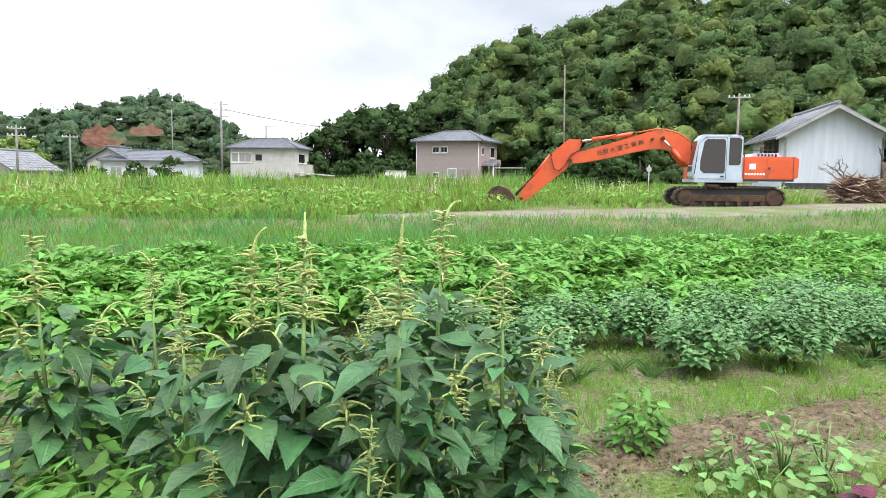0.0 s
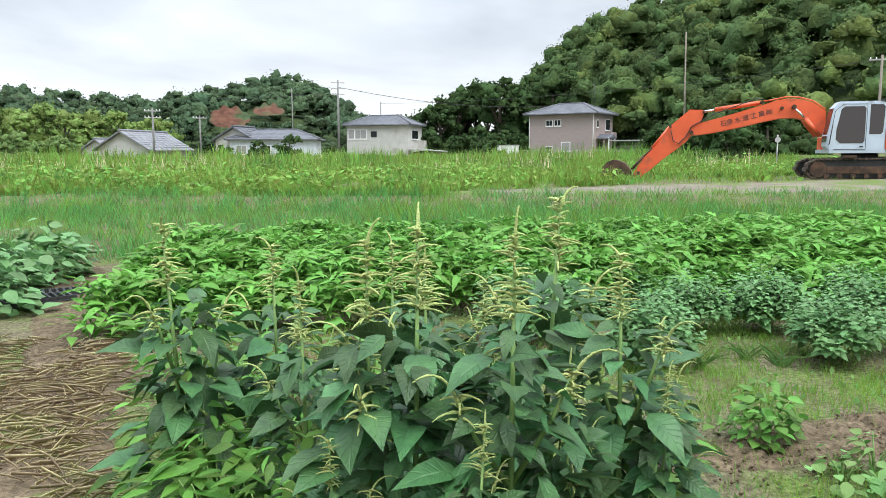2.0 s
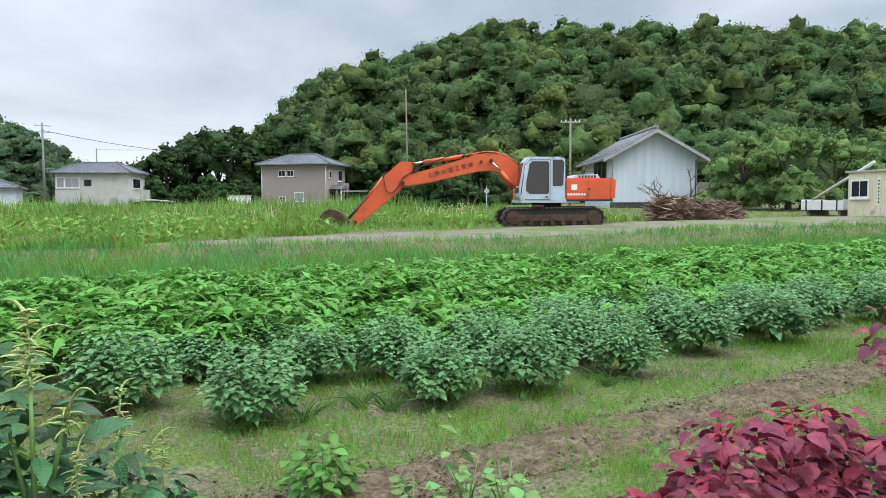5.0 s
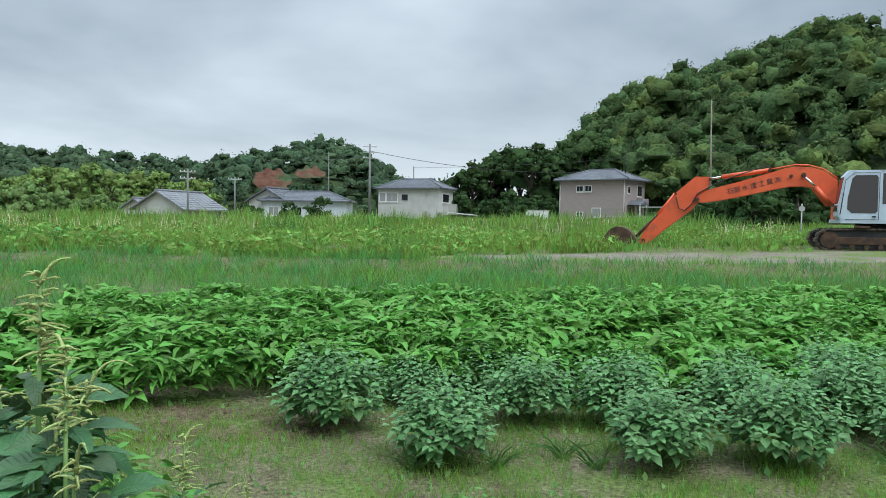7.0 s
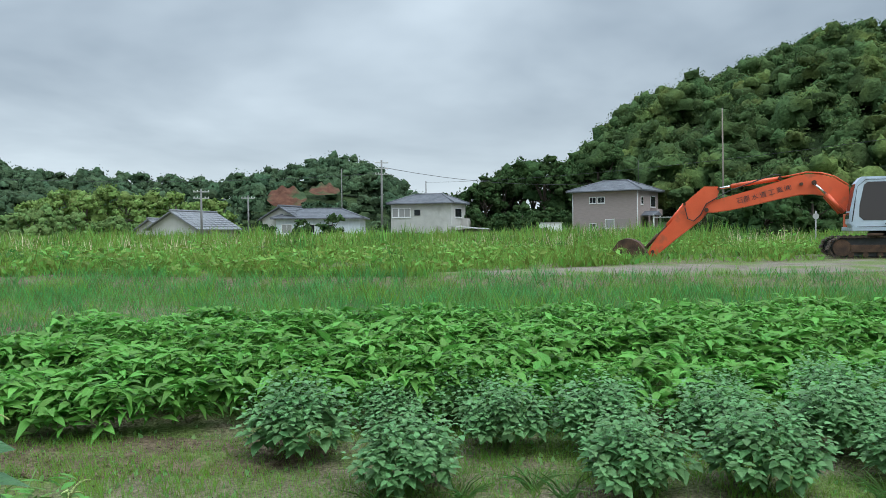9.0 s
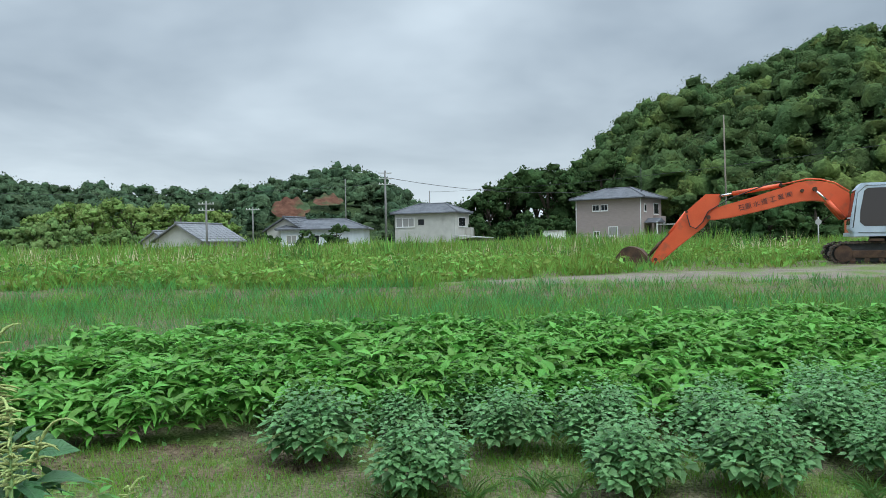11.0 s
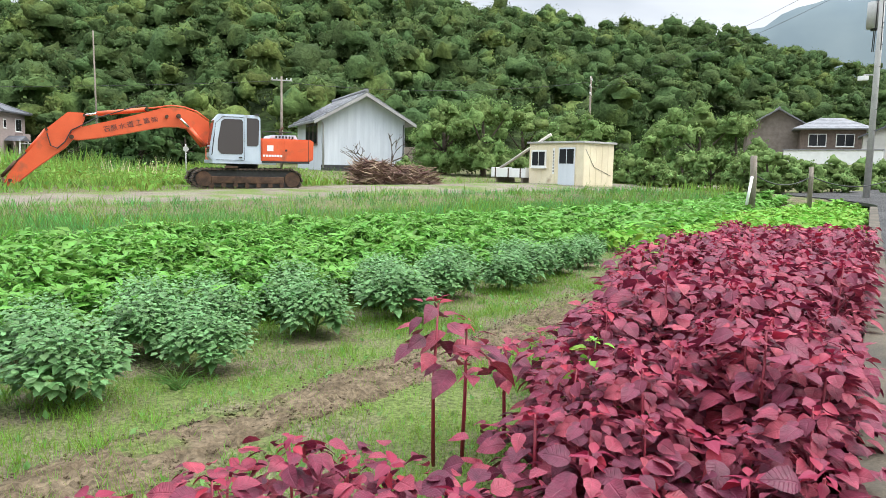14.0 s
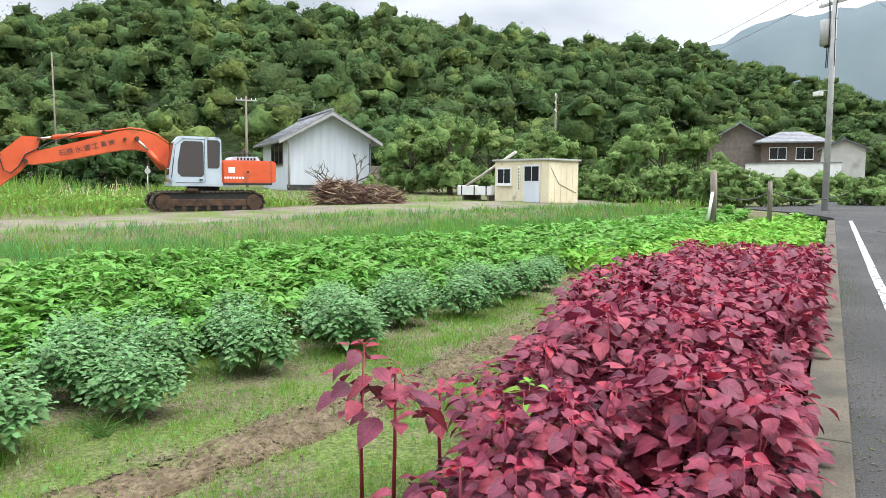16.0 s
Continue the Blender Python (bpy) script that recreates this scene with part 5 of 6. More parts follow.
# ---- wooded hills ----
def hill(name, bearings, elevations, r_foot, r_ridge, label, n_trees=900, tree_r=4.2, leaf=0.95, per=330, mat=M_FOREST, back=1.5, crown=5.0, bare=(), lobes=6):
    """A wooded hill whose skyline stands at the given bearings and elevations."""
    B = np.array(bearings, float)

    def height(deg, r):
        top = np.tan(np.radians(np.interp(deg, B, elevations))) * np.interp(deg, B, r_ridge) - crown
        f, g = np.interp(deg, B, r_foot), np.interp(deg, B, r_ridge)
        u = np.clip((r - f) / (g - f), 0, back)
        shape_u = np.where(u < 1, np.sin(np.clip(u, 0, 1) * math.pi / 2) ** 1.1, np.cos(np.clip((u - 1) / (back - 1), 0, 1) * math.pi / 2))
        x, y = r * np.sin(np.radians(deg)), r * np.cos(np.radians(deg))
        return np.maximum(top, 0) * shape_u * (1 + 0.07 * fbm(x, y, 18.0, 1.0) * (u < 0.9)) + 0.2

    degs = np.linspace(B[0], B[-1], 120)
    us = np.linspace(-0.02, back, 36)
    Dg, U = np.meshgrid(degs, us)
    R = np.interp(Dg, B, r_foot) + U * (np.interp(Dg, B, r_ridge) - np.interp(Dg, B, r_foot))
    X, Y = -0.2 + R * np.sin(np.radians(Dg)), -2.6 + R * np.cos(np.radians(Dg))
    V = np.stack([X, Y, np.where(U < 0, -1.0, height(Dg, R))], -1).reshape(-1, 3)
    i = np.arange(len(us) - 1)[:, None] * len(degs) + np.arange(len(degs) - 1)[None]
    F = np.stack([i, i + 1, i + 1 + len(degs), i + len(degs)], -1).reshape(-1, 4)
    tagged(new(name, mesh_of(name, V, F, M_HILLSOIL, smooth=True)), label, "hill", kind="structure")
    dg = RNG.uniform(B[0], B[-1], n_trees)
    u = RNG.random(n_trees) ** 0.8 * 1.06
    f, g = np.interp(dg, B, r_foot), np.interp(dg, B, r_ridge)
    r = f + u * (g - f)
    rad = tree_r * RNG.uniform(0.6, 1.35, n_trees)
    z = height(dg, r) + rad * RNG.uniform(0.5, 1.0, n_trees)
    C = np.stack([-0.2 + r * np.sin(np.radians(dg)), -2.6 + r * np.cos(np.radians(dg)), z], -1)
    for b0, b1, e0 in bare:
        keep = ~((dg > b0 - 0.3) & (dg < b1 + 0.3) & (r < 275) & (z + rad > 1.3 + r * math.tan(radians(e0))))
        C, rad, dg, r, z = C[keep], rad[keep], dg[keep], r[keep], z[keep]
        m = int(26 * (b1 - b0))
        eb, er = RNG.uniform(b0 - 0.3, b1 + 0.3, m), RNG.uniform(236, 250, m)
        ez = 1.3 + er * math.tan(radians(e0)) - RNG.uniform(1.5, 9, m)
        extra = np.stack([-0.2 + er * np.sin(np.radians(eb)), -2.6 + er * np.cos(np.radians(eb)), ez - 2.5], -1)
        C, rad, dg, r, z = np.concatenate([C, extra]), np.concatenate([rad, np.full(m, 3.0)]), np.concatenate([dg, eb]), np.concatenate([r, er]), np.concatenate([z, ez - 2.5])
    V, F = crown_lobes(C, rad, lobes, per, leaf)
    tagged(new(name + "_trees", mesh_of(name + "_trees", V, F, mat, smooth=True)), "dense mixed green woodland covering the hill", "woodland", kind="stuff")
    return height


HB = [14.2, 15.2, 16.3, 18, 20.6, 24, 28, 32, 35, 37, 40, 45, 50, 56, 62, 67, 70, 73, 75.5, 80, 84, 90, 97]
HE = [3.0, 5.2, 6.6, 8.6, 10.4, 11.3, 12.2, 13.0, 13.5, 13.0, 12.6, 12.5, 12.3, 11.6, 11.0, 10.7, 10.4, 9.2, 8.4, 7.2, 6.0, 4.5, 3.5]
HF = [125, 122, 118, 112, 104, 96, 90, 86, 84, 82, 80, 80, 82, 86, 92, 105, 118, 128, 135, 150, 165, 180, 200]
HR = [180, 185, 190, 195, 200, 205, 210, 212, 214, 215, 216, 220, 225, 230, 240, 260, 280, 300, 310, 330, 350, 360, 380]
hill("hill", HB, HE, HF, HR, "steep wooded hill behind the houses", n_trees=1280, tree_r=4.3, per=250, leaf=0.48, crown=10.5, lobes=5)
LB = [-48, -40, -31, -27, -22, -19, -15, -11, -8.5, -6.5, -4.5, -2.9, -1.2, 0.6, 2.2, 3.6, 5]
LE = [5.5, 5.6, 5.3, 4.9, 4.4, 4.2, 4.0, 4.1, 4.5, 5.2, 5.7, 5.8, 5.5, 4.7, 3.9, 2.9, 1.6]
hill("hill_far", LB, LE, [230] * 17, [400] * 17, "distant wooded ridge", n_trees=700, tree_r=6.3, leaf=0.85, per=90, mat=M_FARFOREST, crown=11.0, lobes=4, bare=((-7.8, -4.9, 2.2), (-4.7, -2.4, 3.0), (-30, -26.5, 2.4)))


def scar(b0, b1, e0, e1, r, label):
    """A bare earth cut standing on the slope."""
    V, n, k = [], 26, 8
    for j in range(k):
        for i in range(n):
            u, w = i / (n - 1), j / (k - 1)
            b = b0 + (b1 - b0) * u
            top = e1 - 0.35 * abs(2 * u - 1) ** 2 + 0.12 * math.sin(u * 21)
            e = (e0 + top) / 2 + (w - 0.5) * (top - e0) * (1 - 0.8 * abs(2 * u - 1) ** 5)
            rr = r + 12 * w + 0.5 * math.sin(i * 0.9) + RNG.normal(0, 0.25)
            p = az(b, rr)
            V.append((p.x, p.y, 1.3 + rr * math.tan(radians(e))))
    i = np.arange(k - 1)[:, None] * n + np.arange(n - 1)[None]
    F = np.stack([i, i + 1, i + 1 + n, i + n], -1).reshape(-1, 4)
    tagged(new("earth_cut", mesh_of("earth_cut", V, F, M_SCAR, smooth=True)), label, "earth bank", kind="structure")


scar(-7.8, -4.9, 2.0, 3.5, 256, "bare reddish earth cut in the hillside")
scar(-4.7, -2.4, 2.9, 3.75, 266, "bare reddish earth cut in the hillside")
scar(-30, -26.5, 2.2, 3.4, 258, "bare reddish earth cut in the far ridge")
# far mountain sheet; its haze is only the pale base colour
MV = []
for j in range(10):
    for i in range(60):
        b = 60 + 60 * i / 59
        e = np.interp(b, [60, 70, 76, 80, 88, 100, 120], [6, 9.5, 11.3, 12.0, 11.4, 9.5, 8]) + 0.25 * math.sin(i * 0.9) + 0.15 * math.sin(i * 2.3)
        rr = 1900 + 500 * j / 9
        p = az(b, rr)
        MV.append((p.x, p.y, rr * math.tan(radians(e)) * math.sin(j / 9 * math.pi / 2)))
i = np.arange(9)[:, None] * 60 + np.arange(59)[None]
tagged(new("backdrop", mesh_of("backdrop", MV, np.stack([i, i + 1, i + 61, i + 60], -1).reshape(-1, 4), M_HAZE_TONE, smooth=True)), "distant mountain, haze put into its pale colour", "mountain", kind="structure")


# ---- crops and grass ----
def scatter_blades(name, x0, x1, y0, y1, n, h, wide, mat, label, keep=None, lean=0.35, droop=0.35, category="grass", near_bias=1.0, shape=BLADE, tuft=1, wide_tuft=0.07):
    x = np.repeat(RNG.uniform(x0, x1, n // tuft), tuft)
    y = np.repeat(y0 + (y1 - y0) * RNG.random(n // tuft) ** near_bias, tuft)
    if tuft > 1:
        x, y = x + RNG.normal(0, wide_tuft, len(x)), y + RNG.normal(0, wide_tuft, len(x))
    if keep is not None:
        k = keep(x, y)
        x, y = x[k], y[k]
    n = len(x)
    z = ground_z(x, y) - 0.01
    a = RNG.uniform(0, math.tau, n)
    D = np.stack([np.cos(a) * lean * RNG.random(n), np.sin(a) * lean * RNG.random(n), np.ones(n)], -1)
    N = np.stack([np.cos(a + 0.8), np.sin(a + 0.8), 0.1 * np.ones(n)], -1)
    L = h * RNG.uniform(0.5, 1.3, n) * (1 + 0.3 * fbm(x, y, 0.8, 2.0) + 0.45 * fbm(x, y, 3.4, 9.0) * (h > 0.2))
    V, F = blade_array(np.stack([x, y, z], -1), D, N, L, wide, droop, shape != BLADE)
    return tagged(new(name, mesh_of(name, V, F, mat)), label, category, kind="stuff")


def bush_line(x):
    return np.interp(x, [-6, -3, -1.5, 0, 2, 5, 9, 14, 30], [3.2, 3.4, 3.95, 3.5, 3.2, 3.2, 3.3, 4.2, 7.0])


CROP_FAR = 8.6


def crop_band(name, n, x0, x1, mat, label, row=0.75, tall=0.42, leaf=0.2, near=bush_line, far=CROP_FAR, shape=LANCE, width=1.0, start=0.0):
    """Leafy plants in rows: every plant a fountain of drooping leaves."""
    x = RNG.uniform(x0, x1, n)
    lo = near(x) + start
    y = lo + (far - lo) * RNG.random(n)
    ridge = np.round(y / row) * row
    y = ridge + RNG.normal(0, 0.17, n)
    y = np.maximum(y, lo + 0.05 * RNG.random(n))
    g = ground_z(x, y)
    hump = tall * (0.72 + 0.35 * fbm(x, y, 0.33, 5.0) + 0.18 * np.cos((y - ridge) / row * math.tau))
    z = g + hump * (0.35 + 0.75 * RNG.random(n) ** 0.6)
    a = RNG.uniform(0, math.tau, n)
    D = np.stack([np.cos(a), np.sin(a), RNG.uniform(-0.2, 1.1, n)], -1)
    N = np.stack([-0.4 * np.cos(a), -0.4 * np.sin(a), np.ones(n)], -1) + 0.35 * RNG.normal(size=(n, 3))
    V, F = leaf_array(np.stack([x, y, z], -1), D, N, leaf * RNG.uniform(0.55, 1.25, n), shape, width, 0.65, 0.25)
    return tagged(new(name, mesh_of(name, V, F, mat)), label, "crop", kind="stuff")


crop_band("leafy_crop", 29000, -4.6, 14, M_BRIGHTLEAF, "rows of bright green leafy crop plants", leaf=0.15, width=0.85, tall=0.46, shape=LONG, far=5.6)
crop_band("leafy_crop_behind", 30000, -4.6, 14, M_BRIGHTLEAF, "further rows of bright green leafy crop plants", leaf=0.17, width=0.9, tall=0.48, start=2.0)
crop_band("leafy_crop_far", 16000, 14, 33, M_BRIGHTLEAF, "rows of bright green leafy crop plants further off", leaf=0.26, width=1.2, near=lambda x: np.maximum(K0 + KS * x + 3.0, bush_line(x) - 1))
crop_band("lime_crop", 13000, 12.2, 32, M_LIMELEAF, "low lime green leafy crop beside the kerb", tall=0.4, leaf=0.2, near=lambda x: K0 + KS * x + 0.15, far=4.6, width=1.2)


def onion_keep(x, y):
    return (y > CROP_FAR - 0.3) & (y < track_near(x) - 0.1) & (x < 34) & (x > -16)


scatter_blades("onion_bed", -16, 34, 8.2, 21, 112000, 0.27, 0.046, M_ONION, "dense bed of blue-green onion leaves", onion_keep, 0.9, 0.35, "crop", 1.35, tuft=7, wide_tuft=0.11)


scatter_blades("onion_weeds", -16, 34, 8.6, 20, 16000, 0.4, 0.04, M_GRASS, "coarse weeds among the onions", lambda x, y: onion_keep(x, y) & (fbm(x, y, 0.9, 6.0) > 0.12), 0.9, 0.45, "weeds", 1.2)


def kept_field(x, y):
    v = beyond_kerb(x, y)
    return (v > 0.05) & (y < bush_line(x) + 0.4) & ~((np.abs(y - np.interp(x, SX, SY)) < 0.3) & (x < 8.5) & (RNG.random(len(x)) < 0.72)) \
        & ~((np.abs(x - np.interp(y, PX, PY)) < 0.42) & (RNG.random(len(x)) < 0.95)) & ((fbm(x, y, 0.35, 8.0) > -0.18) | (RNG.random(len(x)) < 0.2)) & (v > 1.0)


scatter_blades("short_grass", -3.6, 9, -1.2, 3.6, 150000, 0.075, 0.036, M_GRASS, "short fresh green grass on the bare ground", kept_field, 0.8, 0.4, tuft=6, wide_tuft=0.03)
scatter_blades("broad_weeds", -7, 14, -1, 5, 16000, 0.045, 0.3, M_PALELEAF, "low broad-leaved seedlings among grass", kept_field, 1.6, 0.3, "weeds", 1.0, OVATE)


def meadow_keep(x, y):
    far = np.interp(x, GX, GF, left=0, right=12)
    near = np.where(x < 1, track_near(x) - 0.3, far)
    d = np.hypot(x - 17.5, y - 22.4)
    front = (x > 8) & (x < 22) & (y < 23.9 + 0.48 * (15 - x) + 1.2)
    return (y > near + 0.3 * fbm(x, y, 1.1)) & (beyond_kerb(x, y) > 1) & (d > 3.2) & ~(front & (RNG.random(len(x)) < 0.75)) & ~((x > 22) & (y < 34) & (RNG.random(len(x)) < 0.8))


def clumpy(x, y):
    return meadow_keep(x, y) & (fbm(x, y, 1.3, 4.0) + 0.4 * fbm(x, y, 0.4, 1.0) > -0.12)


scatter_blades("meadow", -30, 34, 19, 50, 52000, 0.4, 0.05, M_WEED, "tall yellow-green meadow weeds and grass", meadow_keep, 1.0, 0.4, "weeds", 1.5, tuft=8, wide_tuft=0.16)
scatter_blades("meadow_leaves", -30, 30, 19, 50, 60000, 0.24, 0.26, M_WEED, "broad leaves of tall meadow weeds", lambda x, y: clumpy(x, y) & (x < 24), 1.6, 0.4, "weeds", 1.5, LANCE, tuft=10, wide_tuft=0.2)
scatter_blades("tall_weeds", -30, 24, 20.5, 50, 30000, 0.75, 0.035, M_WEED, "tall thin weeds rising over the meadow", lambda x, y: clumpy(x, y) & (fbm(x, y, 2.6, 7.0) > 0.0) & ~((x > 7) & (y < 28 + 0.48 * (15 - x))), 0.6, 0.35, "weeds", 1.3)
scatter_blades("rank_weeds", -34, 26, 40, 66, 16000, 1.0, 0.05, M_WEED, "rank uneven weeds before the houses", lambda x, y: fbm(x, y, 2.8, 5.0) > -0.05, 0.5, 0.35, "weeds", tuft=8, wide_tuft=0.4)
scatter_blades("dry_plumes", -30, 22, 30, 60, 5000, 0.9, 0.03, M_STRAW, "dry tan grass plumes in the meadow", lambda x, y: (fbm(x, y, 3.5, 3.0) > 0.1) & (y > 33), 0.4, 0.3, "grass")
n = 34000
x, y = RNG.uniform(-30, 24, n), 19.5 + 30 * RNG.random(n) ** 1.4
k = clumpy(x, y) & ~((x > 8) & (y < 27 + 0.48 * (15 - x)))
x, y = x[k], y[k]
a = RNG.uniform(0, math.tau, len(x))
V, F = blade_array(np.stack([x, y, ground_z(x, y) + RNG.uniform(0.1, 0.75, len(x)) * (0.6 + 0.6 * fbm(x, y, 2.2, 2.0))], -1), np.stack([np.cos(a), np.sin(a), RNG.normal(0.3, 0.5, len(x))], -1), RNG.normal(size=(len(x), 3)) + [0, 0, 1.2], RNG.uniform(0.12, 0.3, len(x)), 0.25, 0.3, True)
tagged(new("weed_heads", mesh_of("weed_heads", V, F, M_WEED)), "leafy heads of tall meadow weeds", "weeds", kind="stuff")
scatter_blades("meadow_far", -60, 60, 46, 92, 34000, 0.42, 0.08, M_WEED, "distant rough grass before the houses", lambda x, y: (np.hypot(x, y) < 96) & ~((x > 34) & (y > 30)), 0.5, 0.3, "weeds")
scatter_blades("track_verge", 1, 58, 12, 24, 16000, 0.13, 0.06, M_GRASS, "short grass along the gravel track", lambda x, y: (np.abs(y - np.interp(x, GX, GF)) < 2.2 + 2 * (x > 25)) & (y > np.interp(x, GX, GF) - 0.3) & (np.hypot(x - 17.5, y - 22.4) > 1.5), 0.7, 0.4)
scatter_blades("verge", 32, 75, -8, 22, 22000, 0.4, 0.06, M_WEED, "rough green verge grass by the lane", lambda x, y: (beyond_kerb(x, y) > 5.5) & (y < np.interp(x, GX, GN) - 0.5) | (x > 50) & (beyond_kerb(x, y) > 1.5), 0.6, 0.3)

# clods on the tilled strips
n = 9000
cx = RNG.uniform(-1.0, 8.6, n)
cy = np.interp(cx, SX, SY) + RNG.normal(0, 0.19, n)
cx[7600:], cy[7600:] = RNG.uniform(-3.6, -1.2, n - 7600), 3.1 + RNG.normal(0, 0.25, n - 7600)
cr = 0.003 + 0.011 * RNG.random(n) ** 3
octa = np.array([[1, 0, 0], [-1, 0, 0], [0, 1, 0], [0, -1, 0], [0, 0, 0.8], [0, 0, -0.8]], float)
V = np.stack([cx, cy, ground_z(cx, cy) + 0.02], -1)[:, None] + octa[None] * cr[:, None, None] * RNG.uniform(0.6, 1.4, (n, 6, 1))
F = np.array([[0, 2, 4], [2, 1, 4], [1, 3, 4], [3, 0, 4], [2, 0, 5], [1, 2, 5], [3, 1, 5], [0, 3, 5]])
tagged(new("clods", mesh_of("clods", V.reshape(-1, 3), [(F[None] + (np.arange(n) * 6)[:, None, None]).reshape(-1, 3)], M_SOIL)), "small clods of brown soil", "soil", kind="stuff")
# grit along the kerb
n = 2600
gs, gv = RNG.uniform(-4, 14, n), -0.22 - np.abs(RNG.normal(0, 0.16, n))
cr = 0.0025 + 0.006 * RNG.random(n) ** 2
P = np.array([along(a, b, road_z(a) + 0.004) for a, b in zip(gs, gv)])
V = P[:, None] + octa[None] * cr[:, None, None] * RNG.uniform(0.6, 1.4, (n, 6, 1))
tagged(new("grit", mesh_of("grit", V.reshape(-1, 3), [(F[None] + (np.arange(n) * 6)[:, None, None]).reshape(-1, 3)], M_GRAVEL)), "loose grit along the road edge", "grit", kind="stuff")


# ---- grey-green shrubs in front of the crop ----
def dome_leaves(n, r, h, size, shape=SMALL, width=0.8):
    """Leaves on a loose dome, in whorls that point outwards and hang at the tips."""
    a = RNG.uniform(0, math.tau, n)
    e = np.arcsin(RNG.uniform(-0.12, 1.0, n))
    lump = 1 + 0.16 * np.sin(3 * a + RNG.uniform(0, 6)) + 0.12 * np.sin(7 * a + 9 * e)
    depth = RNG.uniform(0.62, 1.05, n) * lump
    P = np.stack([np.cos(a) * np.cos(e) * r * depth, np.sin(a) * np.cos(e) * r * depth, 0.1 * h + np.maximum(np.sin(e), -0.1) * h * 0.9 * depth], -1)
    b = a + RNG.normal(0, 0.7, n)
    D = np.stack([np.cos(b), np.sin(b), RNG.normal(-0.12, 0.3, n)], -1)
    N = np.stack([-0.25 * np.cos(b), -0.25 * np.sin(b), np.ones(n)], -1) + 0.3 * RNG.normal(size=(n, 3)) + np.stack([np.cos(a), np.sin(a), 0 * a], -1) * 0.12
    return leaf_array(P, D, N, size * RNG.uniform(0.6, 1.3, n), shape, width, 0.22, 0.14)


def stems(n, r, h, radius, mat, parent, name="stem"):
    for k in range(n):
        a = k * 2.4 + RNG.uniform(-0.3, 0.3)
        q = r * RNG.uniform(0.35, 0.8)
        part(name, tube([(0, 0, -0.03), (math.cos(a) * q * 0.4, math.sin(a) * q * 0.4, h * 0.45), (math.cos(a) * q, math.sin(a) * q, h * RNG.uniform(0.7, 0.92))], [radius, radius * 0.75, radius * 0.4], 5), mat, parent)


def on_field(x, y, turn=0.0, size=1.0):
    return Matrix.Translation((x, y, float(ground_z(x, y)))) @ Matrix.Rotation(turn, 4, "Z") @ Matrix.Scale(size, 4)


def shoot_leaves(n_shoots, r, h, size):
    """A low spreading bush: shoots end all over a broad dome, each with tiers of level leaves, larger and more drooping lower down."""
    pieces = []
    for k in range(n_shoots):
        a, up = k * 2.4 + RNG.normal(0, 0.25), math.sqrt((k + 0.5) / n_shoots)
        e = math.acos(min(1.0, up * 0.97))
        reach = RNG.uniform(0.82, 1.08)
        tip = np.array([math.cos(a) * math.sin(math.pi / 2 - e) * r * reach, math.sin(a) * math.sin(math.pi / 2 - e) * r * reach, h * (0.2 + 0.8 * math.sin(e)) * reach])
        m = 13
        u = np.linspace(0, 1, m)
        b = np.arange(m) * 2.4 + RNG.uniform(0, 6)
        foot = tip[None] * (1 - u[:, None] * [0.42, 0.42, 0.4])
        D = np.stack([np.cos(b), np.sin(b), 0.25 - 0.45 * u + RNG.normal(0, 0.15, m)], -1) + np.array([math.cos(a), math.sin(a), 0]) * 0.55
        N = np.tile([0, 0, 1.0], (m, 1)) + 0.22 * RNG.normal(size=(m, 3))
        low = 1.25 - 0.5 * tip[2] / h
        pieces.append(leaf_array(foot + D * 0.015, D, N, size * low * (0.5 + 0.75 * u) * RNG.uniform(0.8, 1.2, m), SMALL, 0.9, 0.3, 0.12))
    return joined(pieces)


shrub_kinds = []
for k in range(4):
    t = thing("leafy_shrub", None, "rounded grey-green leafy shrub standing in short grass", "shrub", "grey-green shrubs")
    stems(10, 0.33, 0.5, 0.008, M_STEM, t)
    V, F = shoot_leaves(74, 0.465, 0.63, 0.09)
    part("foliage", mesh_of("foliage", V, F, M_BLUELEAF, smooth=True), M_BLUELEAF, t)
    shrub_kinds.append(t)
SPOTS = [(-1.13, 2.98, 0.98), (-0.4, 2.17, 0.88), (0.32, 2.98, 0.88), (0.91, 2.0, 0.86), (0.97, 2.88, 0.92), (1.65, 1.92, 1.05), (2.65, 1.95, 0.92), (1.82, 2.78, 1.0),
         (2.6, 2.62, 0.98), (3.3, 2.75, 0.98), (3.95, 2.3, 1.05), (4.25, 2.95, 1.0), (5.0, 2.25, 1.05), (5.4, 2.85, 1.05), (6.3, 2.7, 1.1), (7.2, 2.45, 1.05), (8.1, 2.75, 1.05), (9.0, 2.8, 1.0), (9.9, 2.95, 1.0), (10.8, 3.3, 0.95),
         (0.1, 3.65, 0.8), (2.1, 3.45, 0.85), (-0.45, 3.55, 0.8), (1.3, 3.5, 0.8), (3.0, 3.35, 0.95), (3.65, 3.5, 0.9), (4.7, 3.5, 1.0), (5.95, 3.4, 1.0), (7.0, 3.2, 1.0), (8.6, 3.4, 1.0)]
for k, (x, y, f) in enumerate(SPOTS):
    m = on_field(x, y, k * 1.7, f)
    if k < 4:
        shrub_kinds[k].matrix_world = m
    else:
        copy_thing(shrub_kinds[k % 4], m)


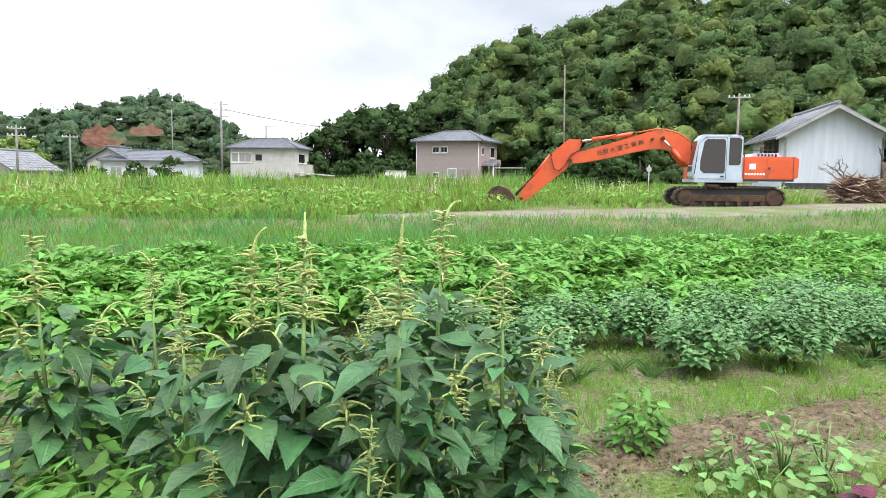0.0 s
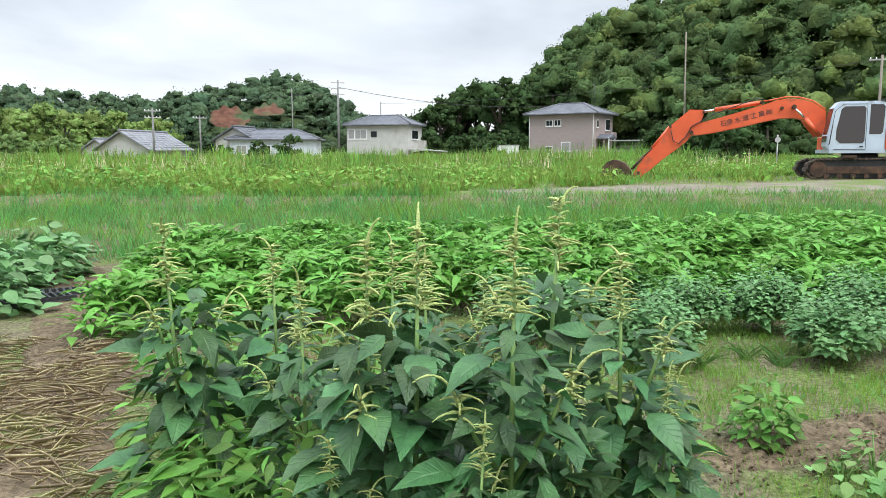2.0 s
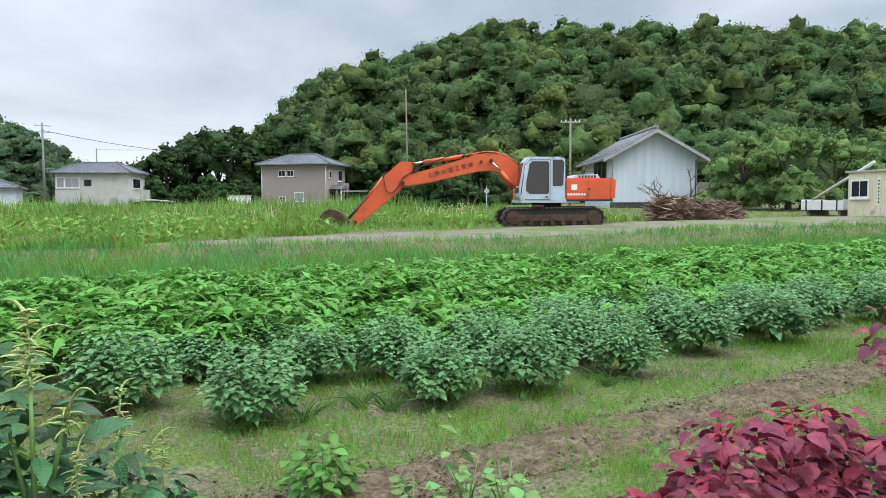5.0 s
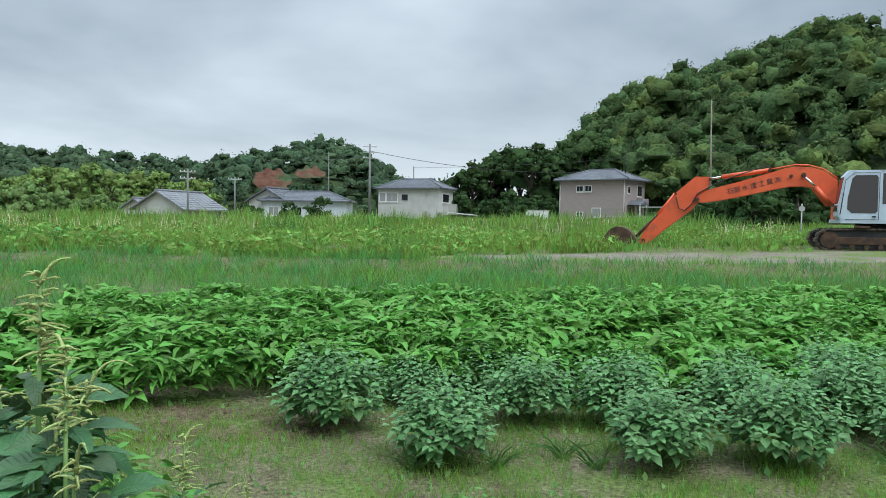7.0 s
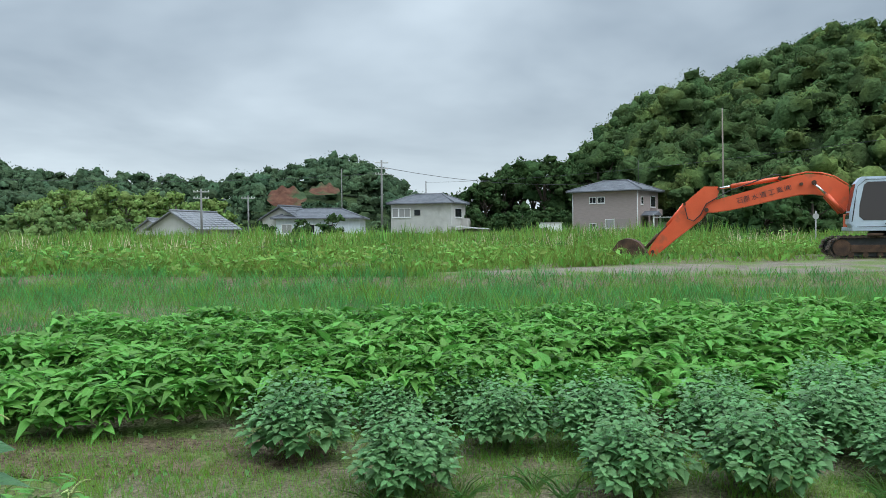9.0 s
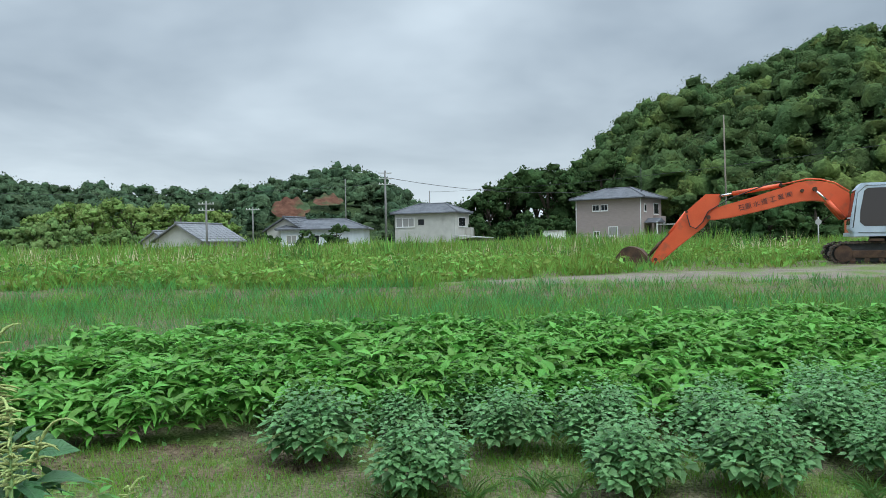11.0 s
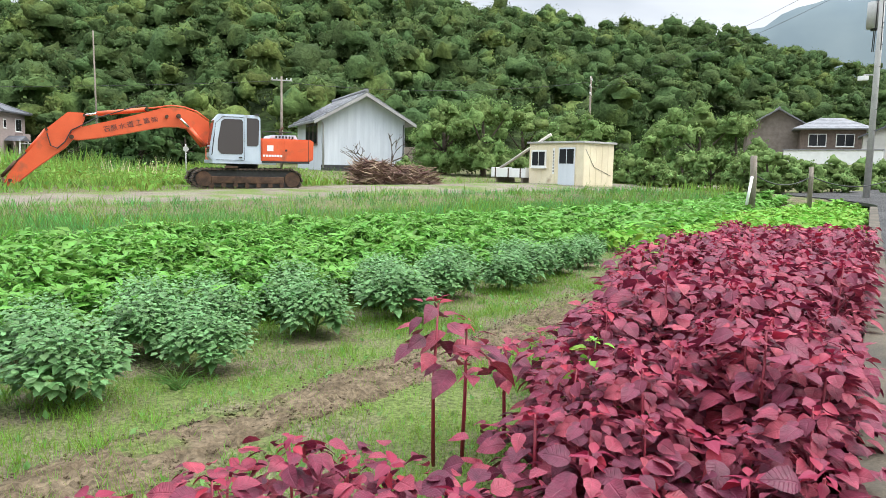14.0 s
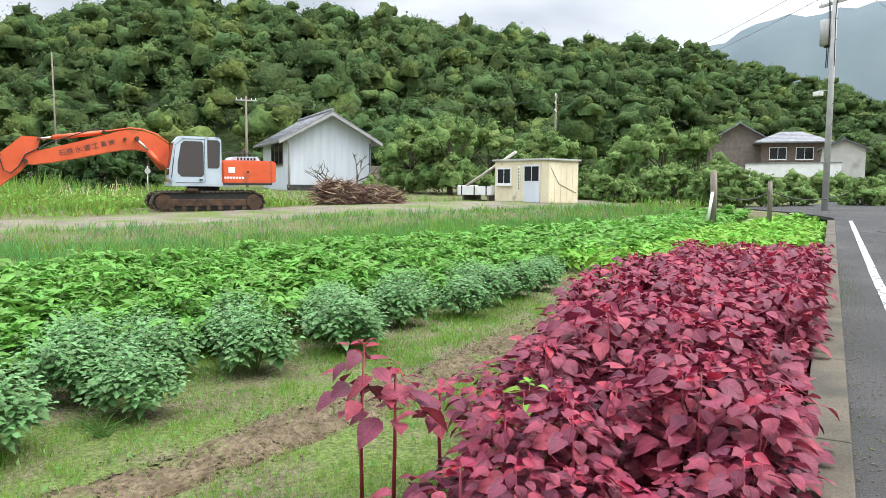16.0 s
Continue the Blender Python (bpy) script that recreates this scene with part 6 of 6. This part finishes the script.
# ---- red amaranth bed ----
def spiral_leaves(n, h, r0, size, mat_w=1.0, lo=0.15, hi=1.0, droop=0.45, lift=0.35, shape=OVATE, turn=2.4, taper=0.75):
    u = np.sort(RNG.uniform(lo, hi, n))
    a = np.arange(n) * turn + RNG.normal(0, 0.35, n)
    reach = r0 * RNG.uniform(0.25, 1.0, n) * (1.15 - taper * u)
    P = np.stack([np.cos(a) * reach, np.sin(a) * reach, u * h + reach * 0.25], -1)
    D = np.stack([np.cos(a), np.sin(a), lift * RNG.uniform(-0.7, 1.0, n) - 0.05], -1)
    N = np.stack([-0.3 * np.cos(a), -0.3 * np.sin(a), np.ones(n)], -1) + 0.3 * RNG.normal(size=(n, 3))
    L = size * RNG.uniform(0.6, 1.2, n) * (1.1 - 0.35 * u)
    return leaf_array(P, D, N, L, shape, mat_w, droop, 0.18)


def red_plant(h, n, label, spread=0.2):
    t = thing("red_amaranth", None, label, "amaranth", "red amaranth bed")
    part("stem", tube([(0, 0, -0.03), (0.01, 0.012, h * 0.5), (0.0, -0.01, h)], [0.011, 0.009, 0.005], 6), M_REDSTEM, t)
    for k in range(4):
        a = k * 1.7
        part("side_stem", tube([(0.005, 0.005, h * (0.25 + 0.12 * k)), (math.cos(a) * spread * 0.5, math.sin(a) * spread * 0.5, h * (0.4 + 0.12 * k))], [0.006, 0.003], 5), M_REDSTEM, t)
    V, F = spiral_leaves(n, h * 0.97, spread, 0.13, 0.92, 0.15, 0.98, 0.42, 0.55, BROAD, taper=0.35)
    part("leaves", mesh_of("leaves", V, F, M_REDLEAF, smooth=True), M_REDLEAF, t)
    V, F = spiral_leaves(9, h * 1.04, 0.07, 0.1, 0.75, 0.9, 1.0, 0.3, 0.9)
    part("young_leaves", mesh_of("young_leaves", V, F, M_REDTOP, smooth=True), M_REDTOP, t, "bright crimson young leaves")
    return t


red_kinds = [red_plant(0.82, 125, "dark crimson amaranth plant with broad drooping leaves", 0.25) for _ in range(5)]
low_kinds = [red_plant(0.46, 62, "low spreading crimson amaranth with broad leaves", 0.3) for _ in range(3)]
spots = []
tries = 0
while len(spots) < 210 and tries < 20000:
    tries += 1
    x = RNG.uniform(-1.4, 12.4)
    v = RNG.uniform(0.08, 2.1)
    y = K0 + KS * x + v * 1.0143
    if x < 0.5 and not (-1.28 + 0.1 * x < y < -0.75):
        continue
    if 0.5 <= x < 2.3 and not (max(-1.35 - 0.62 * (x - 0.5), K0 + KS * x + 0.2) < y < -0.3 - 0.02 * x):
        continue
    if 2.0 < x < 3.9 and y > -0.95 + 0.27 * (x - 2.0):
        continue
    if 0.35 < x < 0.95 and y > -0.95:
        continue
    vmax = float(np.interp(x, [2.2, 3.9, 6.8, 12], [1.2, 1.5, 2.1, 2.0]))
    if x > 2.2 and v > vmax and RNG.random() < 0.55:
        continue
    if all((x - q[0]) ** 2 + (y - q[1]) ** 2 > 0.16 ** 2 * (1 + 0.05 * max(0, x)) for q in spots):
        spots.append((x, y))
low_spots, tall_spots = [], []
for k, (x, y) in enumerate(spots):
    f = float(np.interp(x, [-1.4, -0.9, 0.0, 0.5, 0.9, 2.0, 2.6, 3.4, 8, 12.4], [0.4, 0.5, 0.66, 0.66, 0.52, 0.58, 0.82, 0.95, 1.0, 0.9])) * RNG.uniform(0.9, 1.1)
    if x > 2.2 and beyond_kerb(x, y) > np.interp(x, [2.2, 3.9, 6.8, 12], [1.2, 1.5, 2.1, 2.0]):
        f *= 0.6
    if 0.5 < x < 2.3 and y > -0.9:
        f *= 0.85
    m = on_field(x, y, k * 2.1, f)
    if f < 0.74:
        low_spots.append(on_field(x, y, k * 2.1, f / 0.62))
    else:
        tall_spots.append(m)
# plants at the bed's near end
for x, y, f in ((0.5, -0.84, 0.82), (0.82, -0.9, 0.8), (0.25, -0.98, 0.72), (-0.1, -1.07, 0.66), (-0.42, -1.12, 0.58), (-0.78, -1.15, 0.52), (1.25, -0.72, 0.74)):
    tall_spots.append(on_field(x, y, x * 3, f))
for kinds_of, places in ((red_kinds, tall_spots), (low_kinds, low_spots)):
    for k, m in enumerate(places):
        if k < len(kinds_of):
            kinds_of[k].matrix_world = m
        else:
            copy_thing(kinds_of[k % len(kinds_of)], m)
# leggy plants that stand clear of the bed
for x, y, h in ((2.45, -0.36, 0.84), (2.58, -0.44, 0.72), (2.95, -0.45, 0.55)):
    t = thing("red_amaranth", on_field(x, y, x * 9), "leggy crimson amaranth with bare stem and leaves on top", "amaranth", "red amaranth bed")
    part("stem", tube([(0, 0, -0.03), (0.015, 0.0, h * 0.5), (0.0, 0.01, h)], [0.012, 0.009, 0.005], 6), M_REDSTEM, t)
    V, F = spiral_leaves(17, h, 0.16, 0.17, 0.85, 0.62, 1.0, 0.4, 0.5, taper=0.3)
    part("leaves", mesh_of("leaves", V, F, M_REDLEAF, smooth=True), M_REDLEAF, t)
    V, F = spiral_leaves(8, h * 1.03, 0.05, 0.09, 0.7, 0.93, 1.0, 0.3, 0.9)
    part("young_leaves", mesh_of("young_leaves", V, F, M_REDTOP, smooth=True), M_REDTOP, t, "bright crimson young leaves")


def herb(x, y, h, r, n, size, mat, label, name="weed", shape=OVATE, width=0.8, group="", n_stems=5):
    t = thing(name, on_field(x, y, x * 5), label, name.replace("_", " "), group)
    stems(n_stems, r, h, 0.006, M_STEM, t)
    V, F = dome_leaves(n, r, h, size, shape=shape, width=width)
    part("foliage", mesh_of("foliage", V, F, mat, smooth=True), mat, t)
    return t


def seedling(x, y, h, n, size, mat, label):
    t = thing("weed", on_field(x, y, x * 7), label, "weed", "lime green volunteers")
    part("stem", tube([(0, 0, -0.03), (0.01, 0.0, h * 0.5), (-0.01, 0.015, h)], [0.006, 0.005, 0.002], 6), M_STEM, t)
    V, F = joined([spiral_leaves(n, h, 0.09, size, 0.72, 0.45, 1.0, 0.6, 0.4, taper=0.3), spiral_leaves(6, h * 1.03, 0.03, size * 0.6, 0.6, 0.94, 1.0, 0.2, 0.8)])
    part("leaves", mesh_of("leaves", V, F, mat, smooth=True), mat, t)


seedling(2.98, -0.95, 0.66, 16, 0.12, M_LIMELEAF, "lime green volunteer plant among red amaranth")
seedling(1.62, -2.05, 0.5, 9, 0.09, M_LIMELEAF, "lime green seedling beside the kerb")
herb(6.4, 0.25, 0.95, 0.2, 22, 0.13, M_LIMELEAF, "lime green weed standing above red amaranth", shape=LANCE, width=1.2)
herb(7.6, 0.75, 0.9, 0.22, 24, 0.13, M_LIMELEAF, "lime green weed standing above red amaranth", shape=LANCE, width=1.2)
for x, y in ((10.5, 0.7), (11.2, 0.3), (9.3, 0.4)):
    herb(x, y, 0.85, 0.12, 12, 0.11, material("yellowing_leaf", (0.5, 0.42, 0.08), (0.6, 0.52, 0.14), 0.6, island=0.2), "yellowing leaf tuft among red amaranth", shape=LANCE)
herb(-0.5, 0.68, 0.32, 0.18, 230, 0.062, M_HERB, "small bushy green weed on bare soil")
for x, y, h in ((-0.42, 0.2, 0.18), (-0.22, 0.25, 0.22), (0.0, 0.16, 0.34), (0.12, 0.02, 0.3), (-0.05, -0.25, 0.28), (-0.3, -0.05, 0.2)):
    herb(x, y, h, 0.16, 34, 0.075, M_PALELEAF, "pale green broad-leaved seedling clump", width=0.85)

# ---- tall green amaranths with flower tassels ----
def tassel(bm, p, d, length, r, bend=0.5):
    """A knobbly drooping flower finger."""
    p, d = np.array(p, float), unit(np.array(d, float))
    pts, rad = [], []
    n = max(4, int(length / 0.022))
    for k in range(n + 1):
        u = k / n
        pts.append(tuple(p))
        rad.append(float(r * (0.75 + 0.35 * (k % 2)) * (1.05 - 0.75 * u)))
        d = unit(d + np.array([0, 0, -bend * 1.2 / n * (1 + u)]))
        p = p + d * length / n
    tube(pts, rad, 5, bm, cap=True)


def amaranth(h, label):
    t = thing("green_amaranth", None, label, "amaranth", "green amaranths")
    lean_x, lean_y = RNG.normal(0, 0.05, 2)
    part("stem", tube([(0, 0, -0.03), (lean_x * 0.5, lean_y * 0.5, h * 0.5), (lean_x, lean_y, h)], [0.012, 0.009, 0.004], 7), M_STEM, t)
    bm = bmesh.new()
    tassel(bm, (lean_x, lean_y, h - 0.02), (RNG.normal(0, 0.15), RNG.normal(0, 0.15), 1), 0.11, 0.0085, 1.0)
    for k in range(52):
        u = RNG.uniform(0.0, 1.0)
        a = k * 2.4
        tassel(bm, (lean_x * 0.9, lean_y * 0.9, h - 0.24 + 0.25 * u), (math.cos(a), math.sin(a), RNG.uniform(0.15, 0.8)), RNG.uniform(0.035, 0.1) * (1.15 - 0.6 * u), 0.006, 0.4)
    part("flower_tassel", bm, M_TASSEL, t, "knobbly yellow-green flower tassel")
    for j in range(2):
        a = j * 2.7 + RNG.uniform(0, 1)
        q = np.array([math.cos(a) * 0.17, math.sin(a) * 0.17, h * RNG.uniform(0.62, 0.82)])
        part("branch", tube([(0, 0, h * 0.4), tuple(q * [0.7, 0.7, 0.85]), tuple(q)], [0.009, 0.007, 0.004], 5), M_STEM, t)
        bm = bmesh.new()
        tassel(bm, tuple(q - [0, 0, 0.02]), (math.cos(a) * 0.3, math.sin(a) * 0.3, 1), 0.2, 0.007, 1.3)
        for k in range(10):
            b = k * 2.4
            tassel(bm, tuple(q + [0, 0, 0.12 * k / 15 - 0.06]), (math.cos(b), math.sin(b), 0.4), RNG.uniform(0.04, 0.1), 0.006, 0.5)
        part("flower_tassel", bm, M_TASSEL, t, "knobbly yellow-green flower tassel")
    V, F = joined([spiral_leaves(76, h * 0.74, 0.27, 0.19, 0.7, 0.08, 1.0, 0.4, 0.75), spiral_leaves(50, h * 0.8, 0.22, 0.12, 0.62, 0.45, 1.0, 0.45, 0.5)])
    part("leaves", mesh_of("leaves", V, F, M_DARKLEAF, smooth=True), M_DARKLEAF, t)
    return t


kinds = [amaranth(1.22, "tall green amaranth with large leaves and pale tassels") for _ in range(4)]
G = [(-2.46, -0.45, 1.03), (-2.19, -0.6, 1.02), (-1.91, 0.0, 1.07), (-1.71, -0.3, 0.93), (-2.59, -0.4, 0.97), (-1.3, 0.12, 0.5), (-3.25, 0.35, 0.93), (-1.48, -0.06, 0.74), (-2.78, 0.0, 0.82), (-2.3, 0.3, 0.86),
     (-2.9, 0.5, 0.84), (-2.05, 0.35, 0.84), (-2.4, 0.7, 0.86), (-1.98, -0.5, 0.66), (-2.35, -0.78, 0.58), (-2.7, -0.6, 0.6), (-1.62, -0.42, 0.6)]
for k, (x, y, f) in enumerate(G):
    m = on_field(x, y, k * 2.7, f)
    if k < 4:
        kinds[k].matrix_world = m
    else:
        copy_thing(kinds[k % 4], m)
for x, y, h, r in ((-3.1, -0.05, 0.5, 0.26), (-2.9, -0.25, 0.5, 0.26), (-2.75, -0.5, 0.46, 0.22), (-3.22, 0.35, 0.5, 0.26), (-2.52, -0.66, 0.4, 0.18), (-3.1, 0.1, 0.5, 0.26), (-1.5, 0.0, 0.5, 0.25), (-1.78, 0.2, 0.5, 0.25), (-2.0, 1.0, 0.42, 0.33), (-2.4, 1.55, 0.42, 0.38), (-3.3, 1.4, 0.6, 0.4), (-2.8, 1.5, 0.55, 0.4), (-3.5, 2.3, 0.55, 0.4)):
    herb(x, y, h, r, 230, 0.115, M_HERB, "bushy bright green herb with narrow leaves", "herb", LONG, 0.7, "green herbs")

# ---- the plot across the path: leafy plants, trays, straw ----
for x, y, r in ((-6.0, 4.9, 0.6), (-6.6, 5.6, 0.7), (-6.2, 6.2, 0.6), (-7.2, 4.8, 0.7), (-7.3, 6.2, 0.7), (-5.95, 7.0, 0.5), (-8.1, 5.5, 0.7)):
    herb(x, y, 0.6, r, 330, 0.16, M_BLUELEAF, "spreading leafy vegetable plant beside the path", "vegetable_plant", OVATE, 0.85, "vegetable plot")


def tray(x, y, turn):
    t = thing("plant_tray", Matrix.Translation((x, y, float(ground_z(x, y)) + 0.035)) @ Matrix.Rotation(turn, 4, "Z"), "black plastic seedling tray lying on the path", "tray", "seedling trays")
    part("rim", box(-0.3, 0.3, -0.15, 0.15, 0.0, 0.012, 0.004), M_TRAY, t)
    for k in range(9):
        part("rib", box(-0.28 + 0.065 * k, -0.255 + 0.065 * k, -0.14, 0.14, 0.012, 0.055, 0.004), M_TRAY, t)
    for y2 in (-0.14, 0.13):
        part("rail", box(-0.3, 0.3, y2, y2 + 0.012, 0.012, 0.05), M_TRAY, t)


tray(-5.45, 5.3, 0.5)
tray(-5.3, 5.75, 0.35)
tray(-5.75, 5.0, 0.6)
n = 4600
x, y = RNG.uniform(-5.6, -3.4, n), RNG.uniform(-0.8, 3.4, n)
k = (x < np.interp(y, PX, PY) + 0.1 + 0.3 * RNG.random(len(x))) & ((fbm(x, y, 0.4, 3.0) > -0.25) | (x < np.interp(y, PX, PY) - 0.5))
x, y = x[k], y[k]
a = RNG.normal(0.15, 1.1, len(x))
V, F = leaf_array(np.stack([x, y, ground_z(x, y) + RNG.uniform(0.03, 0.11, len(x))], -1), np.stack([np.cos(a), np.sin(a), RNG.normal(0, 0.12, len(x))], -1), np.tile([0, 0, 1.0], (len(x), 1)), RNG.uniform(0.1, 0.32, len(x)), BLADE, 0.009, 0.1)
tagged(new("straw", mesh_of("straw", V, F, M_STRAW)), "loose dry straw strewn on the path", "straw", kind="stuff")
scatter_blades("path_weeds", -6.5, -4.3, 0.5, 4.2, 3800, 0.3, 0.035, M_GRASS, "coarse green grass clumps beside the path", lambda x, y: (x < np.interp(y, PX, PY) - 0.45) & (fbm(x, y, 0.45, 6.0) > -0.05), 0.9, 0.5)
# clipped tree at the plot's edge
tree((-9.0, 9.6, -0.1), 2.7, 1.05, M_DARKTREE, 2600, 0.14, "small dark evergreen tree by the plot", "", "evergreen", 0.25)
# tufts of onion before the shrubs
for x, y in ((-0.1, 2.05), (0.35, 2.2), (0.5, 2.0), (-0.6, 2.0), (2.3, 1.75)):
    nb = 26
    a = RNG.uniform(0, math.tau, nb)
    V, F = leaf_array(np.tile([0, 0, -0.01], (nb, 1)) + RNG.normal(0, 0.02, (nb, 3)) * [1, 1, 0], np.stack([np.cos(a) * 0.55, np.sin(a) * 0.55, np.ones(nb)], -1), np.stack([-np.cos(a), -np.sin(a), 0.5 * np.ones(nb)], -1), RNG.uniform(0.14, 0.28, nb), BLADE, 0.018, 0.6)
    ob = new("grass_tuft", mesh_of("grass_tuft", V, F, M_PALELEAF))
    ob.matrix_world = on_field(x, y)
    tagged(ob, "tuft of long thin grass before shrubs", "grass tuft", "grass tufts")

# ---- brushwood pile and dead branch by the gravel ----
bp = az(46.7, 36)
pile = thing("brushwood_pile", Matrix.Translation((bp.x, bp.y, 0.3)) @ Matrix.Rotation(radians(-46.7), 4, "Z"), "heap of cut brown brushwood beside the gravel", "brushwood")
n = 5200
px, py = RNG.uniform(-1.85, 1.85, n), RNG.normal(0, 0.55, n).clip(-1.1, 1.1)
env = 1.05 * np.sqrt(np.clip(1 - (py / 1.15) ** 2, 0, 1)) * np.interp(px, [-2.1, -1.7, -0.9, 0, 1.2, 2.1], [0.35, 1.05, 1.15, 0.85, 0.8, 0.35])
pz = env * RNG.uniform(0.2, 1.0, n)
a = RNG.uniform(0, math.tau, n)
V, F = leaf_array(np.stack([px, py, pz], -1), np.stack([np.cos(a), np.sin(a), RNG.normal(0, 0.35, n)], -1), RNG.normal(size=(n, 3)), RNG.uniform(0.3, 0.9, n), BLADE, 0.02, 0.1)
part("brushwood", mesh_of("brushwood", V, F, M_BRUSHWOOD), M_BRUSHWOOD, pile)
part("core", box(-1.7, 1.7, -0.7, 0.7, -0.1, 0.55, 0.25), M_BRUSHWOOD, pile)
for k in range(24):
    a = RNG.uniform(-0.5, 0.5)
    x0, y0, z0 = RNG.uniform(-1.6, 1.3), RNG.uniform(-0.8, 0.8), RNG.uniform(0.3, 0.95)
    part("branch", tube([(x0, y0, z0), (x0 + 0.5, y0 + a * 0.5, z0 + 0.1), (x0 + 1.0, y0 + a, z0 + RNG.uniform(-0.2, 0.2))], [0.03, 0.025, 0.012], 5), M_BRUSHWOOD, pile)
db = az(45.6, 38.5)
dead = thing("dead_branch", Matrix.Translation((db.x, db.y, 0.4)) @ Matrix.Rotation(radians(-45), 4, "Z"), "bare dead branches sticking up behind the heap", "dead branch")


def fork(p, d, length, r, depth):
    q = p + d * length
    part("limb", tube([tuple(p), tuple(p + d * length * 0.5 + Vector(RNG.normal(0, 0.04, 3))), tuple(q)], [r, r * 0.85, r * 0.65], 5), M_BARK, dead)
    if depth:
        for _ in range(3 if depth > 1 else 2):
            nd = (d + Vector(RNG.normal(0, 0.55, 3)) + Vector((0, 0, 0.15))).normalized()
            fork(q, nd, length * RNG.uniform(0.55, 0.8), r * 0.62, depth - 1)


fork(Vector((-0.3, 0, 0.0)), Vector((-0.6, 0, 1)).normalized(), 1.0, 0.06, 3)
fork(Vector((0.4, 0, 0.0)), Vector((0.25, 0, 1)).normalized(), 1.1, 0.06, 3)
